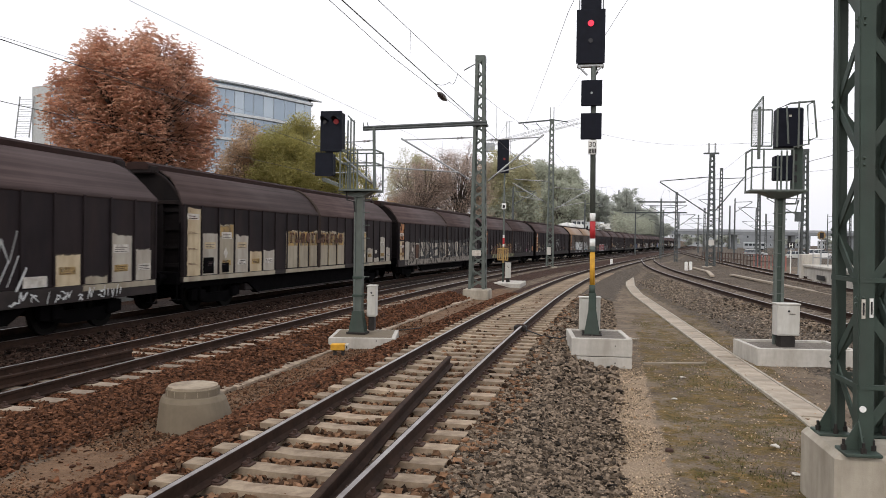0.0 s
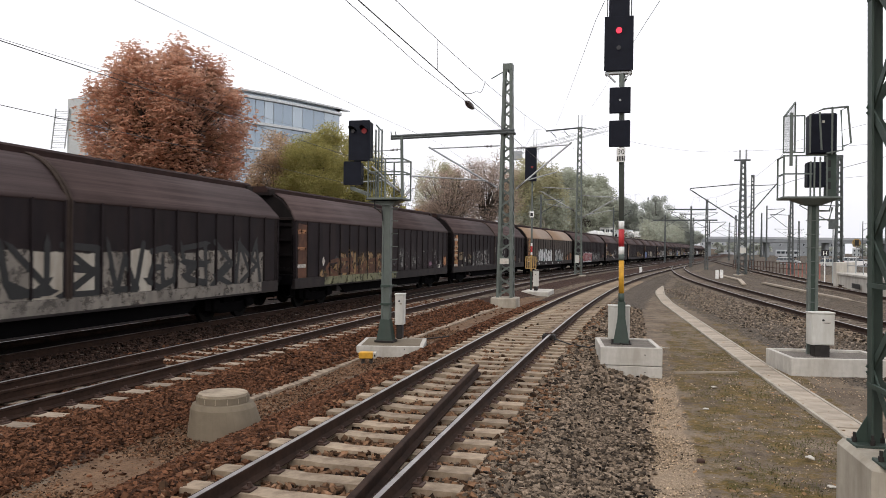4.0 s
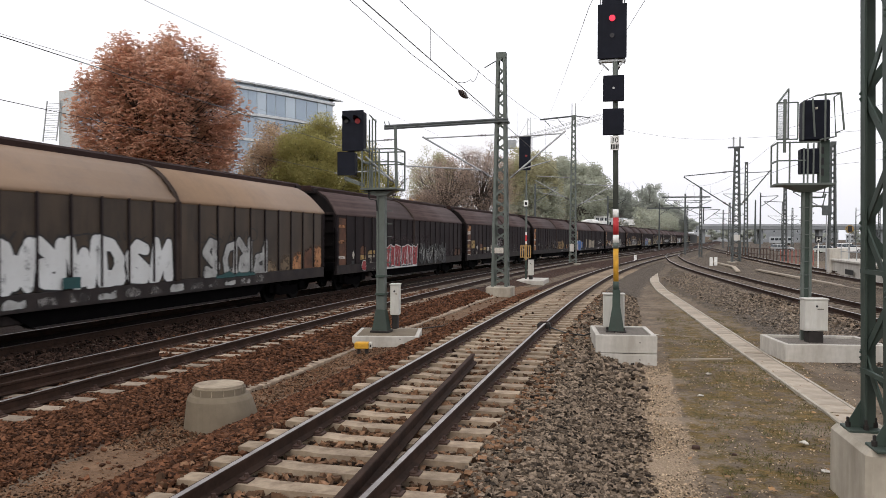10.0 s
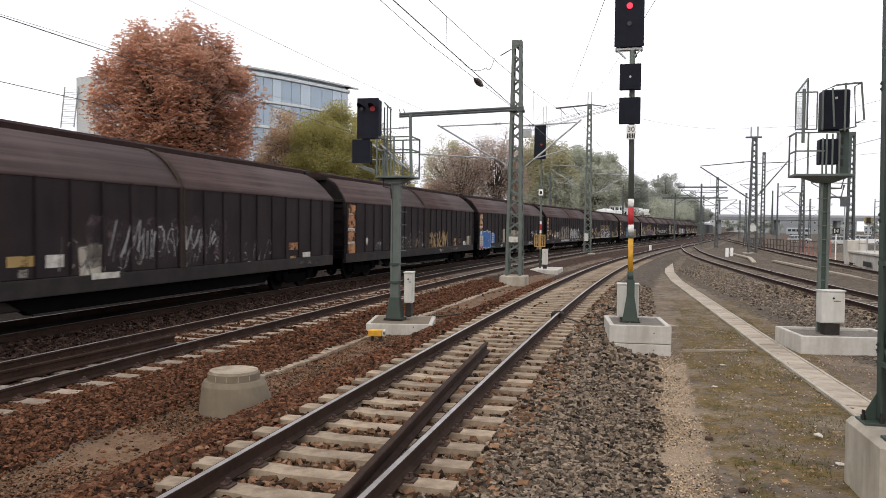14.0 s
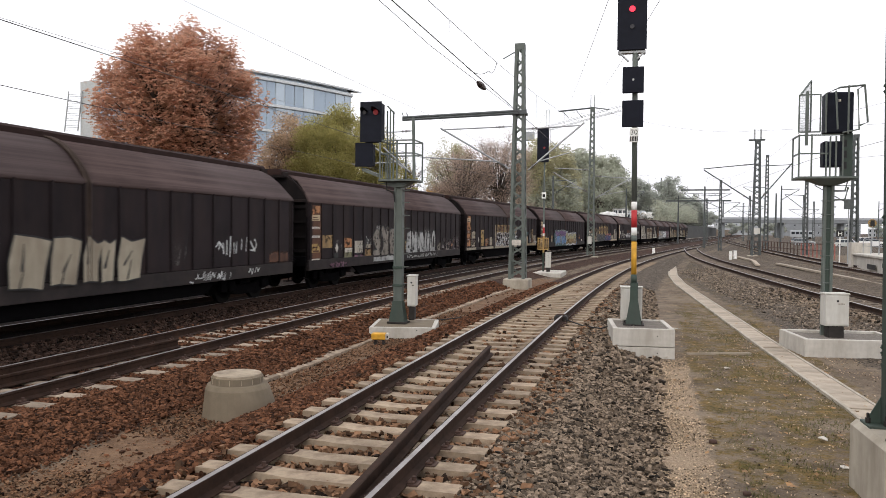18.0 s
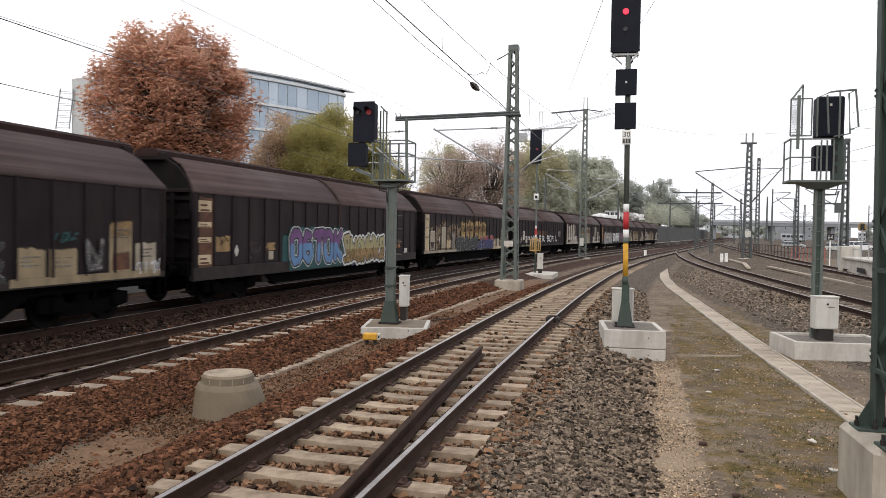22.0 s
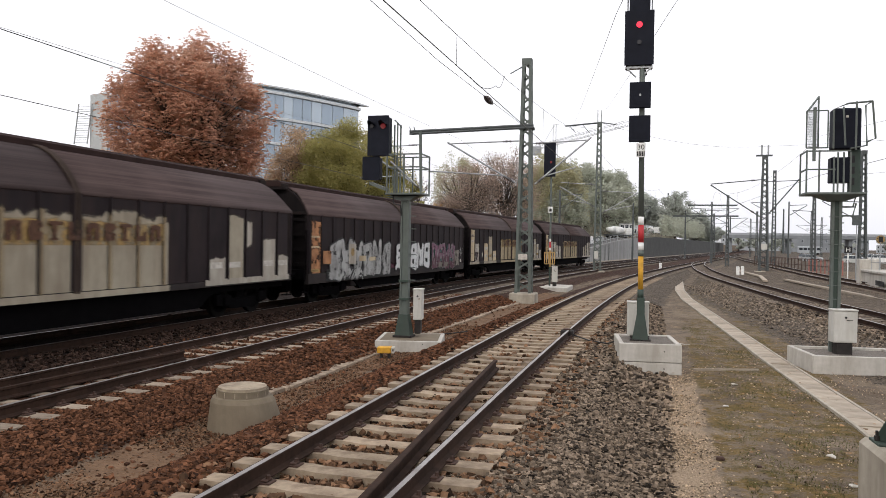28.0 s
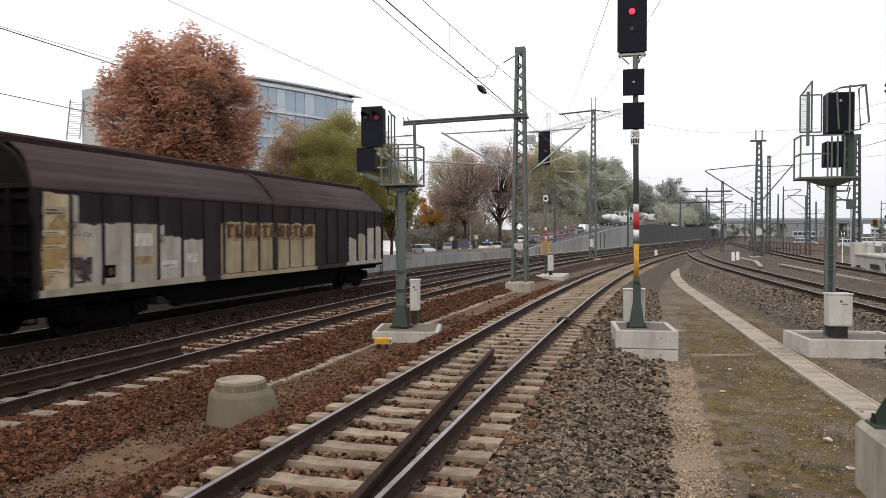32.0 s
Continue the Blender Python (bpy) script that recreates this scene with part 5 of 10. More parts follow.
    for k in range(12):
        a = 3.7 + k * 0.86
        field(g, "white_smear", a, a + 0.6, 0.76, 1.02, M_CHALK if k % 3 else M_SILVER, soft=0.08, wave=0.1, lift=0.024, seed=k, sides=0.1, low=0.05)
    patch(g, "green_blot", 5.2, 5.7, 1.08, 1.31, M_GTEAL, lift=0.064)
    field(g, "green_blot", 11.0, 13.2, 0.98, 1.2, M_GTEAL, lift=0.02, soft=0.1, low=0.05)
    for a, mt in ((13.95, M_TANWASH), (14.9, M_TANWASH), (15.8, M_ORANGE), (16.7, M_RUST), (17.5, M_ORANGE)):
        field(g, "rust_field", a, a + 0.68, 1.06, 1.6 + 0.12 * (a - 14), mt, soft=0.35, wave=0.2, sides=0.1)

    g = W[6]
    end_field(g, M_RUST, marks=((2.5, 0.12, M_ORANGE), (1.9, 0.12, M_ORANGE), (1.3, 0.1, M_LABEL)))
    labels(g, [(2.38, 2.92, 1.22, 1.4, M_OCHRE), (3.2, 3.98, 1.42, 1.58, M_OCHRE), (3.22, 3.95, 1.28, 1.38, M_BEIGE), (3.42, 3.7, 1.05, 1.26, M_DGREY), (4.28, 4.64, 1.23, 1.4, M_OCHRE), (1.44, 1.72, 0.93, 1.2, M_INK)])
    field(g, "rust_field", 2.36, 2.94, 1.42, 1.82, M_RUST, soft=0.06)
    diamond(g, 1.6, 1.43, 0.17)
    piece(g, 1, 2.4, 2.9, 0.76, 1.2, M_GRED, 0.16, M_GWHITE, 0.025, seed=55, label="small red mark with white edge")
    patch(g, "white_edge", 4.62, 9.7, 0.72, 0.8, M_GWHITE, through_ribs=True, lift=0.001)
    field(g, "pale_ghost", 6.0, 11.7, 1.85, 2.35, M_FADED, soft=0.2, low=0.15, over=False)
    patch(g, "dark_ground", 4.7, 9.75, 0.78, 1.74, M_INK, through_ribs=True, lift=0.003, ragged=0.1)
    blocks(g, ((4.66, 5.72), (5.84, 6.3), (6.36, 7.16), (7.3, 8.06), (8.12, 8.82), (8.94, 9.66)), 0.76, 1.8, M_GRED, M_GWHITE, 0.035, 51, label="bold red graffiti with white edge")
    tag_lines(g, 6, 4.75, 9.7, 0.85, 1.75, M_GWHITE, 0.028, 56, True)
    piece(g, 6, 9.9, 14.9, 0.78, 1.78, M_INK, 0.15, M_CHALK, 0.018, wob=0.05, seed=52, label="black graffiti with thin silver edge")
    tag_lines(g, 9, 10.0, 14.8, 0.85, 1.7, M_SILVER, 0.04, 59, True)
    tag_lines(g, 5, 8.6, 12.0, 1.75, 1.95, M_CHALK, 0.02, 53)
    tag_lines(g, 4, 3.55, 4.6, 0.72, 0.9, M_CHALK, 0.03, 58, True)
    for a in (15.0, 15.9, 16.8, 17.5):
        field(g, "rust_field", a, a + 0.6, 1.0, 1.65, M_FADED if a < 16.5 else M_RUST, soft=0.35, low=0.2, sides=0.2)

    g = W[7]
    end_field(g, M_RUST, 0.98, 2.96, ((2.3, 0.24, M_LABEL), (1.92, 0.08, M_LABEL), (1.5, 0.2, M_OCHRE), (1.3, 0.07, M_LABEL), (0.99, 0.1, M_LABEL)))
    field(g, "orange_top", 0.14, 0.84, 2.3, 2.94, M_ORANGE, soft=0.2, lift=0.003, low=0.2)
    labels(g, [(1.06, 1.86, 1.45, 1.95, M_OCHRE), (2.15, 2.4, 1.02, 1.22, M_DGREY), (3.05, 3.6, 1.3, 1.42, M_OCHRE), (3.92, 4.6, 1.3, 1.5, M_OCHRE), (4.18, 4.4, 1.1, 1.25, M_DGREY), (4.84, 5.3, 1.25, 1.5, M_LABEL), (14.97, 15.6, 1.32, 1.55, M_ORANGE), (15.08, 15.45, 0.98, 1.12, M_OCHRE), (15.98, 16.55, 0.96, 1.22, M_LABEL)])
    field(g, "tan_field", 3.02, 3.6, 1.42, 1.8, M_RUST, soft=0.06)
    field(g, "dark_wash", 2.0, 2.75, 1.35, 1.92, M_FADED, soft=0.1)
    diamond(g, 2.3, 1.5, 0.17)
    field(g, "white_field", 5.75, 6.5, 1.0, 1.75, M_LGREY, soft=0.1, wave=0.12, lean=-0.1)
    patch(g, "white_foot", 6.05, 6.9, 0.95, 1.08, M_LABEL, lift=0.03)
    tag_lines(g, 11, 5.2, 11.0, 1.05, 2.05, M_CHALK, 0.045, 61, label="thin chalky scribble")
    tag_lines(g, 9, 6.6, 11.0, 1.3, 2.2, M_SILVER, 0.035, 62)
    tag_lines(g, 4, 11.2, 14.2, 0.98, 1.75, M_CHALK, 0.035, 63)
    for k in range(6):
        field(g, "faint_field", 5.9 + k * 0.92, 6.75 + k * 0.92, 1.2, 2.42, M_FADED, soft=0.3, low=0.3, sides=0.15, seed=k)
    tag_lines(g, 6, 15.7, 17.2, 0.82, 0.95, M_CHALK, 0.022, 64, True)
    tag_lines(g, 4, 1.1, 1.9, 1.1, 1.4, M_CHALK, 0.025, 65)

    g = W[8]
    end_field(g, M_ORANGE, 1.06, 2.96, ((2.5, 0.12, M_RUST), (1.9, 0.12, M_LABEL), (1.4, 0.1, M_LABEL)))
    diamond(g, 2.0, 1.5)
    labels(g, [(14.28, 14.7, 1.28, 1.45, M_OCHRE), (14.28, 14.9, 0.95, 1.25, M_ORANGE), (16.22, 16.82, 0.95, 1.28, M_LABEL)])
    field(g, "beige_field", 16.95, 17.75, 0.96, 1.6, M_BEIGE, soft=0.05, wave=0.04)
    field(g, "rust_field", 15.2, 15.9, 1.1, 1.6, M_RUST, soft=0.2, low=0.1, sides=0.1)
    for k, (a, z) in enumerate(((2.9, 1.7), (4.2, 1.9), (5.1, 1.8), (6.0, 1.95), (6.9, 1.9), (7.8, 1.9), (8.7, 1.8), (9.6, 1.9))):
        field(g, "smear", a, a + 0.7, 1.05, z, (M_CHALK, M_FADED, M_TANWASH)[k % 3], soft=0.5, wave=0.3, sides=0.2, low=0.2, seed=k)
    tag_lines(g, 6, 4.3, 9.6, 1.05, 1.9, M_CHALK, 0.05, 71)
    piece(g, 4, 9.9, 13.1, 0.95, 1.85, M_TANGOLD, 0.16, wob=0.03, seed=73, over=False, label="faded gold letters")
    tag_lines(g, 2, 11.5, 12.1, 0.78, 0.95, M_LABEL, 0.04, 74, True)
    tag_lines(g, 7, 13.2, 14.8, 0.8, 0.95, M_CHALK, 0.03, 72, True)
    tag_lines(g, 2, 13.3, 13.9, 1.0, 1.5, M_CHALK, 0.03, 75)

    g = W[9]
    end_field(g, M_ORANGE, 1.9, 2.96, ((2.6, 0.22, M_CREAM), (2.3, 0.14, M_CREAM), (2.05, 0.1, M_LABEL)))
    field(g, "teal_ground", 2.4, 3.6, 0.74, 0.98, M_GTEAL, soft=0.1, lift=0.024, low=0.05)
    piece(g, 4, 0.1, 2.45, 0.76, 1.86, M_GBLUE, 0.34, M_GWHITE, 0.035, wob=0.08, seed=81, label="bright blue graffiti with white edge")
    patch(g, "blue_ground", 0.62, 2.2, 0.8, 1.45, M_GBLUE, through_ribs=True, lift=0.009, ragged=0.2)
    tag_lines(g, 3, 0.7, 2.2, 0.9, 1.5, M_GNAVY, 0.05, 86, True)
    for a in (0.1, 0.6, 2.1):
        piece(g, 1, a, a + 0.32, 0.74, 0.96, M_GRED, 0.09, M_GWHITE, 0.02, seed=int(a * 10), over=True)
    patch(g, "white_plate", -0.02 + 0.06, 0.78, 0.92, 1.52, M_LABEL, lift=0.066)
    m = Mesh()
    for z in (1.0, 1.12, 1.24, 1.36):
        m.prism([(0.15 - HALF, z), (0.62 - HALF, z), (0.62 - HALF, z + 0.035), (0.15 - HALF, z + 0.035)], "x", SURF + 0.072, SURF + 0.074)
    part("small_writing", m, M_DGREY, g)
    tag_lines(g, 2, 0.08, 0.6, 1.5, 1.85, M_GWHITE, 0.04, 87, True)
    labels(g, [(2.18, 2.5, 0.98, 1.18, M_LABEL)])
    field(g, "blue_wash", 2.75, 3.7, 0.98, 1.8, M_GBLUE, soft=0.25, sides=0.15, low=0.1)
    patch(g, "pale_plate", 2.8, 3.34, 1.0, 1.75, M_LGREY, lift=0.006, ragged=0.05)
    text_bars(g, 2.85, 3.3, 1.2, 1.7, 4, M_GBLUE)
    patch(g, "pale_plate", 5.47, 6.18, 0.95, 1.98, M_BEIGE, ragged=0.02)
    blocks(g, ((7.15, 8.06), (8.14, 8.92), (9.02, 9.5), (9.56, 9.96), (10.06, 10.9)), 0.92, 1.95, M_BEIGE, M_INK, 0.03, 170, 0.12, lift=0.044)
    for k, s in enumerate(((4.55, 5.3, 1.2, 1.65), (6.4, 7.0, 0.9, 1.75), (12.0, 12.6, 1.2, 1.9))):
        tag_lines(g, 2 + k % 2, *s, M_CHALK, 0.03, 88 + k)
    tag_lines(g, 4, 4.9, 5.45, 0.76, 0.92, M_GWHITE, 0.03, 82, True)
    tag_lines(g, 4, 13.7, 16.2, 1.35, 1.92, M_GWHITE, 0.05, 84)
    tag_lines(g, 6, 12.7, 14.6, 0.76, 0.98, M_GWHITE, 0.035, 83, True)
    tag_lines(g, 2, 15.6, 16.3, 0.8, 1.0, M_GWHITE, 0.035, 85, True)
    field(g, "rust_field", 16.9, 18.1, 1.05, 1.5, M_RUST, soft=0.2, low=0.1)

    g = W[10]
    end_field(g, M_RUST, 0.95, 2.96, ((2.38, 0.2, M_CREAM), (2.1, 0.08, M_LABEL), (1.8, 0.08, M_LABEL), (1.3, 0.3, M_OCHRE), (0.97, 0.12, M_LABEL)))
    field(g, "orange_top", 0.2, 0.8, 2.55, 2.95, M_ORANGE, soft=0.1, lift=0.003, low=0.15, sides=0.12)
    field(g, "gold_field", 1.0, 1.78, 1.44, 1.92, M_TANGOLD, soft=0.04, wave=0.03)
    labels(g, [(2.9, 3.52, 1.24, 1.4, M_LABEL), (3.78, 4.6, 1.2, 1.66, M_LGREY), (4.85, 5.35, 1.37, 1.52, M_BEIGE), (1.95, 2.3, 1.02, 1.24, M_INK), (4.85, 5.75, 0.9, 1.04, M_BEIGE)])
    field(g, "orange_field", 2.8, 3.5, 1.42, 1.86, M_ORANGE, soft=0.12)
    field(g, "green_field", 2.8, 3.5, 0.95, 1.4, M_OLIVE, soft=0.1, lift=-0.001)
    field(g, "pink_field", 3.7, 4.7, 0.9, 1.2, M_GPINK, soft=0.1)
    field(g, "gold_field", 4.75, 5.4, 1.0, 1.4, M_GOLD, soft=0.15)
    diamond(g, 2.15, 1.42, 0.18)
    tag_lines(g, 2, 2.0, 2.7, 1.2, 1.8, M_CHALK, 0.035, 93)
    tag_lines(g, 3, 3.6, 5.4, 1.15, 1.9, M_INK, 0.045, 96)
    tag_lines(g, 2, 4.8, 5.4, 1.5, 1.9, M_SILVER, 0.03, 97)
    tag_lines(g, 8, 1.5, 2.9, 0.74, 0.92, M_GPINK, 0.045, 95, True)
    field(g, "silver_haze", 5.5, 9.1, 1.5, 2.48, M_CHALK, soft=0.6, wave=0.2, sides=0.4, low=0.3)
    piece(g, 4, 5.5, 9.15, 0.92, 2.2, M_DGREY, 0.33, M_INK, 0.045, wob=0.06, seed=312, over=False, label="broad silver graffiti")
    patch(g, "silver_foot", 5.6, 9.1, 0.80, 1.02, M_SILVER, ragged=0.08, through_ribs=True, lift=-0.004)
    field(g, "silver_haze", 9.6, 13.8, 1.5, 2.3, M_CHALK, soft=0.5, wave=0.2, sides=0.3, low=0.3)
    piece(g, 6, 9.45, 13.85, 0.98, 2.0, M_SILVER, 0.17, M_INK, 0.045, wob=0.03, seed=91, over=False)
    field(g, "gold_edge", 9.25, 9.7, 1.2, 1.7, M_OCHRE, soft=0.2, lift=-0.001, low=0.1)
    tag_lines(g, 12, 9.5, 14.0, 0.8, 0.96, M_SILVER, 0.045, 94, True)
    for k, (a, z, mt) in enumerate(((14.2, 1.65, M_DGREY), (15.0, 1.6, M_CHALK), (15.75, 1.6, M_LGREY), (16.6, 1.7, M_ORANGE), (17.4, 1.75, M_CHALK))):
        field(g, "colour_field", a, a + 0.6, 0.98, z, mt, soft=0.25, wave=0.2, sides=0.1, seed=k)
    piece(g, 4, 14.9, 18.2, 1.0, 1.7, M_FADED, 0.12, M_CHALK, 0.025, seed=92, over=False)

    g = W[11]
    end_field(g, M_ORANGE, 1.15, 2.96, ((2.55, 0.25, M_CREAM), (1.95, 0.14, M_RUST), (1.5, 0.12, M_RUST)))
    for a, z, mt in ((1.1, 2.1, M_BEIGE), (3.0, 2.2, M_OCHRE), (3.98, 1.65, M_ORANGE), (4.9, 1.72, M_BEIGE)):
        field(g, "worn_field", a, a + 0.74, 1.12, z, mt, soft=0.08)
        text_bars(g, a + 0.12, a + 0.6, z - 0.35, z - 0.12, 3, M_DGREY)
    patch(g, "dark_plate", 1.18, 1.75, 1.2, 1.6, M_FADED, lift=0.006)
    diamond(g, 2.5, 1.5)
    patch(g, "cream_strip", 0.12, 1.9, 0.92, 1.06, M_BEIGE, lift=0.022)
    patch(g, "cream_strip", 2.95, 5.75, 0.92, 1.06, M_BEIGE, lift=0.022)
    brand_field(g, 6.12, 11.9, 1.02, 2.5, True, M_BEIGE, 12, ztxt=2.06)
    piece(g, 6, 6.3, 11.8, 1.04, 1.92, M_FADED, 0.21, M_GWHITE, 0.022, wob=0.03, seed=101, over=True, label="dark letters with white outline")
    tag_lines(g, 2, 5.3, 5.9, 1.4, 1.9, M_CHALK, 0.03, 103)
    piece(g, 2, 12.45, 13.6, 1.08, 1.75, M_INK, 0.10, M_CHALK, 0.025, seed=104, over=False)
    for a, z, mt in ((13.82, 1.74, M_SANDY), (14.68, 1.7, M_SANDY), (16.42, 2.26, M_SANDY), (17.3, 1.82, M_BEIGE)):
        field(g, "worn_field", a, a + 0.76, 1.1, z, mt, soft=0.1)
        text_bars(g, a + 0.14, a + 0.6, z - 0.42, z - 0.18, 3, M_CHALK)
    field(g, "tan_top", 16.46, 17.14, 1.85, 2.28, M_TANGOLD, soft=0.1, lift=0.003, low=0.1)
    field(g, "rust_foot", 16.5, 17.1, 1.14, 1.62, M_RUST, soft=0.2, lift=0.003)
    tag_lines(g, 3, 14.75, 15.35, 1.74, 1.98, M_GTEAL, 0.05, 105, True)
    piece(g, 1, 15.62, 16.2, 1.14, 1.8, M_CHALK, 0.11, M_INK, 0.03, seed=106)
    tag_lines(g, 4, 17.2, 18.1, 1.02, 1.35, M_GWHITE, 0.03, 107, True)
    patch(g, "cream_strip", 13.7, 18.2, 0.94, 1.1, M_SANDY, lift=0.022)

    g = W[12]
    end_field(g, M_RUST, 1.0, 2.94, ((2.5, 0.3, M_CREAM), (2.1, 0.14, M_CREAM), (1.7, 0.14, M_CREAM), (1.12, 0.26, M_CREAM)))
    labels(g, [(3.75, 4.3, 1.42, 1.66, M_TANGOLD), (3.9, 4.2, 1.14, 1.4, M_BEIGE), (15.52, 16.18, 1.3, 1.45, M_ORANGE), (16.6, 17.12, 0.96, 1.25, M_LABEL), (13.82, 14.1, 0.96, 1.2, M_LGREY)])
    field(g, "orange_field", 1.02, 1.72, 1.44, 1.94, M_TANGOLD, soft=0.05)
    field(g, "dark_field", 2.75, 3.4, 1.2, 1.8, M_FADED, soft=0.1)
    field(g, "rust_field", 15.5, 16.2, 1.47, 1.78, M_RUST, soft=0.05)
    diamond(g, 2.05, 1.45)
    field(g, "teal_wash", 4.75, 5.4, 0.8, 2.0, M_GTEAL, soft=0.2, sides=0.15)
    field(g, "teal_ground", 5.2, 9.75, 0.74, 2.28, M_GTEAL, "teal sprayed ground", soft=0.25, wave=0.1, over=True, lift=-0.007)
    piece(g, "O6TOK", 5.25, 9.4, 0.92, 2.08, M_GPURPLE, 0.25, M_INK, 0.06, M_GWHITE, 0.03, wob=0.02, seed=7, label="purple and blue block letter", low=M_GLILAC, cut=0.5)
    piece(g, 7, 9.5, 13.85, 0.86, 1.84, M_GOLIVE, 0.18, M_INK, 0.05, M_GWHITE, 0.075, wob=0.06, seed=111, label="sand-coloured graffiti with white edge", low=M_TANGOLD)
    for k in range(14):
        r = random.Random(k)
        a, z = r.choice((r.uniform(9.3, 9.7), r.uniform(13.8, 14.4), r.uniform(10, 13.5))), r.uniform(0.76, 1.9)
        m = Mesh()
        m.disc((SURF + 0.03, a - HALF, z), 0.07, "x", 0.004, 10)
        part("blue_dot", m, M_GLILAC if k % 2 else M_GNAVY, g)
    tag_lines(g, 5, 14.6, 15.2, 0.96, 1.12, M_CHALK, 0.03, 112)

    g = W[13]
    for k in list(range(1, 7)) + list(range(13, 20)):
        h = (2.5, 2.75, 2.85, 2.6, 2.8, 2.7)[k - 1] if k < 7 else 1.35 + 0.75 * (k > 16)
        field(g, "tan_wash", panel(k) + 0.03, panel(k + 1) - 0.03, 1.04, h, M_TANWASH, soft=0.4, wave=0.3, sides=0.06, seed=180 + k)
    end_field(g, M_CREAM, 1.0, 2.96, ((2.6, 0.14, M_BEIGE), (2.2, 0.08, M_BEIGE), (1.7, 0.1, M_BEIGE)))
    patch(g, "tan_sill", 0.1, 6.4, 0.915, 1.04, M_BEIGE, lift=0.022)
    for a, b, z0, z1, mt in ((1.05, 1.85, 1.1, 2.1, M_BEIGE), (2.9, 3.72, 1.16, 2.38, M_BEIGE), (3.78, 4.5, 1.15, 1.66, M_CREAM), (4.6, 5.3, 1.1, 2.0, M_DGREY)):
        field(g, "cream_field", a, b, z0, z1, mt, soft=0.1, lift=0.002)
    labels(g, [(1.1, 1.78, 1.72, 2.06, M_LABEL), (2.98, 3.65, 1.9, 2.2, M_LABEL)])
    patch(g, "dark_plate", 1.1, 1.7, 1.15, 1.5, M_FADED, lift=0.01)
    diamond(g, 2.5, 1.62)
    brand_field(g, 6.3, 12.0, 1.6, 2.85, False, M_OCHRE, 13, fade=0.3, ztxt=2.06)
    piece(g, 6, 5.4, 10.0, 0.96, 1.78, M_INK, 0.19, M_SILVER, 0.022, wob=0.05, seed=121, jag=0.1)
    piece(g, 5, 9.95, 13.85, 0.94, 1.82, M_GRED, 0.19, M_SILVER, 0.022, wob=0.05, seed=122, low=M_GNAVY, cut=0.62, label="red and dark blue graffiti")
    for a, b, z in ((13.78, 14.4, 1.75), (14.5, 15.48, 1.78), (15.5, 15.95, 1.76)):
        field(g, "cream_field", a, b, 1.0, z, M_CREAM if a < 14 else M_BEIGE, soft=0.35, wave=0.15, lift=0.002)
    patch(g, "pale_plate", 16.42, 17.22, 1.12, 2.36, M_LGREY, lift=0.006, ragged=0.04)
    text_bars(g, 16.55, 17.1, 1.95, 2.2, 3, M_LABEL)
    field(g, "cream_field", 17.3, 18.2, 1.05, 2.3, M_LGREY, soft=0.4, wave=0.3)
    field(g, "cream_field", 16.2, 16.45, 1.05, 2.4, M_CREAM, soft=0.2)
    labels(g, [(17.55, 18.0, 1.6, 1.75, M_LABEL)])
    patch(g, "cream_strip", 13.7, 18.3, 0.915, 1.08, M_CREAM, lift=0.022)

    g = W[14]
    end_field(g, M_CREAM, 1.14, 2.94, ((2.5, 0.16, M_LABEL), (2.15, 0.1, M_CREAM), (1.75, 0.1, M_CREAM), (1.4, 0.1, M_CREAM)))
    tag_lines(g, 7, 0.18, 0.82, 2.48, 2.66, M_INK, 0.03, 133)
    labels(g, [(0.95, 1.65, 1.68, 2.1, M_LABEL), (2.72, 3.48, 1.7, 2.14, M_LABEL), (2.74, 3.48, 1.44, 1.66, M_LABEL), (3.64, 4.35, 1.22, 1.8, M_LABEL), (4.5, 5.25, 1.46, 1.72, M_LABEL), (16.2, 16.9, 1.68, 2.2, M_LABEL), (1.95, 2.25, 1.25, 1.5, M_DGREY)])
    m = Mesh()
    m.disc((SURF + 0.012, 3.1 - HALF, 1.95), 0.14, "x", 0.004, 16)
    part("round_mark", m, M_DGREY, g)
    diamond(g, 2.42, 1.5)
    field(g, "green_smear", 2.3, 5.2, 0.94, 1.12, M_OLIVE, soft=0.05, lift=0.02)
    for ch, a, b in (("W", 5.42, 6.1), ("A", 6.33, 6.87), ("V", 7.16, 7.7), ("E", 8.17, 8.77), ("R", 9.3, 10.0), (".", 10.0, 10.3), ("B", 11.1, 11.75), ("O", 11.97, 12.7), ("P", 12.95, 13.6), (".", 13.7, 14.0), ("L", 14.6, 15.3)):
        piece(g, ch, a, a + (b - a) * 1.2, 1.24, 1.8, M_GWHITE, 0.11, wob=0.03, seed=int(a * 10), label="white capital letters" if ch == "W" else "", name="letter")
    for k in range(7):
        patch(g, "name_ghost", 6.6 + k * 0.7, 7.15 + k * 0.7, 1.85, 2.2, M_RUST)

    g = W[15]
    end_field(g, M_LGREY, 1.0, 2.96, ((2.5, 0.14, M_LABEL), (2.0, 0.1, M_CREAM), (1.5, 0.1, M_CREAM)))
    for k, z, mt in ((1, 2.85, M_LGREY), (2, 2.95, M_BEIGE), (3, 2.99, M_LGREY)):
        field(g, "worn_field", panel(k) + 0.04, panel(k + 1) - 0.03, 1.06, z, mt, soft=0.15, seed=k)
        patch(g, "label", panel(k) + 0.1, panel(k) + 0.8, 1.35, 1.6, M_LABEL, lift=0.006)
        text_bars(g, panel(k) + 0.16, panel(k) + 0.7, 1.4, 1.56, 3, M_DGREY)
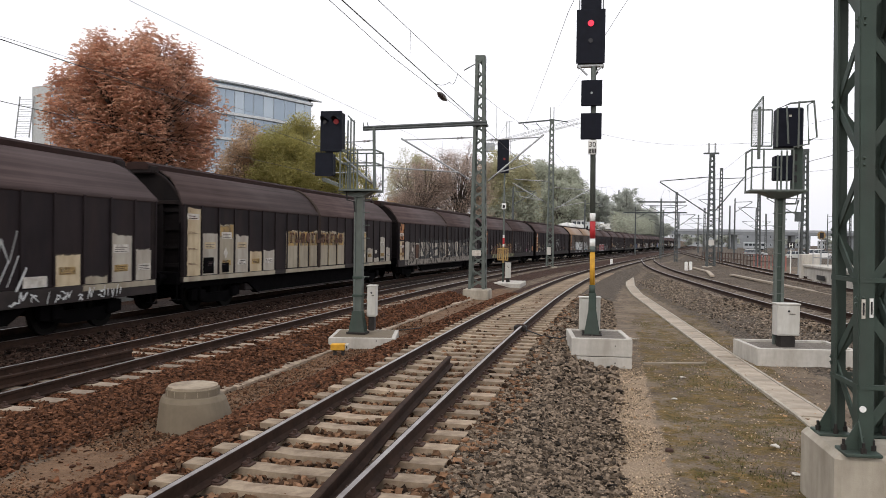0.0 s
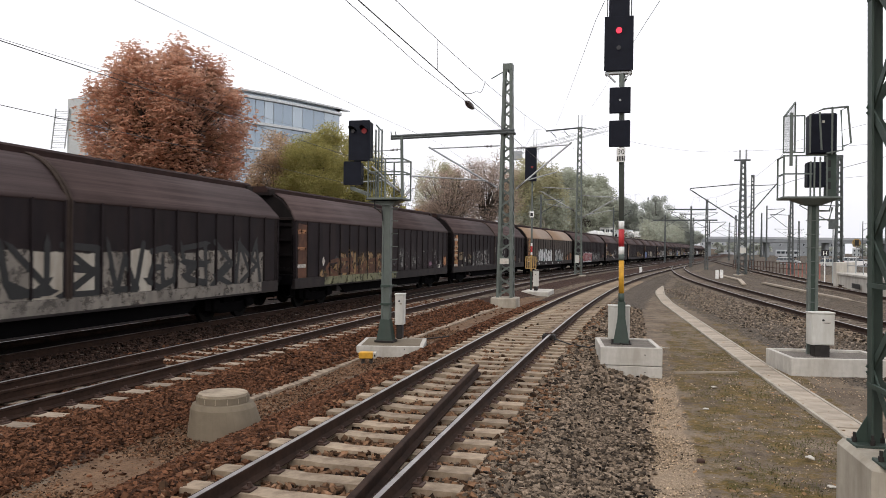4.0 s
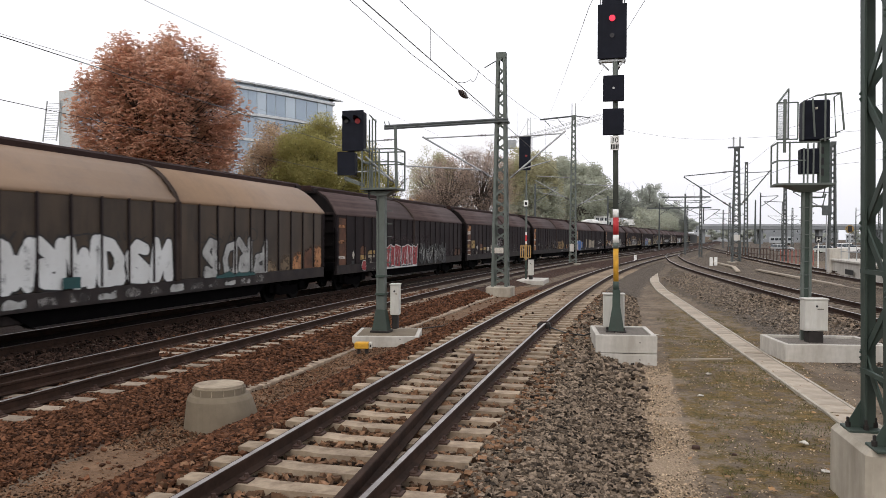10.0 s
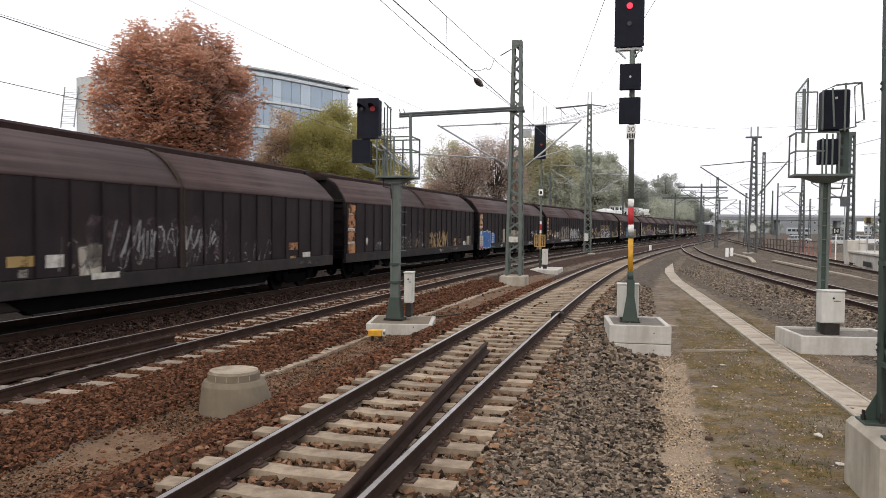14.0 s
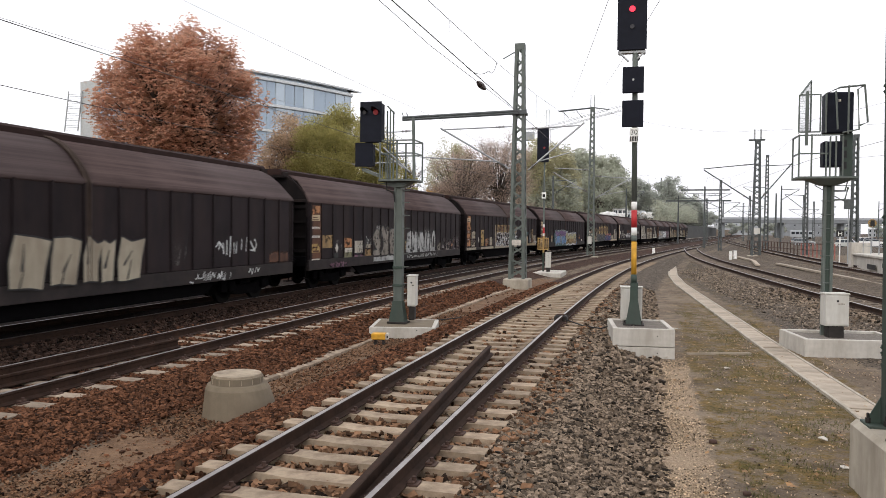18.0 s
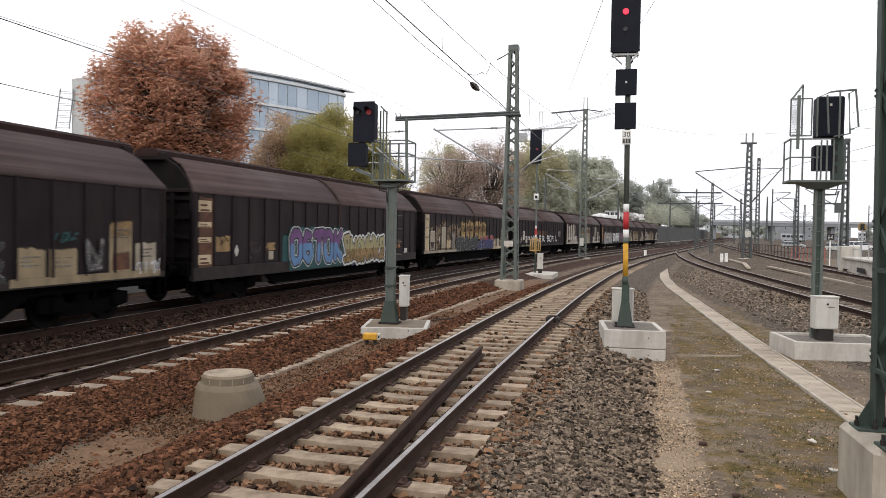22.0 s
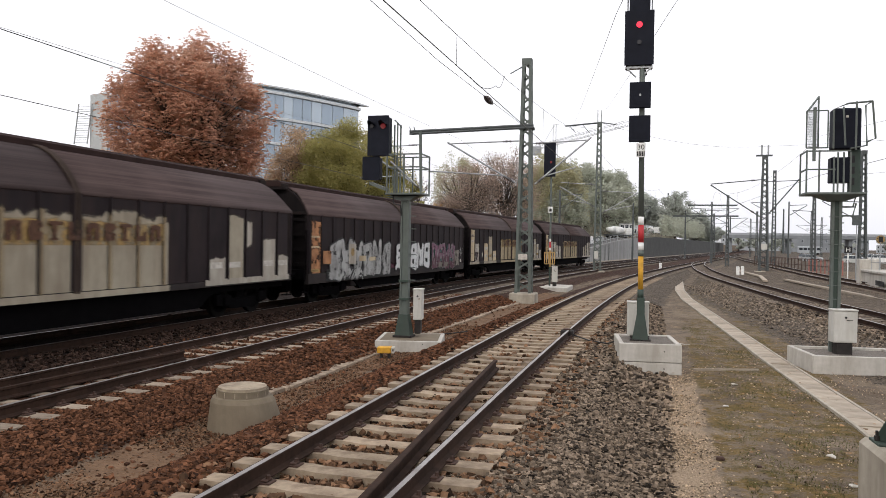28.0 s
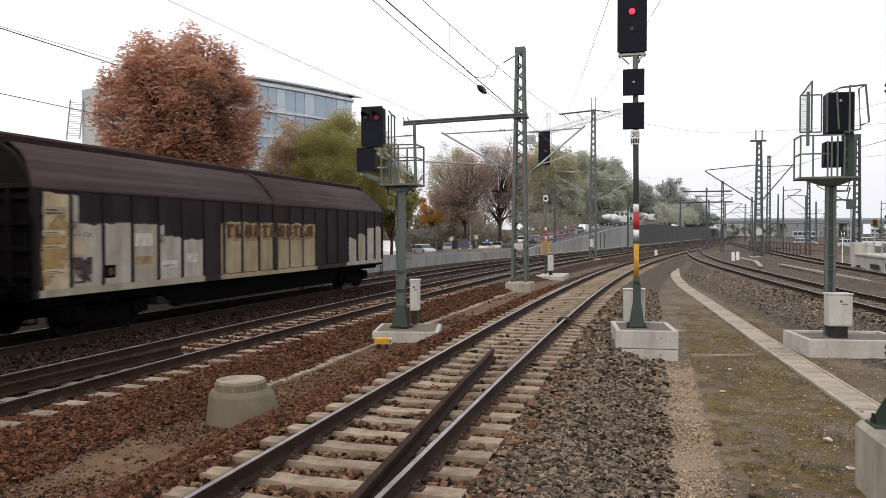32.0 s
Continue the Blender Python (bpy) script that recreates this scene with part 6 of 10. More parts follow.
    field(g, "worn_field", panel(4) + 0.04, panel(4) + 0.5, 1.7, 2.98, M_LGREY, soft=0.2, wave=0.1, low=0.25)
    field(g, "worn_field", panel(4) + 0.04, panel(5) - 0.03, 1.06, 1.86, M_LGREY, soft=0.12)
    patch(g, "label", panel(4) + 0.1, panel(4) + 0.8, 1.36, 1.6, M_LABEL, lift=0.006)
    text_bars(g, panel(4) + 0.16, panel(4) + 0.75, 1.48, 1.56, 1, M_INK)
    field(g, "worn_field", panel(5) + 0.0, panel(5) + 0.66, 1.06, 1.78, M_LGREY, soft=0.12)
    patch(g, "dark_plate", panel(1) + 0.1, panel(1) + 0.66, 1.1, 1.34, M_UNDER, lift=0.011)
    diamond(g, panel(2) + 0.4, 1.85, 0.17)
    brand_field(g, 6.2, 12.2, 1.06, 2.78, True, M_BEIGE, 15, fade=0.3, ztxt=2.08)
    for k, z, mt in ((15, 1.72, M_LGREY), (16, 2.86, M_BEIGE), (18, 2.26, M_LGREY), (19, 1.75, M_LGREY)):
        field(g, "worn_field", panel(k) + 0.04, panel(k + 1) - 0.06, 1.06, z, mt, soft=0.12, seed=k)
        patch(g, "label", panel(k) + 0.14, panel(k) + 0.7, 1.38, 1.54, M_LABEL, lift=0.006)
    field(g, "worn_field", panel(17) + 0.06, panel(17) + 0.4, 1.9, 2.8, M_LGREY, soft=0.2, low=0.2)
    patch(g, "cream_strip", 13.7, 18.25, 0.94, 1.1, M_LGREY, lift=0.022)
    patch(g, "cream_strip", 0.1, 5.4, 0.94, 1.1, M_LGREY, lift=0.022)
    patch(g, "dark_plate", 7.14, 7.42, 1.2, 1.29, M_INK, lift=0.008)

    g = W[16]
    end_field(g, M_ORANGE, 0.98, 2.85, ((2.25, 0.06, M_CREAM), (1.9, 0.06, M_CREAM), (1.1, 0.1, M_OCHRE)))
    for a, b in ((1.3, 4.4), (4.3, 7.6)):
        field(g, "silver_haze", a, b, 1.2, 2.32, M_CHALK, soft=0.5, wave=0.25, sides=0.3, low=0.3)
    patch(g, "black_ground", 1.3, 7.3, 0.74, 1.25, M_INK, ragged=0.15, through_ribs=True, lift=-0.004)
    piece(g, 6, 1.4, 7.2, 0.80, 2.16, M_SILVER, 0.30, M_INK, 0.06, wob=0.07, seed=149, label="fat silver graffiti", jag=0.12)
    tag_lines(g, 7, 1.5, 7.2, 0.9, 2.1, M_INK, 0.03, 150, True)
    tag_lines(g, 5, 1.2, 4.4, 0.76, 1.1, M_SILVER, 0.09, 144, True)
    piece(g, 5, 7.75, 12.35, 0.92, 2.1, M_GWHITE, 0.21, M_INK, 0.06, wob=0.05, seed=142, label="white graffiti with black edge")
    field(g, "pink_ground", 7.4, 16.5, 0.76, 1.5, M_MAGENTA, soft=0.3, wave=0.3, lift=-0.002)
    field(g, "teal_ground", 12.6, 16.6, 0.76, 2.2, M_GTEAL, soft=0.4, wave=0.3, lift=-0.001, sides=0.3)
    piece(g, 4, 12.7, 16.6, 0.86, 2.1, M_GPINK, 0.25, M_CHALK, 0.05, wob=0.06, seed=143, label="pink graffiti", low=M_MAGENTA, cut=0.4)
    tag_lines(g, 6, 12.8, 16.4, 0.9, 2.0, M_SILVER, 0.035, 146, True)
    patch(g, "pale_plate", 16.48, 17.28, 0.94, 1.78, M_DGREY, ragged=0.02, lift=0.066)
    for a in (13.75, 14.67):
        patch(g, "pale_plate", a, a + 0.7, 0.92, 1.16, M_DGREY, lift=0.066)
    tag_lines(g, 2, 17.4, 18.05, 1.45, 1.95, M_SILVER, 0.04, 145)
    labels(g, [(17.7, 17.95, 1.1, 1.27, M_LABEL)])
    for a, z0, z1, mt in ((0.95, 1.35, 1.8, M_ORANGE), (3.05, 1.3, 2.05, M_LGREY), (4.0, 1.4, 1.6, M_CREAM), (4.95, 1.4, 1.55, M_CREAM)):
        patch(g, "plate", a, a + 0.62, z0, z1, mt, lift=0.066)
    m = Mesh()
    m.disc((SURF + 0.073, 3.36 - HALF, 1.75), 0.15, "x", 0.004, 16)
    part("round_mark", m, M_OCHRE, g)
    diamond(g, 2.2, 1.55)

    g = W[17]
    end_field(g, M_CREAM, 1.1, 2.96, ((2.5, 0.16, M_BEIGE), (2.2, 0.1, M_LABEL), (1.9, 0.08, M_CREAM), (1.5, 0.08, M_CREAM)))
    panels(g, [(1, 2.16, M_LGREY), (3, 2.2, M_CREAM), (4, 2.6, M_BEIGE), (5, 1.72, M_CREAM), (15, 1.4, M_LGREY), (16, 1.7, M_CREAM), (17, 2.6, M_BEIGE), (18, 2.2, M_LGREY), (19, 1.72, M_LGREY)], 4, [(0, 2), (3, 6), (15, 20)])
    patch(g, "dark_plate", panel(1) + 0.1, panel(1) + 0.72, 1.12, 1.62, M_FADED, lift=0.009)
    diamond(g, panel(2) + 0.6, 1.48, 0.18)
    brand_field(g, 6.5, 12.1, 1.1, 2.44, True, M_SANDPALE, 17, ztxt=2.02)

    g = W[18]
    end_field(g, M_CREAM, 0.98, 2.97, ((2.5, 0.16, M_BEIGE), (2.1, 0.1, M_CREAM), (1.85, 0.07, M_CREAM), (1.35, 0.1, M_CREAM)))
    field(g, "rusty_stain", 0.14, 0.86, 1.1, 2.7, M_OCHRE, lift=0.004, soft=0.5, wave=0.4, sides=0.25, low=0.5)
    for k, z, mt in ((1, 2.44, M_LGREY), (2, 2.44, M_LGREY), (3, 2.42, M_BEIGE), (4, 2.14, M_LGREY), (5, 2.06, M_LGREY), (16, 2.02, M_LGREY), (17, 2.16, M_BEIGE), (18, 2.44, M_LGREY), (19, 2.46, M_LGREY)):
        field(g, "worn_field", panel(k) + 0.02, panel(k + 1) - 0.05, 1.06, z, mt, soft=0.1, wave=0.1, seed=k)
    field(g, "worn_field", panel(1) - 0.02, panel(1) + 0.22, 2.2, 3.0, M_LGREY, soft=0.08, low=0.1, sides=0.08)
    field(g, "worn_field", panel(4) + 0.02, panel(4) + 0.22, 1.9, 2.42, M_LGREY, soft=0.12, sides=0.06)
    labels(g, [(2.8, 3.45, 1.86, 2.14, M_LABEL), (2.85, 3.42, 1.44, 1.62, M_OCHRE), (3.7, 4.38, 1.32, 1.5, M_LABEL), (4.76, 5.18, 1.42, 1.64, M_LABEL), (0.98, 1.36, 1.72, 2.0, M_CREAM)])
    patch(g, "dark_plate", 0.92, 1.5, 1.14, 1.66, M_FADED, lift=0.009)
    patch(g, "dark_plate", 1.88, 2.2, 1.2, 1.47, M_UNDER, lift=0.009)
    m = Mesh()
    m.disc((SURF + 0.018, 2.04 - HALF, 1.33), 0.09, "x", 0.004, 12)
    part("round_mark", m, M_BROWNTXT, g)
    brand_field(g, 6.24, 12.1, 1.06, 2.52, True, M_SANDPALE, 18, ztxt=2.03, fade=0.1)
    patch(g, "cream_strip", 0.1, 5.5, 0.915, 1.06, M_BEIGE, lift=0.022)
    patch(g, "cream_strip", 14.6, 18.3, 0.94, 1.08, M_LGREY, lift=0.022)
    tag_lines(g, 3, 1.0, 1.5, 2.05, 2.2, M_INK, 0.015, 181)


M_OLIVE = mat("dirty_olive_paint", (0.19, 0.185, 0.105), 0.75, 0, 0.25, 2.0, dirt=(0.07, 0.06, 0.045), dirt_amt=0.8, dirt_scale=1.6)
worn(M_OLIVE, 0.36, 0.5, 0.2)
worn(M_TANGOLD, 0.38, 0.5, 0.25)
paint_train()


# ---------------------------------------------------------------- tracks
T_NEAR = track("near", -3.57, 420, "worn railway track on pale concrete sleepers", (3.0, 60.0))
T_SECOND = track("second", -20.1, 420, "rusty railway track on stained concrete sleepers", (6.0, 34.0), shape=SLEEPER_DATA_2)
track("goods", -60, 700, "railway track under the goods train")
track("branch", -5, 113, "railway track curving in to join the near line")
track("yard", -5, 200, "outer railway track of the yard")


def loose_rail(parent, path, label, name="loose_rail"):
    """A rail of its own between the running rails, without a shiny head."""
    me = Mesh()
    sweep(me, path, FOOT)
    me.slot = 1
    sweep(me, path, HEAD)
    return part(name, me, [M_RAIL, M_RAIL], parent, label)


loose_rail(T_NEAR, [(-3, 10.38, 0.0), (2, 10.30, 0.0), (5.8, 10.12, 0.0), (10, 9.86, 0.0), (14.1, 9.62, 0.0)], "rusty loose rail end", "tongue_rail")
loose_rail(T_SECOND, [(-12, 3.72, 0.0), (4, 3.66, 0.0), (8.9, 3.56, 0.0), (13.0, 3.74, 0.0)], "rusty loose rail end", "tongue_rail")


def point_box():
    """The dark block beside the near rail where a cable meets it."""
    g = thing("rail_contact_box", pose(-1.92, 19.5, -0.2), "dark iron rail contact box beside the rail", "track device")
    m = Mesh()
    m.box(-0.16, 0.16, -0.14, 0.14, 0.0, 0.2, 0.03)
    part("casing", m, M_UNDER_D, g)
    m = Mesh()
    m.box(-0.1, 0.1, -0.05, 0.05, 0.2, 0.23, 0.01)
    part("lid", m, M_CLIP, g)


M_UNDER_D = mat("dark_iron", (0.03, 0.026, 0.024), 0.75, 0.2, 0.3, 6)
point_box()


def cable(name, pts, r, label, material=None):
    m = Mesh()
    m.tube(pts, r, 6)
    return tagged(part(name, m, material or M_INK, None, label, True), category="cable")


cable("ground_cable", [(-0.6, 17.9, -0.0), (-0.85, 18.1, -0.12), (-1.3, 18.7, -0.15), (-1.8, 19.45, -0.1)], 0.016, "black rubber cable lying on ballast")
cable("ground_cable", [(-3.75, 20.4, -0.16), (-4.3, 20.6, -0.22), (-5.0, 19.8, -0.26), (-5.35, 19.2, -0.24)], 0.016, "black rubber cable lying on ballast")


# ---------------------------------------------------------------- ballast stones
def stones(name, n, xr, yr, material, size, zone, seed, label):
    rng = np.random.default_rng(seed)
    base = np.array([(-1, -1, -1), (1, -1, -1), (1, 1, -1), (-1, 1, -1), (-1, -1, 1), (1, -1, 1), (1, 1, 1), (-1, 1, 1)], float)
    fq = np.array([(3, 2, 1, 0), (4, 5, 6, 7), (0, 1, 5, 4), (1, 2, 6, 5), (2, 3, 7, 6), (3, 0, 4, 7)])
    xs, ys = rng.uniform(*xr, n), yr[0] + (yr[1] - yr[0]) * rng.random(n) ** 1.25
    keep = [i for i in range(n) if not on_sleeper(xs[i], ys[i]) and zone(xs[i] - on(ys[i])[0] - 12.4, ys[i], rng.random())]
    V, Fc = [], []
    for c, i in enumerate(keep):
        s = size * rng.uniform(0.6, 1.35)
        p = base * (0.5 * s) * np.array((1.35, 0.9, 0.6)) * rng.uniform(0.7, 1.2, 3) + rng.normal(0, 0.15 * s, (8, 3))
        a, b = rng.uniform(0, 6.28), rng.normal(0, 0.55)
        ca, sa, cb, sb = math.cos(a), math.sin(a), math.cos(b), math.sin(b)
        p = p @ np.array([(ca, sa, 0), (-sa, ca, 0), (0, 0, 1)]) @ np.array([(1, 0, 0), (0, cb, sb), (0, -sb, cb)])
        x, y = float(xs[i]), float(ys[i])
        z = ground_height(y, x - on(y)[0])
        V.append(p + (x, y, z + s * rng.uniform(-0.1, 0.75)))
        Fc.append(fq + 8 * c)
    me = bpy.data.meshes.new(name)
    me.from_pydata(np.concatenate(V).tolist(), [], np.concatenate(Fc).tolist())
    me.materials.append(material)
    tagged(new(name, me), label, "ballast", kind="stuff")


def on_sleeper(x, y):
    o = x - on(y)[0]
    for mid, start in ((9.55, -3.57), (3.75, -20.1)):
        wide = (1.28, 0.150) if mid > 5 else (1.25, 0.150)
        if abs(o - mid) < (0.86 if mid < 5 and o < mid else wide[0]) and abs((y - start + 0.302) % 0.604 - 0.302) < wide[1]:
            return True
        if abs(abs(o - mid) - 0.752) < 0.075:
            return True
    return False


def zone_red(x, y, r):
    if x < -9.6 + 1.2 * (r - 0.5):
        return False
    if -6.25 < x < -5.3:
        return r < 0.015
    if -6.4 < x < -5.15:
        return r < 0.4
    return x < -4.0 + 0.9 * (r - 0.5)


def zone_oil_shade(x, y, r):
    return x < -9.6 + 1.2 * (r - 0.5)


def zone_brown(x, y, r):
    return -4.4 + 0.7 * r < x < -1.6 + 0.7 * r * r


def zone_grey(x, y, r):
    if x > -0.08:
        return r < 0.7 * max(0.0, 1 - (x + 0.08) / 0.45)
    return x > -1.6 + 1.2 * (r - 0.5)


stones("ballast_stones", 84000, (-8.6, -3.5), (4.2, 13.5), M_STONE_R, 0.036, zone_red, 1, "rust-brown crushed stone ballast")
stones("ballast_stones", 56000, (-11.4, -3.0), (13.0, 34.0), M_STONE_R, 0.046, zone_red, 2, "rust-brown crushed stone ballast")
stones("ballast_stones", 16000, (-11.3, -8.6), (9.0, 34.0), M_STONE_D, 0.05, zone_oil_shade, 12, "oily crushed stone beside the goods line, train shade in its colour")
stones("ballast_stones", 15000, (-4.6, -0.6), (4.2, 13.0), M_STONE_B, 0.050, zone_brown, 6, "brown crushed stone ballast between sleepers")
stones("ballast_stones", 9000, (-4.6, -0.6), (13.0, 34.0), M_STONE_B, 0.062, zone_brown, 7, "brown crushed stone ballast between sleepers")
stones("ballast_stones", 56000, (-2.4, 0.7), (4.2, 13.0), M_STONE_G, 0.034, zone_grey, 3, "grey crushed stone ballast")
stones("ballast_stones", 17000, (-2.7, 0.6), (13.0, 34.0), M_STONE_G, 0.055, zone_grey, 4, "grey crushed stone ballast")
stones("ballast_stones", 5000, (4.3, 6.4), (13.0, 34.0), M_STONE_G, 0.07, lambda x, y, r: x > 8.9 - 0.13 * y - 0.6 * r - 0.0, 5, "grey crushed stone ballast")


def zone_branch(x, y, r):
    d = offset("branch", y) - (x + 12.4)
    if abs(d) < 0.66:
        return r < 0.22
    return 0.85 < d < 1.9 + 1.5 * r or -2.9 < d < -0.85


stones("ballast_stones", 72000, (1.6, 11.0), (15.0, 54.0), M_STONE_T, 0.044, zone_branch, 11, "grey-brown crushed stone along the branch line")
stones("pebbles", 16000, (0.0, 0.95), (5.0, 17.0), M_PEBBLE, 0.0125, lambda x, y, r: r < 1.1 - 2.2 * abs(x - 0.47), 8, "yellowish gravel on the sand strip")
stones("pebbles", 24000, (-6.5, -5.0), (4.2, 24.0), M_STONE_B, 0.017, lambda x, y, r: -6.35 < x < -5.05, 10, "small brown grit on the trodden strip")
stones("pebbles", 5000, (0.6, 4.4), (6.5, 22.0), M_PEBBLE, 0.013, lambda x, y, r: True, 9, "fine grit scattered over the dirt")


def litter():
    """Fallen leaves and scraps on the dirt."""
    rng = random.Random(8)
    m = Mesh()
    for _ in range(240):
        x, y = rng.uniform(0.5, 4.0), rng.uniform(6, 24)
        s, a = rng.uniform(0.018, 0.045), rng.uniform(0, 6.28)
        z = ground_height(y, x + 12.4) + 0.03
        m.face([(x + s * math.cos(a + k * 1.57) * (1.3 if k % 2 else 0.8), y + s * math.sin(a + k * 1.57) * 1.2, z + rng.uniform(0, 0.025)) for k in range(4)], (0, 0, 1))
    tagged(part("fallen_leaves", m, M_LEAF_DRY, None, "scattered dry leaves on bare dirt"), category="leaves", kind="stuff")
    for x, y, s in ((2.28, 10.6, 0.085), (2.25, 9.4, 0.06), (0.95, 21.3, 0.16), (1.65, 15.6, 0.07), (1.3, 13.4, 0.06)):
        m = Mesh()
        z = ground_height(y, x + 12.4)
        ring = [(x + s * math.cos(k * 1.05) * rng.uniform(0.6, 1.2), y + s * math.sin(k * 1.05) * rng.uniform(0.5, 1.0), z + 0.025 + rng.uniform(0, 0.4) * s) for k in range(6)]
        low = [(p[0], p[1], p[2] - 0.012) for p in ring]
        m.face(ring, (0, 0, 1))
        m.face(low, (0, 0, -1))
        for k in range(6):
            m.face([ring[k], ring[(k + 1) % 6], low[(k + 1) % 6], low[k]])
        tagged(part("paper_scrap", m, M_LABEL, None, "crumpled pale paper scrap on dirt"), category="litter")
    for x, y, s in ((0.92, 10.1, 0.05), (1.08, 8.2, 0.04), (0.9, 7.9, 0.035), (1.35, 9.9, 0.03)):
        m = Mesh()
        m.box(x - s, x + s, y - s * 0.7, y + s * 0.7, GROUND - 0.01, GROUND + s * 0.9, s * 0.3)
        tagged(part("dark_stone", m, M_CLIP, None, "small dark brown stone on sand"), category="stone")


M_LEAF_DRY = mat("dry_leaf", (0.22, 0.125, 0.055), 0.8, vary=0.5, island=True)
litter()


def grass(n, seed):
    """Sparse low blades over the mossy strip."""
    rng = np.random.default_rng(seed)
    m = Mesh()
    for _ in range(n):
        x, y = 1.1 + 2.1 * rng.random(), 7 + 20 * rng.random() ** 1.4
        if noise.noise((x * 1.6, y * 0.9, 3.0)) < -0.05:
            continue
        z = ground_height(y, x + 12.4) - 0.005
        a, h = rng.uniform(0, 6.28), rng.uniform(0.015, 0.055)
        dx, dy = math.cos(a) * 0.006, math.sin(a) * 0.006
        lx, ly = rng.normal(0, 0.02, 2)
        m.face([(x - dx, y - dy, z), (x + dx, y + dy, z), (x + lx, y + ly, z + h)])
    tagged(part("grass", m, M_GRASS, None, "short dull green grass and moss"), category="grass", kind="stuff")


M_GRASS = mat("dull_grass", (0.10, 0.095, 0.035), 0.9, vary=0.5, island=True)
grass(16000, 9)


# ---------------------------------------------------------------- cable trough with cover slabs, and the edging between the lines
def cable_trough():
    g = thing("cable_trough", pose(0, 0, 0), "pale concrete cable trough with flat cover slabs", "cable trough", kind="structure")
    way = [(3.35, 5.0), (3.3, 9.0), (3.27, 12.6), (2.93, 18.7), (1.94, 39.9), (1.90, 47.5), (2.4, 62.0), (3.37, 84.5)]
    m = Mesh()
    m.box(-0.215, 0.215, -0.245, 0.245, -0.05, 0.035, 0.008)
    slab = m.data("cover_slab", M_SLAB)
    m2 = Mesh()
    m2.box(-0.215, 0.215, -1.2, 1.2, -0.05, 0.035, 0.008)
    long_slab = m2.data("cover_slab", M_SLAB)
    rnd = random.Random(4)
    side = Mesh()
    for (x0, y0), (x1, y1) in zip(way, way[1:]):
        d = Vector((x1 - x0, y1 - y0))
        n = Vector((d.y, -d.x)).normalized()
        turn = math.degrees(math.atan2(-d.x, d.y))
        for s in (-1, 1):
            a, b = Vector((x0, y0)) + n * 0.245 * s, Vector((x1, y1)) + n * 0.245 * s
            side.beam((a.x, a.y, GROUND - 0.02), (b.x, b.y, GROUND - 0.02), 0.05, 0.13)
        step = 0.5 if y0 < 46 else 2.42
        k = 0.0
        while k + step <= d.length + 0.01:
            p = Vector((x0, y0)) + d.normalized() * (k + step / 2)
            part("cover_slab", slab if step < 1 else long_slab, None, g, at=pose(p.x, p.y, GROUND + rnd.uniform(0.0, 0.008), rnd.uniform(-0.4, 0.4), rnd.uniform(-0.4, 0.4), turn + rnd.uniform(-0.6, 0.6)))
            k += step
    part("trough_walls", side, M_CONC, g)
    m = Mesh()
    m.beam((1.0, 17.25, GROUND + 0.01), (2.35, 17.7, GROUND + 0.01), 0.08, 0.05)
    tagged(part("concrete_strip", m, M_SLAB, None, "thin pale concrete strip flush in dirt"), category="kerb")
    m = Mesh()
    m.box(2.55, 4.1, 84.0, 84.6, -0.35, -0.22, 0.02)
    tagged(part("concrete_crossing_slab", m, M_CONC_W, None, "pale concrete slab at the end of the trough"), category="slab")


cable_trough()


M_EDGE = mat("dirty_edging_concrete", (0.33, 0.26, 0.19), 0.95, 0, 0.3, 9, 0.4, 60, (0.09, 0.055, 0.036), 0.8, 3.0, vary=0.25)


def cess_edging():
    """Low concrete edging in pieces along the trodden strip between the lines."""
    g = thing("edging", pose(0, 0, 0), "crumbling pale concrete edging beside ballast", "edging", kind="structure")
    m = Mesh()
    m.box(-0.13, 0.13, -0.509, 0.509, -0.12, 0.0, 0.008)
    d = m.data("edging_stone", M_EDGE)
    rnd = random.Random(11)
    q = 10.8
    while q < 37:
        if not 17.0 < q < 19.4:
            part("edging_stone", d, None, g, at=lay(q, 6.13 + 0.03 * math.sin(q), GROUND + 0.07 + rnd.uniform(-0.02, 0.006), rnd.uniform(-0.8, 0.8)))
        q += 1.02


cess_edging()


# ---------------------------------------------------------------- small concrete things
M_SHAFT = mat("weathered_shaft_concrete", (0.178, 0.145, 0.102), 0.92, 0, 0.15, 6, 0.25, 70, (0.13, 0.10, 0.07), 0.6, 1.6)


M_LIDC = mat("stained_lid_concrete", (0.36, 0.30, 0.22), 0.9, 0, 0.15, 6, 0.2, 70, (0.10, 0.065, 0.045), 0.8, 2.6)


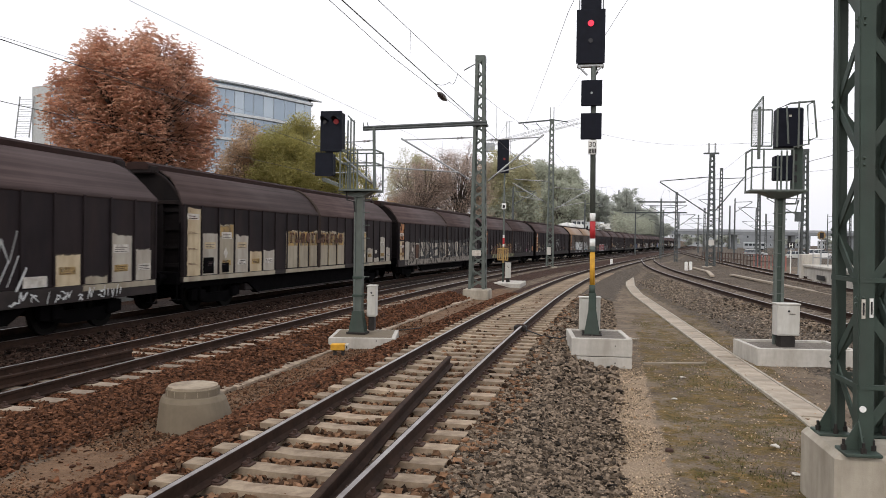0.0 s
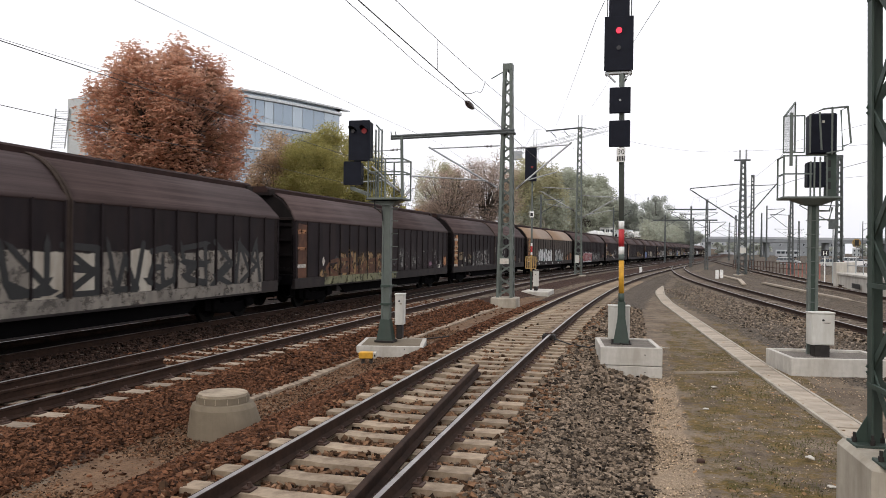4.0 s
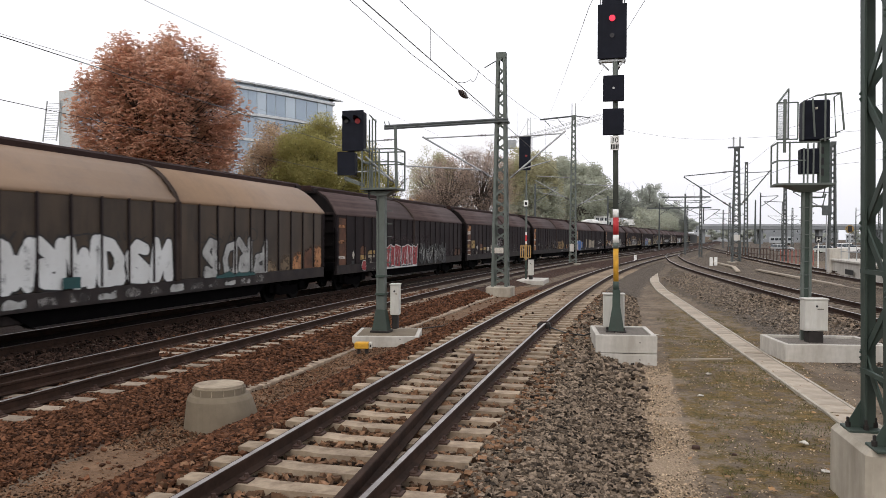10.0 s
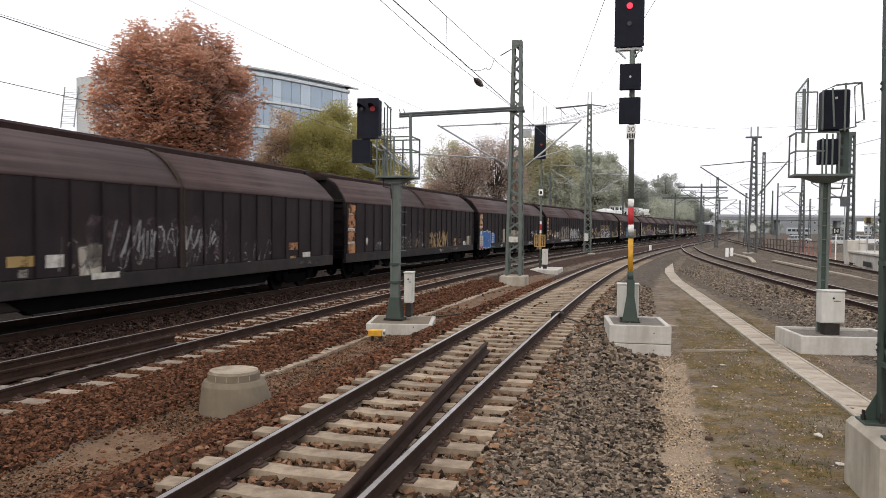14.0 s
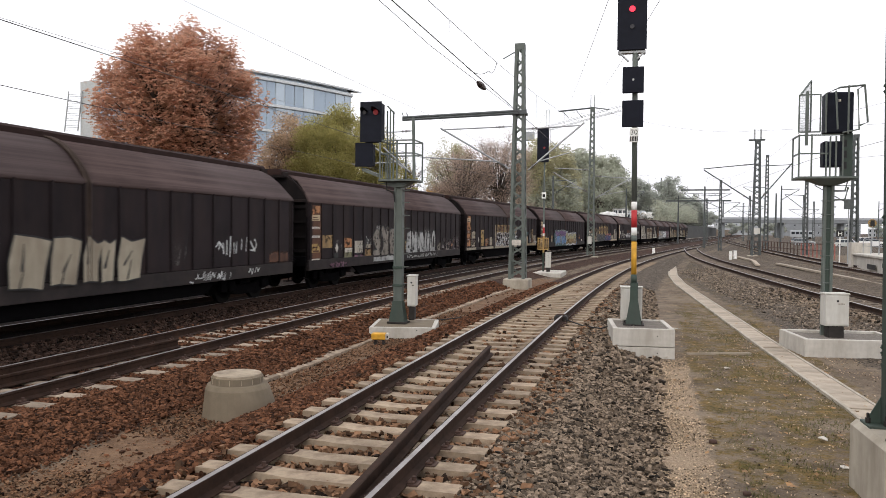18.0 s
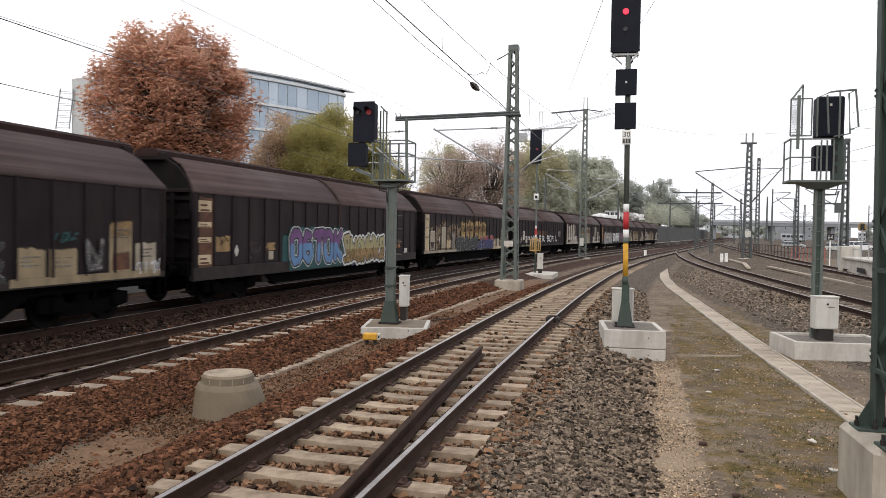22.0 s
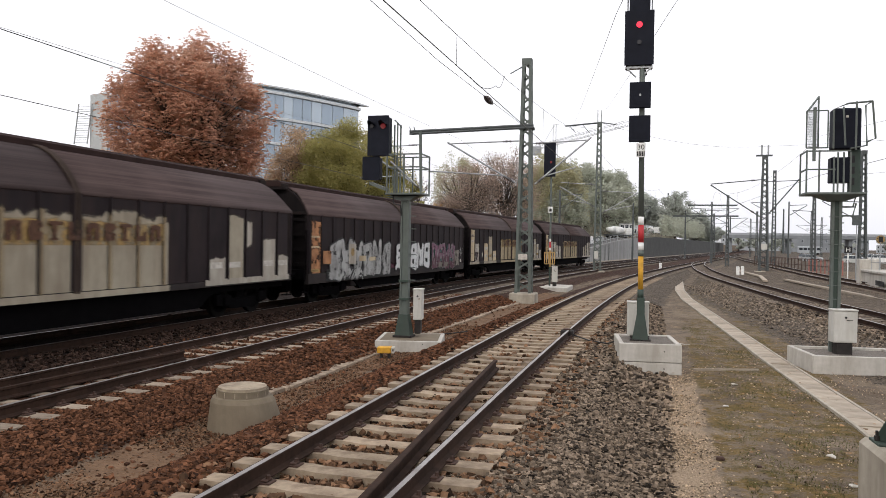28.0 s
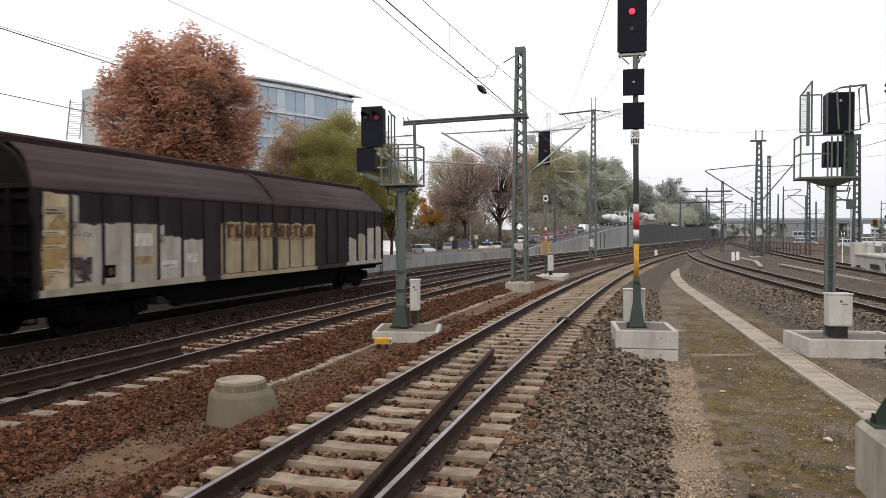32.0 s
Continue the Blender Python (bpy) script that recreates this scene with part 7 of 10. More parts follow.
def manhole_shaft():
    g = thing("inspection_shaft", pose(-5.45, 9.78, GROUND - 0.06), "cone-shaped concrete inspection shaft with round lid", "inspection shaft")
    m = Mesh()
    n = 32
    ring = [(0.54, 0.54, 0.0), (0.445, 0.445, 0.44), (0.41, 0.41, 0.5), (0.35, 0.35, 0.51)]

    def loop(rx, ry, z):
        return [(rx * math.cos(2 * math.pi * k / n) - 0.13 * z, ry * math.sin(2 * math.pi * k / n), z) for k in range(n)]
    loops = [loop(*r) for r in ring]
    for a, b in zip(loops, loops[1:]):
        for k in range(n):
            m.face([a[k], a[(k + 1) % n], b[(k + 1) % n], b[k]])
    m.face(loops[-1], (0, 0, 1))
    part("cone", m, M_SHAFT, g)
    m = Mesh()
    m.tube([(-0.065, 0, 0.5), (-0.065, 0, 0.6)], 0.36, 32)
    part("collar", m, M_SHAFT, g)
    m = Mesh()
    m.tube([(-0.065, 0, 0.6), (-0.065, 0, 0.635)], 0.335, 32)
    part("lid", m, M_LIDC, g, "round stained concrete lid")
    for k in range(14):
        a = 2 * math.pi * k / 14
        m = Mesh()
        m.beam((0.357 * math.cos(a) - 0.065, 0.357 * math.sin(a), 0.515), (0.357 * math.cos(a) - 0.065, 0.357 * math.sin(a), 0.59), 0.010, 0.01)
        part("groove", m, M_LIDC, g)


manhole_shaft()


def track_magnet():
    g = thing("track_magnet_box", pose(-5.72, 16.55, GROUND + 0.04, 0, 0, 12), "yellow box on two short feet by the edging", "track device")
    m = Mesh()
    m.box(-0.19, 0.13, -0.12, 0.12, 0.08, 0.22, 0.015)
    part("housing", m, M_YELLOW, g)
    m = Mesh()
    m.box(0.132, 0.20, -0.115, 0.115, 0.08, 0.22, 0.012)
    part("end_cap", m, M_LABEL, g, "white end cap")
    m = Mesh()
    m.box(0.16, 0.19, -0.124, -0.117, 0.13, 0.18)
    part("mark", m, M_INK, g)
    for x in (-0.1, 0.08):
        m = Mesh()
        m.box(x - 0.03, x + 0.03, -0.08, 0.08, -0.04, 0.08)
        part("foot", m, M_UNDER_D, g)


track_magnet()


# ---------------------------------------------------------------- signals
def foundation_box(name, m, w, d, h, label, wall=0.1, joint=None, fill=0.06, top=None):
    """An open concrete box filled with gravel."""
    g = thing(name, m, label, "foundation")
    for nm, (x0, x1, y0, y1) in (("front_wall", (0, w, 0, wall)), ("back_wall", (0, w, d - wall, d)), ("side_wall", (0, wall, wall, d - wall)), ("side_wall", (w - wall, w, wall, d - wall))):
        if joint and nm == "front_wall":
            me = Mesh()
            me.box(x0, x1, y0, y1, 0, joint - 0.006, 0.01)
            part("lower_front_wall", me, M_CONC_W, g)
            me = Mesh()
            me.box(x0, x1, y0 + 0.004, y1, joint + 0.006, h, 0.01)
            part("front_wall", me, M_CONC_W, g)
        else:
            me = Mesh()
            me.box(x0, x1, y0, y1, 0, h, 0.01)
            part(nm, me, M_CONC_W, g)
    me = Mesh()
    me.box(wall, w - wall, wall, d - wall, 0.0, h - fill)
    part("top" if top else "gravel_fill", me, top or M_SOIL, g, "" if top else "grey gravel filling")
    for x, z in ((w * 0.72, h * 0.8), (w * 0.72, h * 0.32)):
        me = Mesh()
        me.disc((x, -0.002, z), 0.014, "y", 0.01, 8)
        part("anchor_hole", me, M_INK, g)
    return g


M_SOIL = mat("grey_gravel", (0.16, 0.14, 0.12), 0.95, 0, 0.4, 30, 0.6, 60, (0.09, 0.08, 0.065), 0.6, 4)
foundation_box("signal_foundation", pose(-0.53, 16.35, GROUND - 0.12, 0, 0, 6), 1.26, 1.75, 0.74, "pale grey concrete foundation trough half buried in ballast", joint=0.36, fill=0.03)
foundation_box("signal_foundation", pose(3.43, 17.72, GROUND - 0.06, 0, 0, 8), 2.15, 1.7, 0.44, "pale grey concrete foundation trough on dirt", 0.1)
foundation_box("signal_foundation", pose(-6.3, 17.4, GROUND - 0.06, 0, 0, 12), 1.6, 1.75, 0.33, "pale grey concrete foundation half buried in ballast", 0.1, fill=-0.004, top=M_SHAFT)


def cabinet(m, w, d, h, label, legs=0.0):
    g = thing("switch_cabinet", m, label, "cabinet", "trackside cabinets")
    me = Mesh()
    me.box(-w / 2, w / 2, -d / 2, d / 2, 0, h, 0.012)
    part("body", me, M_BOX, g)
    me = Mesh()
    me.box(-w / 2 - 0.015, w / 2 + 0.015, -d / 2 - 0.02, d / 2 + 0.015, h, h + 0.035, 0.008)
    part("roof", me, M_BOX, g)
    me = Mesh()
    me.box(-w / 2 + 0.025, w / 2 - 0.025, -d / 2 - 0.012, -d / 2 - 0.001, 0.03, h - 0.03, 0.004)
    dr = part("door", me, M_BOX, g)
    me = Mesh()
    me.disc((0.0, -d / 2 - 0.02, h * 0.8), 0.024, "y", 0.02, 10)
    part("lock", me, M_INK, dr)
    me = Mesh()
    me.box(0.0, w * 0.32, -d / 2 - 0.016, -d / 2 - 0.0125, h * 0.68, h * 0.74)
    part("name_plate", me, M_LABEL, dr)
    me = Mesh()
    me.box(0.01, w * 0.3, -d / 2 - 0.0185, -d / 2 - 0.0165, h * 0.70, h * 0.72)
    part("writing", me, M_INK, dr)
    if legs:
        me = Mesh()
        me.box(-w * 0.34, w * 0.34, -d * 0.4, d * 0.4, -legs, 0, 0.02)
        part("stand", me, M_UNDER_D, g)
    return g


def lamp_head(g, x, y, z0, z1, w, d, reds=(), hoods=True, lens=(), name="lamp_head", lamp=None):
    """A black lamp box that faces the approaching trains (towards -y)."""
    lamp = lamp or M_LAMP
    me = Mesh()
    me.box(x - w / 2, x + w / 2, y - d / 2, y + d / 2, z0, z1, 0.025)
    h = part(name, me, M_BLACK, g)
    me = Mesh()
    me.box(x - w / 2 - 0.03, x + w / 2 + 0.03, y - d / 2 - 0.012, y - d / 2 + 0.005, z0 - 0.02, z1 + 0.02, 0.005)
    part("background_plate", me, M_BLACK, h)
    for lx, lz, on_ in [(a, b, True) for a, b in reds] + [(a, b, False) for a, b in lens]:
        me = Mesh()
        me.disc((lx, y - d / 2 - 0.025, lz), 0.065 if on_ else 0.05, "y", 0.03, 18)
        part("lens", me, lamp if on_ else M_LENS, h, "lit red lens" if on_ else "")
        if hoods:
            me = Mesh()
            n = 12
            for k in range(n):
                a0, a1 = math.pi * (0.02 + 0.96 * k / n), math.pi * (0.02 + 0.96 * (k + 1) / n)
                r0, r1 = 0.10, 0.088
                pts = [(lx + r0 * math.cos(a), y - d / 2 - 0.01, lz + r0 * math.sin(a)) for a in (a0, a1)]
                ext = [(lx + r1 * math.cos(a), y - d / 2 - 0.26 * math.sin(a) - 0.02, lz + 0.02 + r1 * math.sin(a)) for a in (a1, a0)]
                me.face(pts + ext)
                me.face([(p[0], p[1], p[2] - 0.006) for p in reversed(pts + ext)])
            part("hood", me, M_BLACK, h)
    return h


def signal_c():
    """Tall single post with the red light and two dark boards below it."""
    g = thing("light_signal", pose(-0.12, 17.25, 0.1), "slim signal post with black head and red light, striped foot", "railway signal", "railway signals")
    px = -0.07

    def pole(z0, z1, r, mt, nm, lab=""):
        me = Mesh()
        me.tube([(px * (z0 / 7), 0, z0), (px * (z1 / 7), 0, z1)], r, 14)
        part(nm, me, mt, g, lab, True)
    for nm, z0, z1, r, mt in (("pole", 0.9, 1.1, 0.068, M_GREEN), ("yellow_band", 1.1, 1.82, 0.057, M_YELLOW), ("pole", 1.82, 1.95, 0.062, M_GREY), ("white_band", 1.95, 2.12, 0.063, M_WHITE),
                              ("red_band", 2.12, 2.5, 0.063, M_RED), ("white_band", 2.5, 2.68, 0.063, M_WHITE), ("pole", 2.68, 7.6, 0.06, M_GREY)):
        pole(z0, z1, r, mt, nm)
    me = Mesh()                                           # flared green foot
    me.hexa([(-0.17, -0.13, 0.02), (0.17, -0.13, 0.02), (0.17, 0.13, 0.02), (-0.17, 0.13, 0.02), (-0.085, -0.085, 0.55), (0.085, -0.085, 0.55), (0.085, 0.085, 0.55), (-0.085, 0.085, 0.55)])
    me.hexa([(-0.085, -0.085, 0.55), (0.085, -0.085, 0.55), (0.085, 0.085, 0.55), (-0.085, 0.085, 0.55), (-0.08, -0.08, 0.92), (0.08, -0.08, 0.92), (0.08, 0.08, 0.92), (-0.08, 0.08, 0.92)])
    part("foot", me, M_GREEN, g, "green flared steel foot")
    for sx in (-1, 1):
        me = Mesh()
        me.box(sx * 0.12 - 0.1, sx * 0.12 + 0.1, -0.16, 0.16, -0.04, 0.02, 0.008)
        part("base_plate", me, M_UNDER_D, g)
    for sx in (-1, 1):
        for sy in (-1, 1):
            me = Mesh()
            me.disc((sx * 0.17, sy * 0.11, 0.045), 0.022, "z", 0.06, 6)
            part("bolt", me, M_UNDER_D, g)
    cx = -0.13
    h = lamp_head(g, cx, 0.06, 5.98, 7.12, 0.56, 0.3, reds=((cx, 6.83),), lens=((cx, 6.45),), hoods=False)
    me = Mesh()
    me.box(cx - 0.22, cx + 0.22, -0.08, 0.2, 7.12, 7.95, 0.02)
    part("upper_head", me, M_BLACK, g)
    for sx in (-0.26, 0.26):
        me = Mesh()
        me.tube([(cx + sx, 0.2, 5.9), (cx + sx, 0.2, 7.9)], 0.018, 6)
        part("side_tube", me, M_GALV, g)
    for sx in (-1, 1):
        me = Mesh()
        me.beam((cx + sx * 0.27, -0.05, 5.92), (cx + sx * 0.06, 0.0, 5.72), 0.03)
        part("bracket_strut", me, M_GALV, g)
    me = Mesh()
    me.box(cx - 0.29, cx + 0.29, -0.06, 0.1, 5.9, 5.945)
    part("bracket_bar", me, M_GALV, g)
    me = Mesh()
    me.tube([(cx + 0.1, 0.08, 5.95), (cx + 0.16, 0.1, 5.8), (cx + 0.04, 0.08, 5.62)], 0.022, 6)
    part("cable_loop", me, M_INK, g)
    for z0, z1, lz in ((5.02, 5.58, 5.3), (4.29, 4.86, None)):
        me = Mesh()
        me.box(cx + 0.04 - 0.225, cx + 0.04 + 0.225, -0.17, -0.09, z0, z1, 0.012)
        b = part("indicator_board", me, M_BLACK, g, "square black indicator board")
        me = Mesh()
        me.box(cx + 0.04 - 0.12, cx + 0.04 + 0.12, -0.09, -0.02, z0 + 0.12, z1 - 0.12)
        part("back_box", me, M_BLACK, b)
        if lz:
            me = Mesh()
            me.disc((cx + 0.04, -0.175, lz), 0.025, "y", 0.015, 10)
            part("lens", me, M_GALV, b)
    me = Mesh()
    me.tube([(cx + 0.08, 0.06, 5.02), (cx + 0.12, 0.07, 4.95), (cx + 0.04, 0.06, 4.86)], 0.02, 6)
    part("cable_loop", me, M_INK, g)
    me = Mesh()
    me.box(cx - 0.02, cx + 0.17, -0.15, -0.135, 3.96, 4.27, 0.003)
    p = part("number_plate", me, M_WHITE, g, "white plate with black numerals")
    cu = bpy.data.curves.new("numeral", "FONT")
    cu.body, cu.size, cu.extrude, cu.align_x = "30", 0.155, 0.002, "CENTER"
    tmp = bpy.data.objects.new("numeral", cu)
    tm = bpy.data.meshes.new_from_object(tmp)
    bpy.data.objects.remove(tmp)
    tm.materials.clear()
    tm.materials.append(M_INK)
    tm.transform(Matrix(((1, 0, 0, cx + 0.075), (0, 0, -1, -0.154), (0, 1, 0, 4.125), (0, 0, 0, 1))))
    part("numeral", tm, None, p)
    for k in range(5):
        me = Mesh()
        me.box(cx - 0.005 + k * 0.034, cx + 0.018 + k * 0.034, -0.157, -0.153, 3.985, 4.085)
        part("bar", me, M_INK, p)


signal_c()
cabinet(pose(-0.18, 17.62, 0.16, 0, 0, 4), 0.46, 0.26, 0.72, "grey steel cabinet behind the signal foot", 0.12)


def cage(g, x0, x1, y0, y1, z0, h, mt, rails=3):
    """A railing round a small platform."""
    zs = [z0 + h * (k + 1) / rails for k in range(rails)]
    for x in (x0, (x0 + x1) / 2, x1):
        for y in (y0, y1):
            me = Mesh()
            me.beam((x, y, z0), (x, y, z0 + h), 0.035)
            part("railing_post", me, mt, g)
    for z in zs[1:] if rails > 2 else zs:
        for a, b in (((x0, y0, z), (x1, y0, z)), ((x1, y0, z), (x1, y1, z)), ((x1, y1, z), (x0, y1, z)), ((x0, y1, z), (x0, y0, z))):
            me = Mesh()
            me.beam(a, b, 0.03)
            part("rail", me, mt, g)


def signal_a():
    """Stout post with a work platform, a main head and a smaller one beside it."""
    g = thing("light_signal", pose(-5.85, 18.3, -0.2), "grey-green signal post with railed platform and black heads", "railway signal", "railway signals")
    for x in (-0.085, 0.085):
        me = Mesh()
        me.box(x - 0.022, x + 0.022, -0.1, 0.1, 0.08, 3.5, 0.006)
        part("post_flange", me, M_GREY, g)
    me = Mesh()
    me.box(-0.063, 0.063, -0.07, 0.07, 0.08, 3.5)
    part("post_web", me, M_GREY, g)
    me = Mesh()
    me.hexa([(-0.2, -0.16, 0.03), (0.2, -0.16, 0.03), (0.2, 0.16, 0.03), (-0.2, 0.16, 0.03), (-0.115, -0.11, 0.55), (0.115, -0.11, 0.55), (0.115, 0.11, 0.55), (-0.115, 0.11, 0.55)])
    part("foot", me, M_GREEN, g, "green flared foot")
    me = Mesh()
    me.box(-0.24, 0.24, -0.2, 0.2, -0.02, 0.03, 0.008)
    part("base_plate", me, M_UNDER_D, g)
    for z in (0.9, 1.35):
        me = Mesh()
        me.box(-0.125, 0.125, -0.115, 0.115, z, z + 0.06, 0.006)
        part("clamp", me, M_GREEN, g)
    me = Mesh()                                           # sloping soffit under the platform
    me.hexa([(-0.14, -0.14, 3.38), (0.14, -0.14, 3.38), (0.14, 0.2, 3.38), (-0.14, 0.2, 3.38), (-0.52, -0.12, 3.49), (0.3, -0.12, 3.49), (0.3, 0.25, 3.49), (-0.52, 0.25, 3.49)])
    part("bracket", me, M_GREY, g)
    me = Mesh()
    me.box(-0.46, 0.48, -0.30, 0.48, 3.515, 3.565, 0.006)
    part("platform", me, M_GREY, g, "flat steel platform")
    cage(g, -0.42, 0.46, -0.28, 0.46, 3.565, 0.95, M_GREY)
    me = Mesh()
    me.tube([(-0.36, -0.2, 4.35), (0.3, -0.1, 3.75)], 0.022, 8)
    part("slanting_tube", me, M_GALV, g)
    me = Mesh()
    me.hexa([(-0.92, -0.2, 3.78), (-0.5, -0.2, 3.62), (-0.5, 0.1, 3.62), (-0.92, 0.1, 3.78), (-0.92, -0.2, 3.86), (-0.5, -0.2, 3.70), (-0.5, 0.1, 3.70), (-0.92, 0.1, 3.86)])
    part("head_bracket", me, M_GREY, g)
    for k in range(6):
        x = -0.42 + 0.07 * k
        me = Mesh()
        me.beam((x, -0.28, 3.57), (x, -0.28, 4.1), 0.014)
        part("guard_bar", me, M_GREY, g)
    lamp_head(g, -0.66, -0.12, 4.5, 5.46, 0.5, 0.34, reds=((-0.53, 5.21),), lens=((-0.82, 5.21),), lamp=M_LAMP_DIM)
    lamp_head(g, -0.85, -0.1, 3.9, 4.45, 0.4, 0.3, lens=())
    for x, y in ((-0.36, 0.1), (-0.2, 0.1), (-0.2, -0.15), (-0.28, 0.35)):
        me = Mesh()
        me.beam((x, y, 3.57), (x, y, 5.3), 0.03)
        part("head_frame_post", me, M_GREY, g)
    me = Mesh()
    me.beam((-0.36, 0.1, 5.42), (-0.1, -0.15, 5.2), 0.025)
    part("top_brace", me, M_GREY, g)
    me = Mesh()
    me.tube([(-0.3, -0.12, 3.5), (-0.28, -0.14, 3.3), (-0.1, -0.14, 3.26), (-0.08, -0.12, 3.0)], 0.02, 6)
    part("cable_loop", me, M_INK, g)
    for z in (1.4, 1.72, 2.04, 2.36, 2.68, 3.0, 3.3):
        me = Mesh()
        me.beam((0.1, 0.0, z), (0.27, 0.0, z), 0.02)
        part("rung", me, M_GREY, g)


signal_a()
cabinet(pose(-5.56, 18.55, 0.2, 0, 0, 8), 0.22, 0.36, 0.75, "narrow grey cabinet fixed beside the signal post", 0.35)


def signal_e():
    """The rear of a signal: post, platform, mesh guard, caged black head."""
    g = thing("light_signal", pose(4.12, 19.1, -0.2), "grey signal post seen from behind with caged black head", "railway signal", "railway signals")
    for x in (-0.078, 0.078):
        me = Mesh()
        me.box(x - 0.032, x + 0.032, -0.07, 0.07, 0.0, 3.5, 0.006)
        part("post_flange", me, M_GREY, g)
    me = Mesh()
    me.box(-0.046, 0.046, -0.04, 0.04, 0.0, 3.5)
    part("post_web", me, M_GREEN, g)
    for z in np.arange(0.9, 3.3, 0.31):
        me = Mesh()
        me.beam((-0.17, -0.078, float(z)), (0.12, -0.078, float(z)), 0.018)
        part("rung", me, M_GREY, g)
    me = Mesh()
    me.hexa([(-0.15, -0.15, 3.42), (0.15, -0.15, 3.42), (0.15, 0.15, 3.42), (-0.15, 0.15, 3.42), (-0.45, -0.35, 3.56), (0.5, -0.35, 3.56), (0.5, 0.4, 3.56), (-0.45, 0.4, 3.56)])
    part("bracket", me, M_GREY, g)
    me = Mesh()
    me.box(-0.72, 0.52, -0.36, 0.42, 3.56, 3.61, 0.006)
    part("platform", me, M_GREY, g)
    for x, y, z1 in ((-0.7, -0.34, 4.55), (-0.44, -0.34, 4.55), (-0.7, 0.4, 4.55), (-0.06, -0.34, 4.5), (0.06, -0.34, 4.5), (0.2, -0.34, 4.5), (-0.14, -0.34, 4.4)):
        me = Mesh()
        me.beam((x, y, 3.6), (x, y, z1), 0.033)
        part("railing_post", me, M_GREY, g)
    for a, b in (((-0.7, -0.34, 4.53), (0.2, -0.34, 4.53)), ((-0.7, -0.34, 4.12), (-0.1, -0.34, 4.12)), ((-0.7, -0.34, 4.53), (-0.7, 0.4, 4.53)), ((-0.7, -0.34, 4.12), (-0.7, 0.4, 4.12))):
        me = Mesh()
        me.beam(a, b, 0.03)
        part("rail", me, M_GREY, g)
    me = Mesh()                                           # mesh guard: frame with a bent top
    for a, b in (((-0.72, -0.36, 4.6), (-0.28, -0.36, 4.6)), ((-0.72, -0.36, 4.6), (-0.72, -0.36, 5.43)), ((-0.28, -0.36, 4.6), (-0.28, -0.36, 5.43)), ((-0.72, -0.36, 5.43), (-0.28, -0.36, 5.43))):
        me.beam(a, b, 0.028)
    part("guard_frame", me, M_GREY, g)
    me = Mesh()
    for k in range(15):
        z = 4.63 + k * 0.055
        me.beam((-0.70, -0.34, z), (-0.35, 0.3, z + 0.1), 0.007)
    for k in range(12):
        f = k / 11
        me.beam((-0.70 + 0.35 * f, -0.34 + 0.64 * f, 4.6 + 0.1 * f), (-0.70 + 0.35 * f, -0.34 + 0.64 * f, 5.46 + 0.35 * f), 0.007)
    tagged(part("wire_mesh", me, M_GALV, g), kind="stuff")
    me = Mesh()
    for a, b in (((-0.70, -0.34, 5.43), (-0.35, 0.3, 5.86)), ((-0.35, 0.3, 5.86), (-0.35, 0.3, 4.7)), ((-0.35, 0.3, 4.7), (-0.70, -0.34, 4.6))):
        me.beam(a, b, 0.03)
    part("guard_frame", me, M_GREY, g)
    me = Mesh()
    me.beam((-0.56, -0.385, 4.3), (-0.56, -0.385, 5.5), 0.06)
    part("guard_post", me, M_GREY, g)
    me = Mesh()
    me.box(-0.12, 0.46, -0.1, 0.32, 4.6, 5.52, 0.03)
    h = part("lamp_head", me, M_BLACK, g, "black head from behind")
    me = Mesh()
    me.box(0.14, 0.19, -0.115, -0.102, 5.3, 5.35)
    part("label_plate", me, M_LABEL, h)
    me = Mesh()
    me.box(-0.14, 0.26, -0.05, 0.3, 3.85, 4.42, 0.02)
    part("lower_head", me, M_BLACK, g)
    me = Mesh()
    me.box(0.265, 0.49, 0.05, 0.25, 3.6, 4.62, 0.01)
    part("column", me, M_GREEN, g)
    for z in (3.8, 4.05, 4.3):
        me = Mesh()
        me.box(0.285, 0.365, 0.03, 0.052, z, z + 0.16)
        part("column_slot", me, M_INK, g)
    for pts in ([(-0.13, -0.2, 4.6), (-0.13, -0.2, 5.48), (0.12, -0.3, 5.58), (0.62, -0.3, 5.62)], [(0.3, -0.32, 4.55), (0.3, -0.32, 5.62)], [(0.62, -0.3, 5.62), (0.58, 0.1, 5.6), (0.55, -0.2, 4.66), (0.2, -0.3, 4.58)],
                [(0.62, -0.3, 5.62), (0.70, -0.28, 4.8), (0.55, -0.25, 4.74)], [(0.05, -0.26, 5.52), (0.1, -0.26, 4.66)]):
        me = Mesh()
        me.tube(pts, 0.022, 6)
        part("cage_bar", me, M_GREY, g)
    for z in (3.3, 3.1):
        me = Mesh()
        me.tube([(0.12, 0.0, z), (0.34, 0.0, z), (0.4, 0.0, z + 0.28)], 0.025, 6)
        part("cable_pipe", me, M_GREY, g)


signal_e()
cabinet(pose(4.22, 18.75, 0.08, 0, 0, 8), 0.50, 0.32, 0.70, "light grey steel cabinet on a dark stand", 0.34)


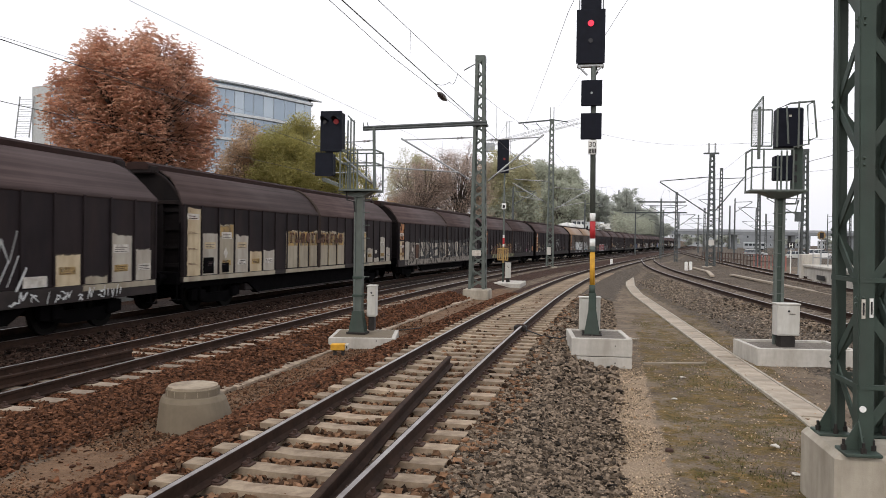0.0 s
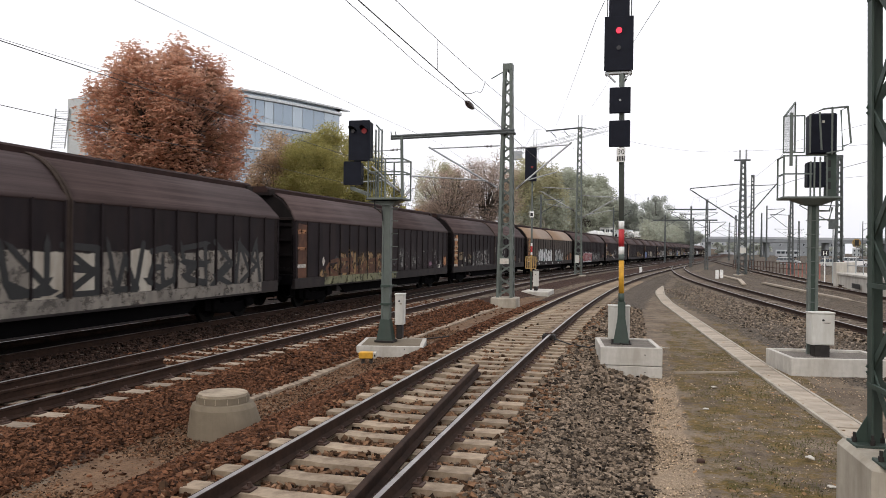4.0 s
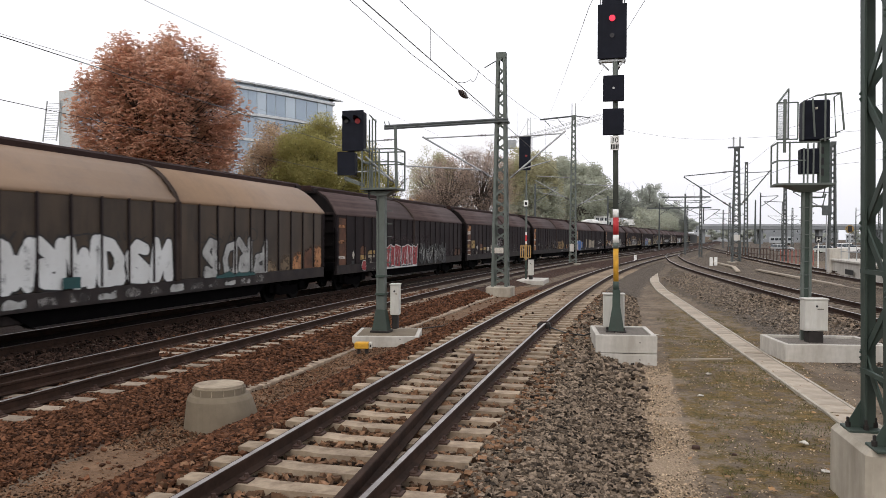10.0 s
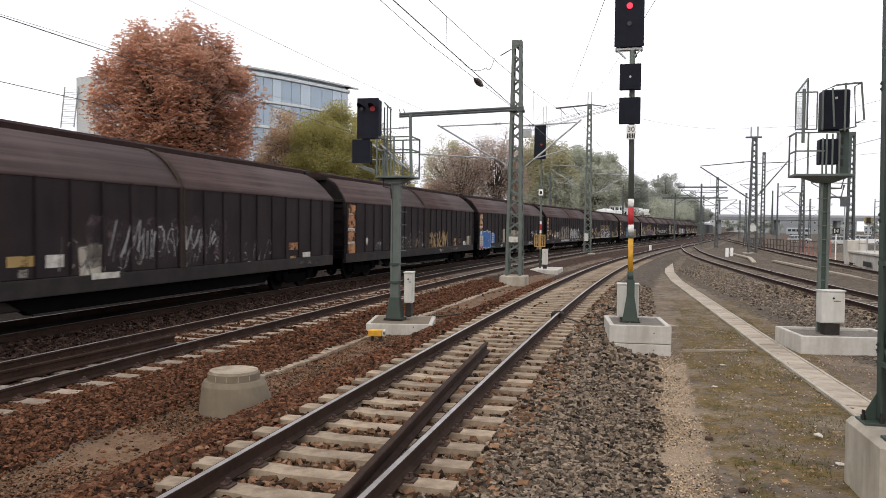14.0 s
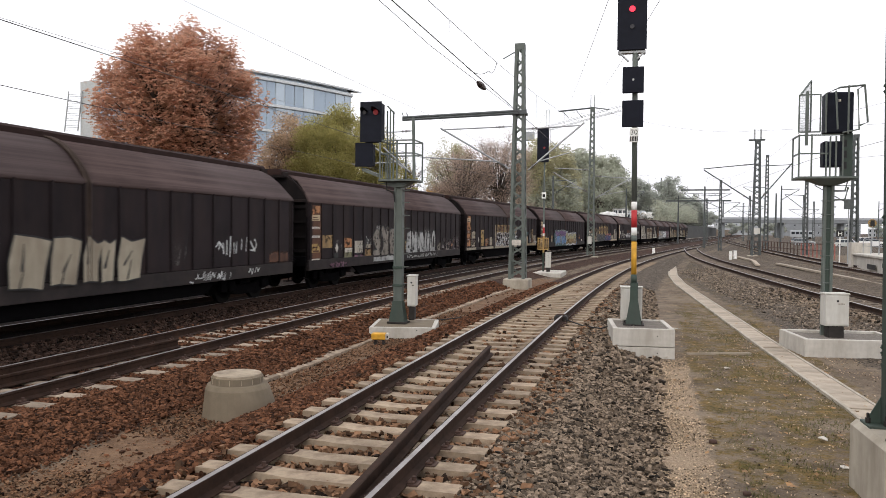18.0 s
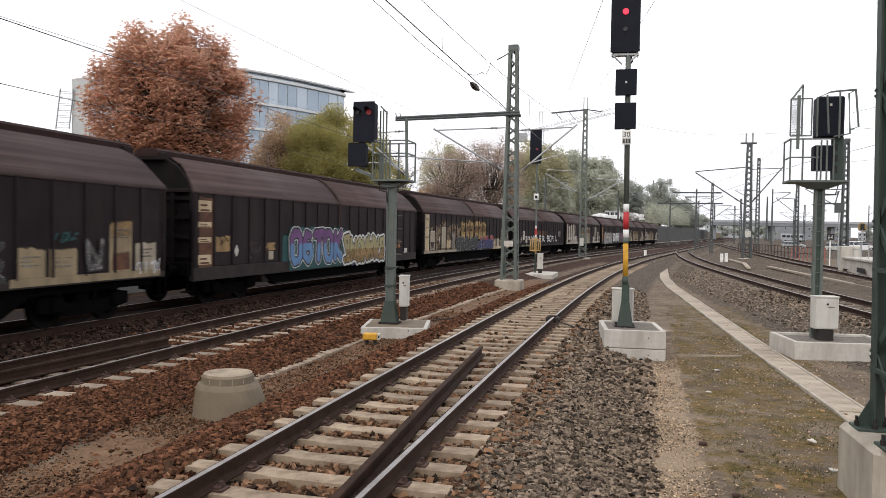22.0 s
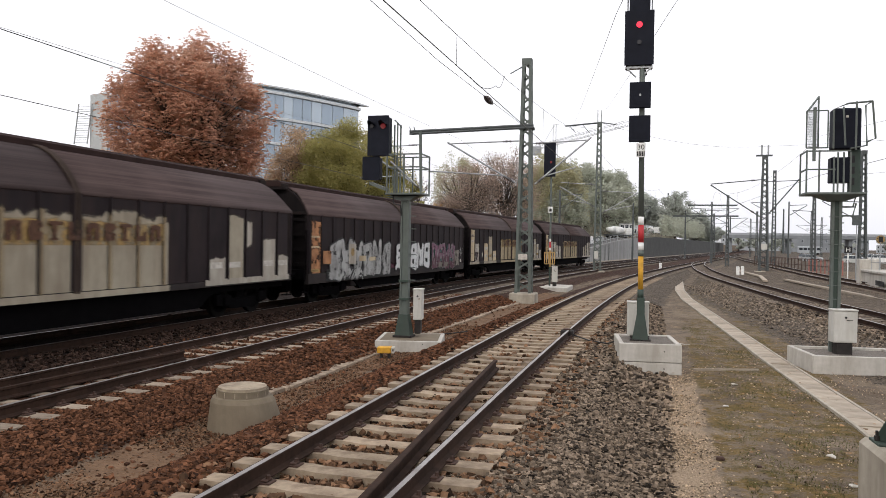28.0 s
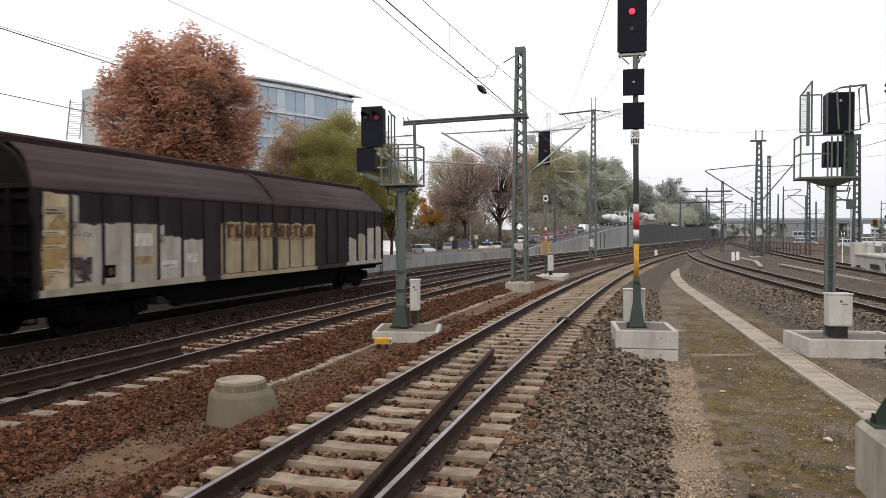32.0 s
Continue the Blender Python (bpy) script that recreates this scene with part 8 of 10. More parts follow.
# ---------------------------------------------------------------- lattice masts
def lattice(m, w0, w1, h, panel, label, material, leg=0.09, brace=0.045, single=False, depth=None, base_h=0.0, base_w=1.1, base_d=1.1, base_mat=None):
    """A tapering four-legged mast with zigzag bracing."""
    g = thing("lattice_mast", m, label, "mast", "overhead line masts")
    d0 = depth or w0
    d1 = w1 if depth is None else depth * w1 / w0 * 1.1

    def corner(sx, sy, z):
        f = z / h
        return Vector((sx * (w0 + (w1 - w0) * f) / 2, sy * (d0 + (d1 - d0) * f) / 2, z))
    for sx in (-1, 1):
        for sy in (-1, 1):
            me = Mesh()
            a, b = corner(sx, sy, 0), corner(sx, sy, h)
            t = leg * 0.16
            me.beam(a + Vector((-sx * leg / 2, 0, 0)), b + Vector((-sx * leg / 2, 0, 0)), leg, t, (0, 1, 0))
            me.beam(a + Vector((0, -sy * leg / 2, 0)), b + Vector((0, -sy * leg / 2, 0)), t, leg, (0, 1, 0))
            part("leg", me, material, g)
    faces = [((-1, -1), (1, -1)), ((1, -1), (1, 1)), ((1, 1), (-1, 1)), ((-1, 1), (-1, -1))]
    joined = Mesh()
    n = max(2, round(h / panel))
    for fi, (p, q) in enumerate(faces):
        for k in range(n):
            z0, z1 = h * k / n, h * (k + 1) / n
            a, b = (p, q) if (k + fi) % 2 == 0 else (q, p)
            if single:
                me = Mesh()
                me.beam(corner(*a, z0 + 0.04), corner(*b, z1 - 0.04), brace, brace * 0.25, (p[0] + q[0], p[1] + q[1], 0.0))
                part("brace", me, material, g)
            else:
                joined.beam(corner(*a, z0), corner(*b, z1), brace, brace * 0.4, (p[0] + q[0], p[1] + q[1], 0.0))
    if not single:
        tagged(part("bracing", joined, material, g), kind="stuff")
    me = Mesh()
    me.box(-w1 / 2 - 0.02, w1 / 2 + 0.02, -d1 / 2 - 0.02, d1 / 2 + 0.02, h - 0.22, h + 0.04)
    part("cap", me, material, g)
    if base_h:
        f = thing("mast_foundation", m @ pose(0, 0, -base_h), "cast concrete mast foundation block", "foundation", "mast foundations")
        me = Mesh()
        me.box(-base_w / 2, base_w / 2, -base_d / 2, base_d / 2, -0.1, base_h, 0.04)
        part("block", me, base_mat or M_CONC, f)
    return g


def arm(g, a, b, r, material, name="cantilever_tube", ins=None):
    """A tube of a cantilever with a ribbed insulator near the mast."""
    me = Mesh()
    me.tube([a, b], r, 8)
    p = part(name, me, material, g)
    if ins:
        a, b = Vector(a), Vector(b)
        me = Mesh()
        for k in range(6):
            c = a.lerp(b, ins) + (b - a).normalized() * 0.06 * k
            me.tube([c, c + (b - a).normalized() * 0.02], r * 2.2, 8)
        part("insulator", me, M_CERAM, p)


# mast R, close by: two near legs with plates and bolts
def near_mast():
    f = thing("mast_foundation", pose(2.2, 7.72, GROUND - 0.1, 0, 0, 2), "large rust-streaked concrete mast foundation block", "foundation", "mast foundations")
    me = Mesh()
    me.box(0, 1.0, 0, 1.15, 0, 0.80, 0.05)
    part("block", me, M_CONC, f)
    g = thing("lattice_mast", pose(2.64, 8.22, 0.2, 0, -0.75, 2), "dark green riveted lattice mast on a concrete block", "mast", "overhead line masts")
    h, w0, d0, w1, d1 = 12.0, 0.46, 0.76, 0.45, 0.68

    def corner(sx, sy, z):
        k = z / h
        return Vector((sx * (w0 + (w1 - w0) * k) / 2, sy * (d0 + (d1 - d0) * k) / 2, z))
    for sx in (-1, 1):
        for sy in (-1, 1):
            me = Mesh()
            a, b = corner(sx, sy, 0), corner(sx, sy, h)
            ex, ey = Vector((-sx * 0.065, 0, 0)), Vector((0, -sy * 0.065, 0))
            me.beam(a + ex, b + ex, 0.13, 0.02, (0, 1, 0))
            me.beam(a + ey, b + ey, 0.02, 0.13, (0, 1, 0))
            part("leg", me, M_GREEN, g)
            me = Mesh()
            c = corner(sx, sy, 0)
            me.box(c.x - 0.16, c.x + 0.16, c.y - 0.16, c.y + 0.16, 0.0, 0.03, 0.006)
            pl = part("base_plate", me, M_GREEN, g)
            for ux, uy in ((-0.13, 0.0), (0.13, 0.0), (0, -0.13), (0, 0.13)):
                me = Mesh()
                me.disc((c.x + ux, c.y + uy, 0.055), 0.026, "z", 0.05, 6)
                me.disc((c.x + ux, c.y + uy, 0.09), 0.015, "z", 0.08, 6)
                part("bolt", me, M_UNDER_D, pl)
            for dx, dy in ((sx, 0), (0, sy)):
                me = Mesh()
                t = Vector((-dy, dx, 0)) * 0.007
                p0, p1, p2 = c + Vector((dx * 0.16, dy * 0.16, 0.03)), c + Vector((0, 0, 0.03)), c + Vector((0, 0, 0.32))
                lo = [p0 - t, p1 - t, p2 - t]
                hi = [p0 + t, p1 + t, p2 + t]
                me.face(lo)
                me.face(hi[::-1])
                for k in range(3):
                    me.face([lo[k], lo[(k + 1) % 3], hi[(k + 1) % 3], hi[k]])
                part("gusset", me, M_GREEN, g)
    faces = [((-1, -1), (1, -1)), ((1, -1), (1, 1)), ((1, 1), (-1, 1)), ((-1, 1), (-1, -1))]
    n = 18
    for fi, (p, q) in enumerate(faces):
        for k in range(n):
            z0, z1 = 0.12 + (h - 0.2) * k / n, 0.12 + (h - 0.2) * (k + 1) / n
            a, b = (p, q) if (k + fi) % 2 == 0 else (q, p)
            me = Mesh()
            flat = Vector((0, 1, 0)) if p[1] == q[1] else Vector((1, 0, 0))
            inward = flat * (-0.03 if (p[1] if flat.y else p[0]) > 0 else 0.03)
            me.beam(corner(*a, z0) + inward, corner(*b, z1) + inward, 0.085, 0.018, flat)
            part("brace", me, M_GREEN, g)
    for z in (0.62, 1.62, 4.5):
        for fi, (p, q) in enumerate(faces):
            me = Mesh()
            me.beam(corner(*p, z) * 1.004, corner(*q, z) * 1.004, 0.03, 0.045)
            part("tie_strip", me, M_GREEN, g)
    for dx, z0, z1, mt in ((0.10, 1.28, 1.46, M_WHITE), (0.03, 1.27, 1.45, M_LABEL)):
        c = corner(-1, -1, 1.35)
        me = Mesh()
        me.box(c.x + dx - 0.016, c.x + dx + 0.016, c.y - 0.024, c.y - 0.014, z0, z1)
        p_ = part("label_plate", me, mt, g)
        me = Mesh()
        me.box(c.x + dx - 0.008, c.x + dx + 0.008, c.y - 0.027, c.y - 0.0245, z0 + 0.03, z1 - 0.03)
        part("writing", me, M_INK, p_)
    c = corner(-1, -1, 0.42)
    me = Mesh()
    me.disc((c.x + 0.03, c.y - 0.02, 0.42), 0.03, "y", 0.012, 14)
    part("round_tag", me, M_WHITE, g)


near_mast()
MB = lattice(pose(-5.35, 34.3, -0.05), 0.72, 0.40, 10.45, 0.5, "grey-green lattice mast with beam and cantilevers", M_GREY, 0.12, 0.085, single=True, base_h=0.5, base_w=1.15, base_d=1.2)
MF = lattice(pose(-4.25, 68.6, -0.1), 0.66, 0.36, 13.0, 0.55, "tall grey lattice mast with cross bar", M_GREY, 0.11, 0.08, base_h=0.55, base_w=1.3, base_d=1.3)
MD = lattice(pose(11.9, 87.5, -0.35), 0.95, 0.5, 12.3, 0.6, "dark lattice mast with twin cantilevers", M_DARKSTEEL, 0.15, 0.1, base_h=0.2, base_w=1.6, base_d=1.6)


def mast_b_gear():
    g = MB
    for z in (7.30, 7.40):
        me = Mesh()
        me.tube([(0.35, -0.2, z + 0.1), (-5.15, -1.1, z - 0.2)], 0.06, 8)
        part("beam_tube", me, M_DARKSTEEL, g)
    me = Mesh()
    me.box(-0.34, 0.34, -0.34, 0.34, 7.34, 7.44)
    part("beam_collar", me, M_DARKSTEEL, g)
    me = Mesh()
    me.tube([(-4.65, -1.05, 7.2), (-4.6, -1.0, 4.5)], 0.07, 10)
    part("drop_post", me, M_GREY, g)
    for z in (7.32,):
        for k in range(2):
            me = Mesh()
            me.tube([(-5.1 + 0.2 * k, -1.1, z - 0.1), (-5.15 + 0.2 * k, -1.1, z + 0.1)], 0.02, 6)
            part("pin", me, M_DARKSTEEL, g)
    arm(g, (-0.3, -0.1, 6.82), (-3.45, -0.6, 6.68), 0.03, M_GALV, ins=0.12)
    arm(g, (-0.45, -0.1, 4.95), (-3.5, -0.6, 6.75), 0.04, M_GALV, ins=0.05)
    arm(g, (-0.9, -0.25, 5.25), (-4.2, -0.9, 5.42), 0.03, M_GALV, "steady_arm")
    arm(g, (0.3, 0.1, 6.72), (2.7, 0.35, 6.86), 0.03, M_GALV, ins=0.06)
    arm(g, (0.4, 0.1, 4.88), (2.85, 0.35, 6.98), 0.04, M_GALV, ins=0.05)
    arm(g, (0.8, 0.15, 5.25), (2.2, 0.3, 5.65), 0.028, M_GALV, "steady_arm")
    arm(g, (-4.6, -1.0, 4.62), (-6.9, -1.4, 6.2), 0.036, M_GALV, ins=0.05)
    arm(g, (-4.6, -1.0, 6.62), (-6.9, -1.4, 6.45), 0.026, M_GALV, ins=0.1)
    arm(g, (-5.4, -1.1, 5.2), (-7.4, -1.4, 5.1), 0.026, M_GALV, "steady_arm")
    me = Mesh()
    me.tube([(-0.15, 0, 10.2), (-0.75, -0.1, 9.85)], 0.025, 6)
    part("wire_anchor", me, M_DARKSTEEL, g)
    for z0, z1 in ((1.5, 1.75),):
        me = Mesh()
        me.box(-0.2, 0.2, -0.46, -0.44, z0, z1)
        part("mast_plate", me, M_LABEL, g)


mast_b_gear()


def mast_f_gear():
    g = MF
    arm(g, (-2.95, -0.2, 12.72), (0.1, 0, 12.98), 0.07, M_DARKSTEEL, "cross_bar")
    arm(g, (0.1, 0, 13.0), (1.4, 0.1, 12.8), 0.045, M_DARKSTEEL, "cross_bar")
    for x in (-2.6, -1.4):
        me = Mesh()
        me.tube([(x, -0.2, 12.75), (x + 0.55, -0.1, 12.1)], 0.03, 6)
        part("strut", me, M_DARKSTEEL, g)
    for x in (-0.16, 0.16):
        me = Mesh()
        me.tube([(x, 0, 13.0), (x, 0, 14.1)], 0.04, 8)
        part("insulator_post", me, M_GALV, g)
    for z, s in ((7.55, -1), (7.0, 1)):
        arm(g, (s * 0.25, 0, z), (s * 3.3, 0, z - 0.2 * s), 0.035, M_GALV, ins=0.08)
        arm(g, (s * 0.25, 0, z - 2.0), (s * 3.4, 0, z - 0.15), 0.045, M_GALV, ins=0.05)
        arm(g, (s * 0.6, 0, z - 1.7), (s * 2.9, 0, z - 1.3), 0.03, M_GALV, "steady_arm")
    me = Mesh()
    me.box(-0.25, 0.1, -0.45, -0.36, 1.05, 1.72, 0.02)
    part("mast_box", me, M_BOX, g)


mast_f_gear()


def mast_d_gear():
    g = MD
    arm(g, (-5.4, 0.4, 9.3), (0.0, 0, 9.75), 0.05, M_DARKSTEEL, ins=0.75)
    arm(g, (-5.4, 0.4, 9.2), (-0.3, 0, 5.7), 0.06, M_DARKSTEEL, ins=0.8)
    arm(g, (3.3, -0.3, 9.7), (0.2, 0, 5.8), 0.06, M_DARKSTEEL, ins=0.8)
    arm(g, (3.3, -0.3, 9.6), (0.2, 0, 9.5), 0.04, M_DARKSTEEL)
    me = Mesh()
    me.box(-0.9, 0.7, -0.2, 0.2, 12.2, 12.35)
    part("head_plate", me, M_DARKSTEEL, g)
    for x in (-0.35, 0.3):
        me = Mesh()
        me.tube([(x, 0, 12.3), (x, 0, 13.4)], 0.09, 8)
        part("insulator_post", me, M_GALV, g)
    me = Mesh()
    me.box(-0.3, 0.3, -0.55, -0.48, 2.3, 2.9)
    part("mast_plate", me, M_BOX, g)


mast_d_gear()


# ---------------------------------------------------------------- smaller signal further on
def signal_g():
    g = thing("light_signal", pose(-5.42, 44.3, -0.25), "slim signal post with tall black head, striped", "railway signal", "railway signals")
    for nm, z0, z1, mt in (("pole", 0.0, 1.1, M_GREEN), ("yellow_band", 1.1, 2.05, M_OCHRE_P), ("white_band", 2.05, 2.2, M_WHITE), ("red_band", 2.2, 2.55, M_RED), ("white_band", 2.55, 2.72, M_WHITE), ("pole", 2.72, 8.0, M_GREY)):
        me = Mesh()
        me.tube([(0, 0, z0), (0, 0, z1)], 0.055, 10)
        part(nm, me, mt, g)
    lamp_head(g, -0.08, 0.0, 6.3, 8.2, 0.6, 0.35, reds=((-0.0, 7.1),), lens=((-0.1, 7.7),), hoods=False, lamp=M_LAMP_DIM)
    me = Mesh()
    me.box(-0.12, 0.12, -0.13, -0.1, 4.2, 4.56, 0.006)
    p = part("sign_board", me, M_WHITE, g, "small white board with dark mark")
    me = Mesh()
    me.box(-0.07, 0.07, -0.137, -0.131, 4.28, 4.45)
    part("mark", me, M_INK, p)
    me = Mesh()
    for z in (1.25, 1.9):
        me.box(-0.32, 0.3, -0.18, -0.14, z, z + 0.05)
    for k in range(6):
        me.box(-0.32 + k * 0.115, -0.27 + k * 0.115, -0.17, -0.15, 1.3, 1.9)
    part("guard_grille", me, M_OCHRE_P, g, "dull yellow slatted guard")
    f = thing("signal_foundation", pose(-5.2, 44.4, -0.6), "pale concrete slab foundation", "foundation")
    me = Mesh()
    me.box(-0.75, 0.95, -1.6, 1.6, 0, 0.36, 0.03)
    part("slab", me, M_CONC_W, f)
    cabinet(pose(-5.1, 44.0, 0.0), 0.3, 0.3, 0.85, "narrow white cabinet beside the signal post", 0.25)


M_OCHRE_P = mat("faded_yellow_paint", (0.42, 0.27, 0.10), 0.6, dirt=(0.3, 0.2, 0.1), dirt_amt=0.4)
signal_g()


# ---------------------------------------------------------------- overhead wires
def wire(pts, r, label="thin bare overhead wire", sag=0.0, n=12):
    p = []
    for a, b in zip(pts, pts[1:]):
        a, b = Vector(a), Vector(b)
        for k in range(n):
            f = k / n
            c = a.lerp(b, f)
            c.z -= sag * 4 * f * (1 - f)
            p.append(c)
    p.append(Vector(pts[-1]))
    me = Mesh()
    me.tube(p, r, 5, caps=False)
    return tagged(part("overhead_wire", me, M_WIRE, None, label), category="wire", group="overhead wires")


def line_over(track_name, contact, high, sag, x_near, r=0.008):
    """Contact wire and catenary over one track; the two supports beside the camera stand where x_near says."""
    supports = [-28, 34, 68, 110, 170, 240]
    off = [offset(track_name, min(q, TRACKS[track_name][-1][0])) for q in supports]
    stag = [0.25 * (-1) ** k for k in range(len(supports))]
    pc = [(*on(q, o + s)[:2], contact) for q, o, s in zip(supports, off, stag)]
    pm = [(*on(q, o + s * 0.4)[:2], high) for q, o, s in zip(supports, off, stag)]
    for k in (0, 1):
        if x_near:
            pc[k], pm[k] = (x_near[k], supports[k], contact), (x_near[k], supports[k], high)
    wire(pc, r, "taut bare copper contact wire", 0.0, 4)
    for k, (a, b) in enumerate(zip(pm, pm[1:])):
        wire([a, b], r * 0.65, "sagging bare catenary wire", sag if k == 0 else 0.9, 24)
    for k, (a, b, c, d) in enumerate(zip(pc, pc[1:3], pm, pm[1:3])):
        for f in (0.64, 0.79, 0.9) if track_name == "near" or k else ():
            p, q = Vector(a).lerp(Vector(b), f), Vector(c).lerp(Vector(d), f)
            q.z -= (sag if k == 0 else 0.9) * 4 * f * (1 - f)
            wire([p, q], 0.004, "thin bare dropper wire", 0, 1)


for tn, c, h, sg, xn in (("near", 4.93, 6.9, 1.62, (-3.5, -2.63)), ("second", 4.95, 6.9, 0.50, (-8.7, -8.4)), ("goods", 4.9, 6.9, 0.75, (-13.0, -11.9)), ("branch", 5.0, 6.6, 1.0, None)):
    line_over(tn, c, h, sg, xn)
wire([(-6.9, -26.0, 8.3), (-6.3, 10.0, 7.75), (-6.1, 22.0, 7.55), (-5.5, 34.0, 7.45)], 0.009)
wire([(-2.93, 12.6, 4.94), (-2.88, 14.6, 5.2), (-2.87, 15.4, 5.55)], 0.006, "slack jumper wire between contact and catenary wire", 0.12, 8)
me_ins = Mesh()
for k in range(7):
    me_ins.tube([(-5.86, 27.6 + k * 0.2, 7.52), (-5.86, 27.76 + k * 0.2, 7.52)], 0.03 + 0.09 * math.sin(math.pi * (k + 0.5) / 7), 10)
me_ins.tube([(-5.86, 27.5, 7.52), (-5.86, 29.1, 7.52)], 0.025, 8)
tagged(part("line_insulator", me_ins, M_CERAM, None, "dark ribbed insulator hanging in the wire"), category="insulator")
wire([(-6.6, 68.4, 12.5), (-0.7, 16.0, 6.85), (2.0, -6.0, 4.7)], 0.006, sag=0.15)
wire([(-3.9, 68.6, 13.8), (0.35, 17.4, 7.2), (2.2, -6.0, 4.4)], 0.006, sag=0.1)
wire([(11.8, 87.5, 12.9), (30, 40, 9.0), (60, -10, 8.0)], 0.012, sag=0.4)
wire([(16.7, 68.4, 8.2), (26, 32, 8.1), (45, -10, 8.1)], 0.010, sag=0.4)
wire([(11.8, 87.5, 12.9), (-4.2, 68.6, 12.9)], 0.010, sag=0.8)


# ---------------------------------------------------------------- far masts, platform end, fence, signs on the right
def far_gear(g, h, arms, r=0.035):
    for s, ln, z in arms:
        arm(g, (s * 0.15, 0, z), (s * ln, 0, z + 0.1), r, M_DARKSTEEL)
        arm(g, (s * 0.15, 0, z - 1.6), (s * ln, 0, z + 0.05), r, M_DARKSTEEL)


for x, y, h, w, arms in ((10.0, 105.9, 9.2, 0.45, ((-1, 3.4, 7.2), (1, 2.4, 6.2))), (16.6, 112.8, 13.0, 0.6, ((-1, 3.0, 8.6),)), (17.7, 92.4, 8.2, 0.5, ((-1, 2.2, 6.6),)), (16.7, 68.4, 10.4, 0.62, ((-1, 3.0, 6.3),)),
                         (8.8, 116.0, 8.9, 0.3, ((-1, 2.8, 7.9), (1, 3.6, 7.9))), (20.5, 160, 9.5, 0.5, ((-1, 3, 7.4), (1, 3, 7.4))), (13.5, 172, 9.5, 0.5, ((-1, 3, 7.4), (1, 3, 7.4))), (34, 180, 10.5, 0.5, ((-1, 3, 7.4), (1, 3, 7.4))),
                         (26, 215, 10.0, 0.5, ((-1, 4, 7.8), (1, 4, 7.8))), (46, 230, 11.0, 0.6, ((-1, 4, 7.8), (1, 4, 7.8))), (62, 210, 11.5, 0.6, ((-1, 4, 8),)), (85, 230, 12.0, 0.6, ((-1, 4, 8),))):
    g = lattice(pose(x, y, -0.35), w, w * 0.6, h, 0.55, "distant dark lattice mast with cantilevers", M_DARKSTEEL, 0.11, 0.075)
    far_gear(g, h, arms)
for x, y, h in ((21.2, 129.5, 9.8), (40, 190, 9.0), (54, 200, 10.0), (-10.2, 92, 9.0), (-2.2, 120, 9.0), (6.5, 145, 9.0)):
    g = thing("steel_mast", pose(x, y, -0.4), "slim distant steel mast with a single arm", "mast", "overhead line masts")
    me = Mesh()
    me.tube([(0, 0, 0), (0, 0, h)], 0.16, 8, r1=0.1)
    part("pole", me, M_DARKSTEEL, g)
    arm(g, (0, 0, h - 0.6), (2.6, 0, h - 0.5), 0.05, M_DARKSTEEL)
    arm(g, (0, 0, h - 2.2), (2.6, 0, h - 0.6), 0.05, M_DARKSTEEL)


def portal_beams():
    for x0, y0, x1, y1, z in ((5.5, 116, 12.2, 116, 8.1), (3.5, 118.0, 12.5, 117, 6.6)):
        me = Mesh()
        me.beam((x0, y0, z), (x1, y1, z), 0.16, 0.2)
        tagged(part("catenary_beam", me, M_DARKSTEEL, None, "dark steel beam carrying overhead wires"), category="beam")


portal_beams()


def platform_end():
    g = thing("platform_end", pose(13.6, 49.5, GROUND, 0, 0, -3), "white-edged concrete platform end with railing", "platform")
    me = Mesh()
    me.box(0.0, 4.5, -24, 8, 0, 1.15, 0.03)
    part("wall", me, M_CONC_W, g)
    me = Mesh()
    me.box(-0.12, 4.6, -24.1, 8.1, 1.15, 1.3, 0.02)
    part("coping", me, M_CONC_W, g)
    me = Mesh()
    me.box(-0.2, 1.0, 7.6, 8.6, 0, 2.0, 0.04)
    part("end_block", me, M_CONC_W, g)
    for k in range(9):
        me = Mesh()
        me.beam((0.5, 7.5 - k * 2.2, 1.3), (0.5, 7.5 - k * 2.2, 2.25), 0.05)
        part("railing_post", me, M_GALV, g)
    for z in (1.8, 2.25):
        me = Mesh()
        me.beam((0.5, 7.5, z), (0.5, -10.1, z), 0.045)
        part("rail", me, M_GALV, g)
    me = Mesh()
    me.box(-0.13, -0.115, 1.0, 3.2, 0.45, 0.75)
    part("opening", me, M_INK, g)


platform_end()


def yard_fence():
    g = thing("yard_fence", pose(0, 0, 0), "rusty brown steel railing fence of the yard", "fence")
    a, b = Vector((13.6, 108, -0.4)), Vector((17.9, 80, -0.4))
    n = 26
    for k in range(n + 1):
        p = a.lerp(b, k / n)
        me = Mesh()
        me.beam(p, p + Vector((0, 0, 1.45)), 0.10)
        part("post", me, M_FENCE if k < 18 else M_FENCE_R, g)
    for z in (0.75, 1.4):
        me = Mesh()
        me.beam(a + Vector((0, 0, z)), b + Vector((0, 0, z)), 0.08)
        part("rail", me, M_FENCE, g)


M_FENCE = mat("brown_rail_paint", (0.09, 0.06, 0.05), 0.8)
M_FENCE_R = mat("faded_red_paint", (0.30, 0.12, 0.10), 0.8)
yard_fence()


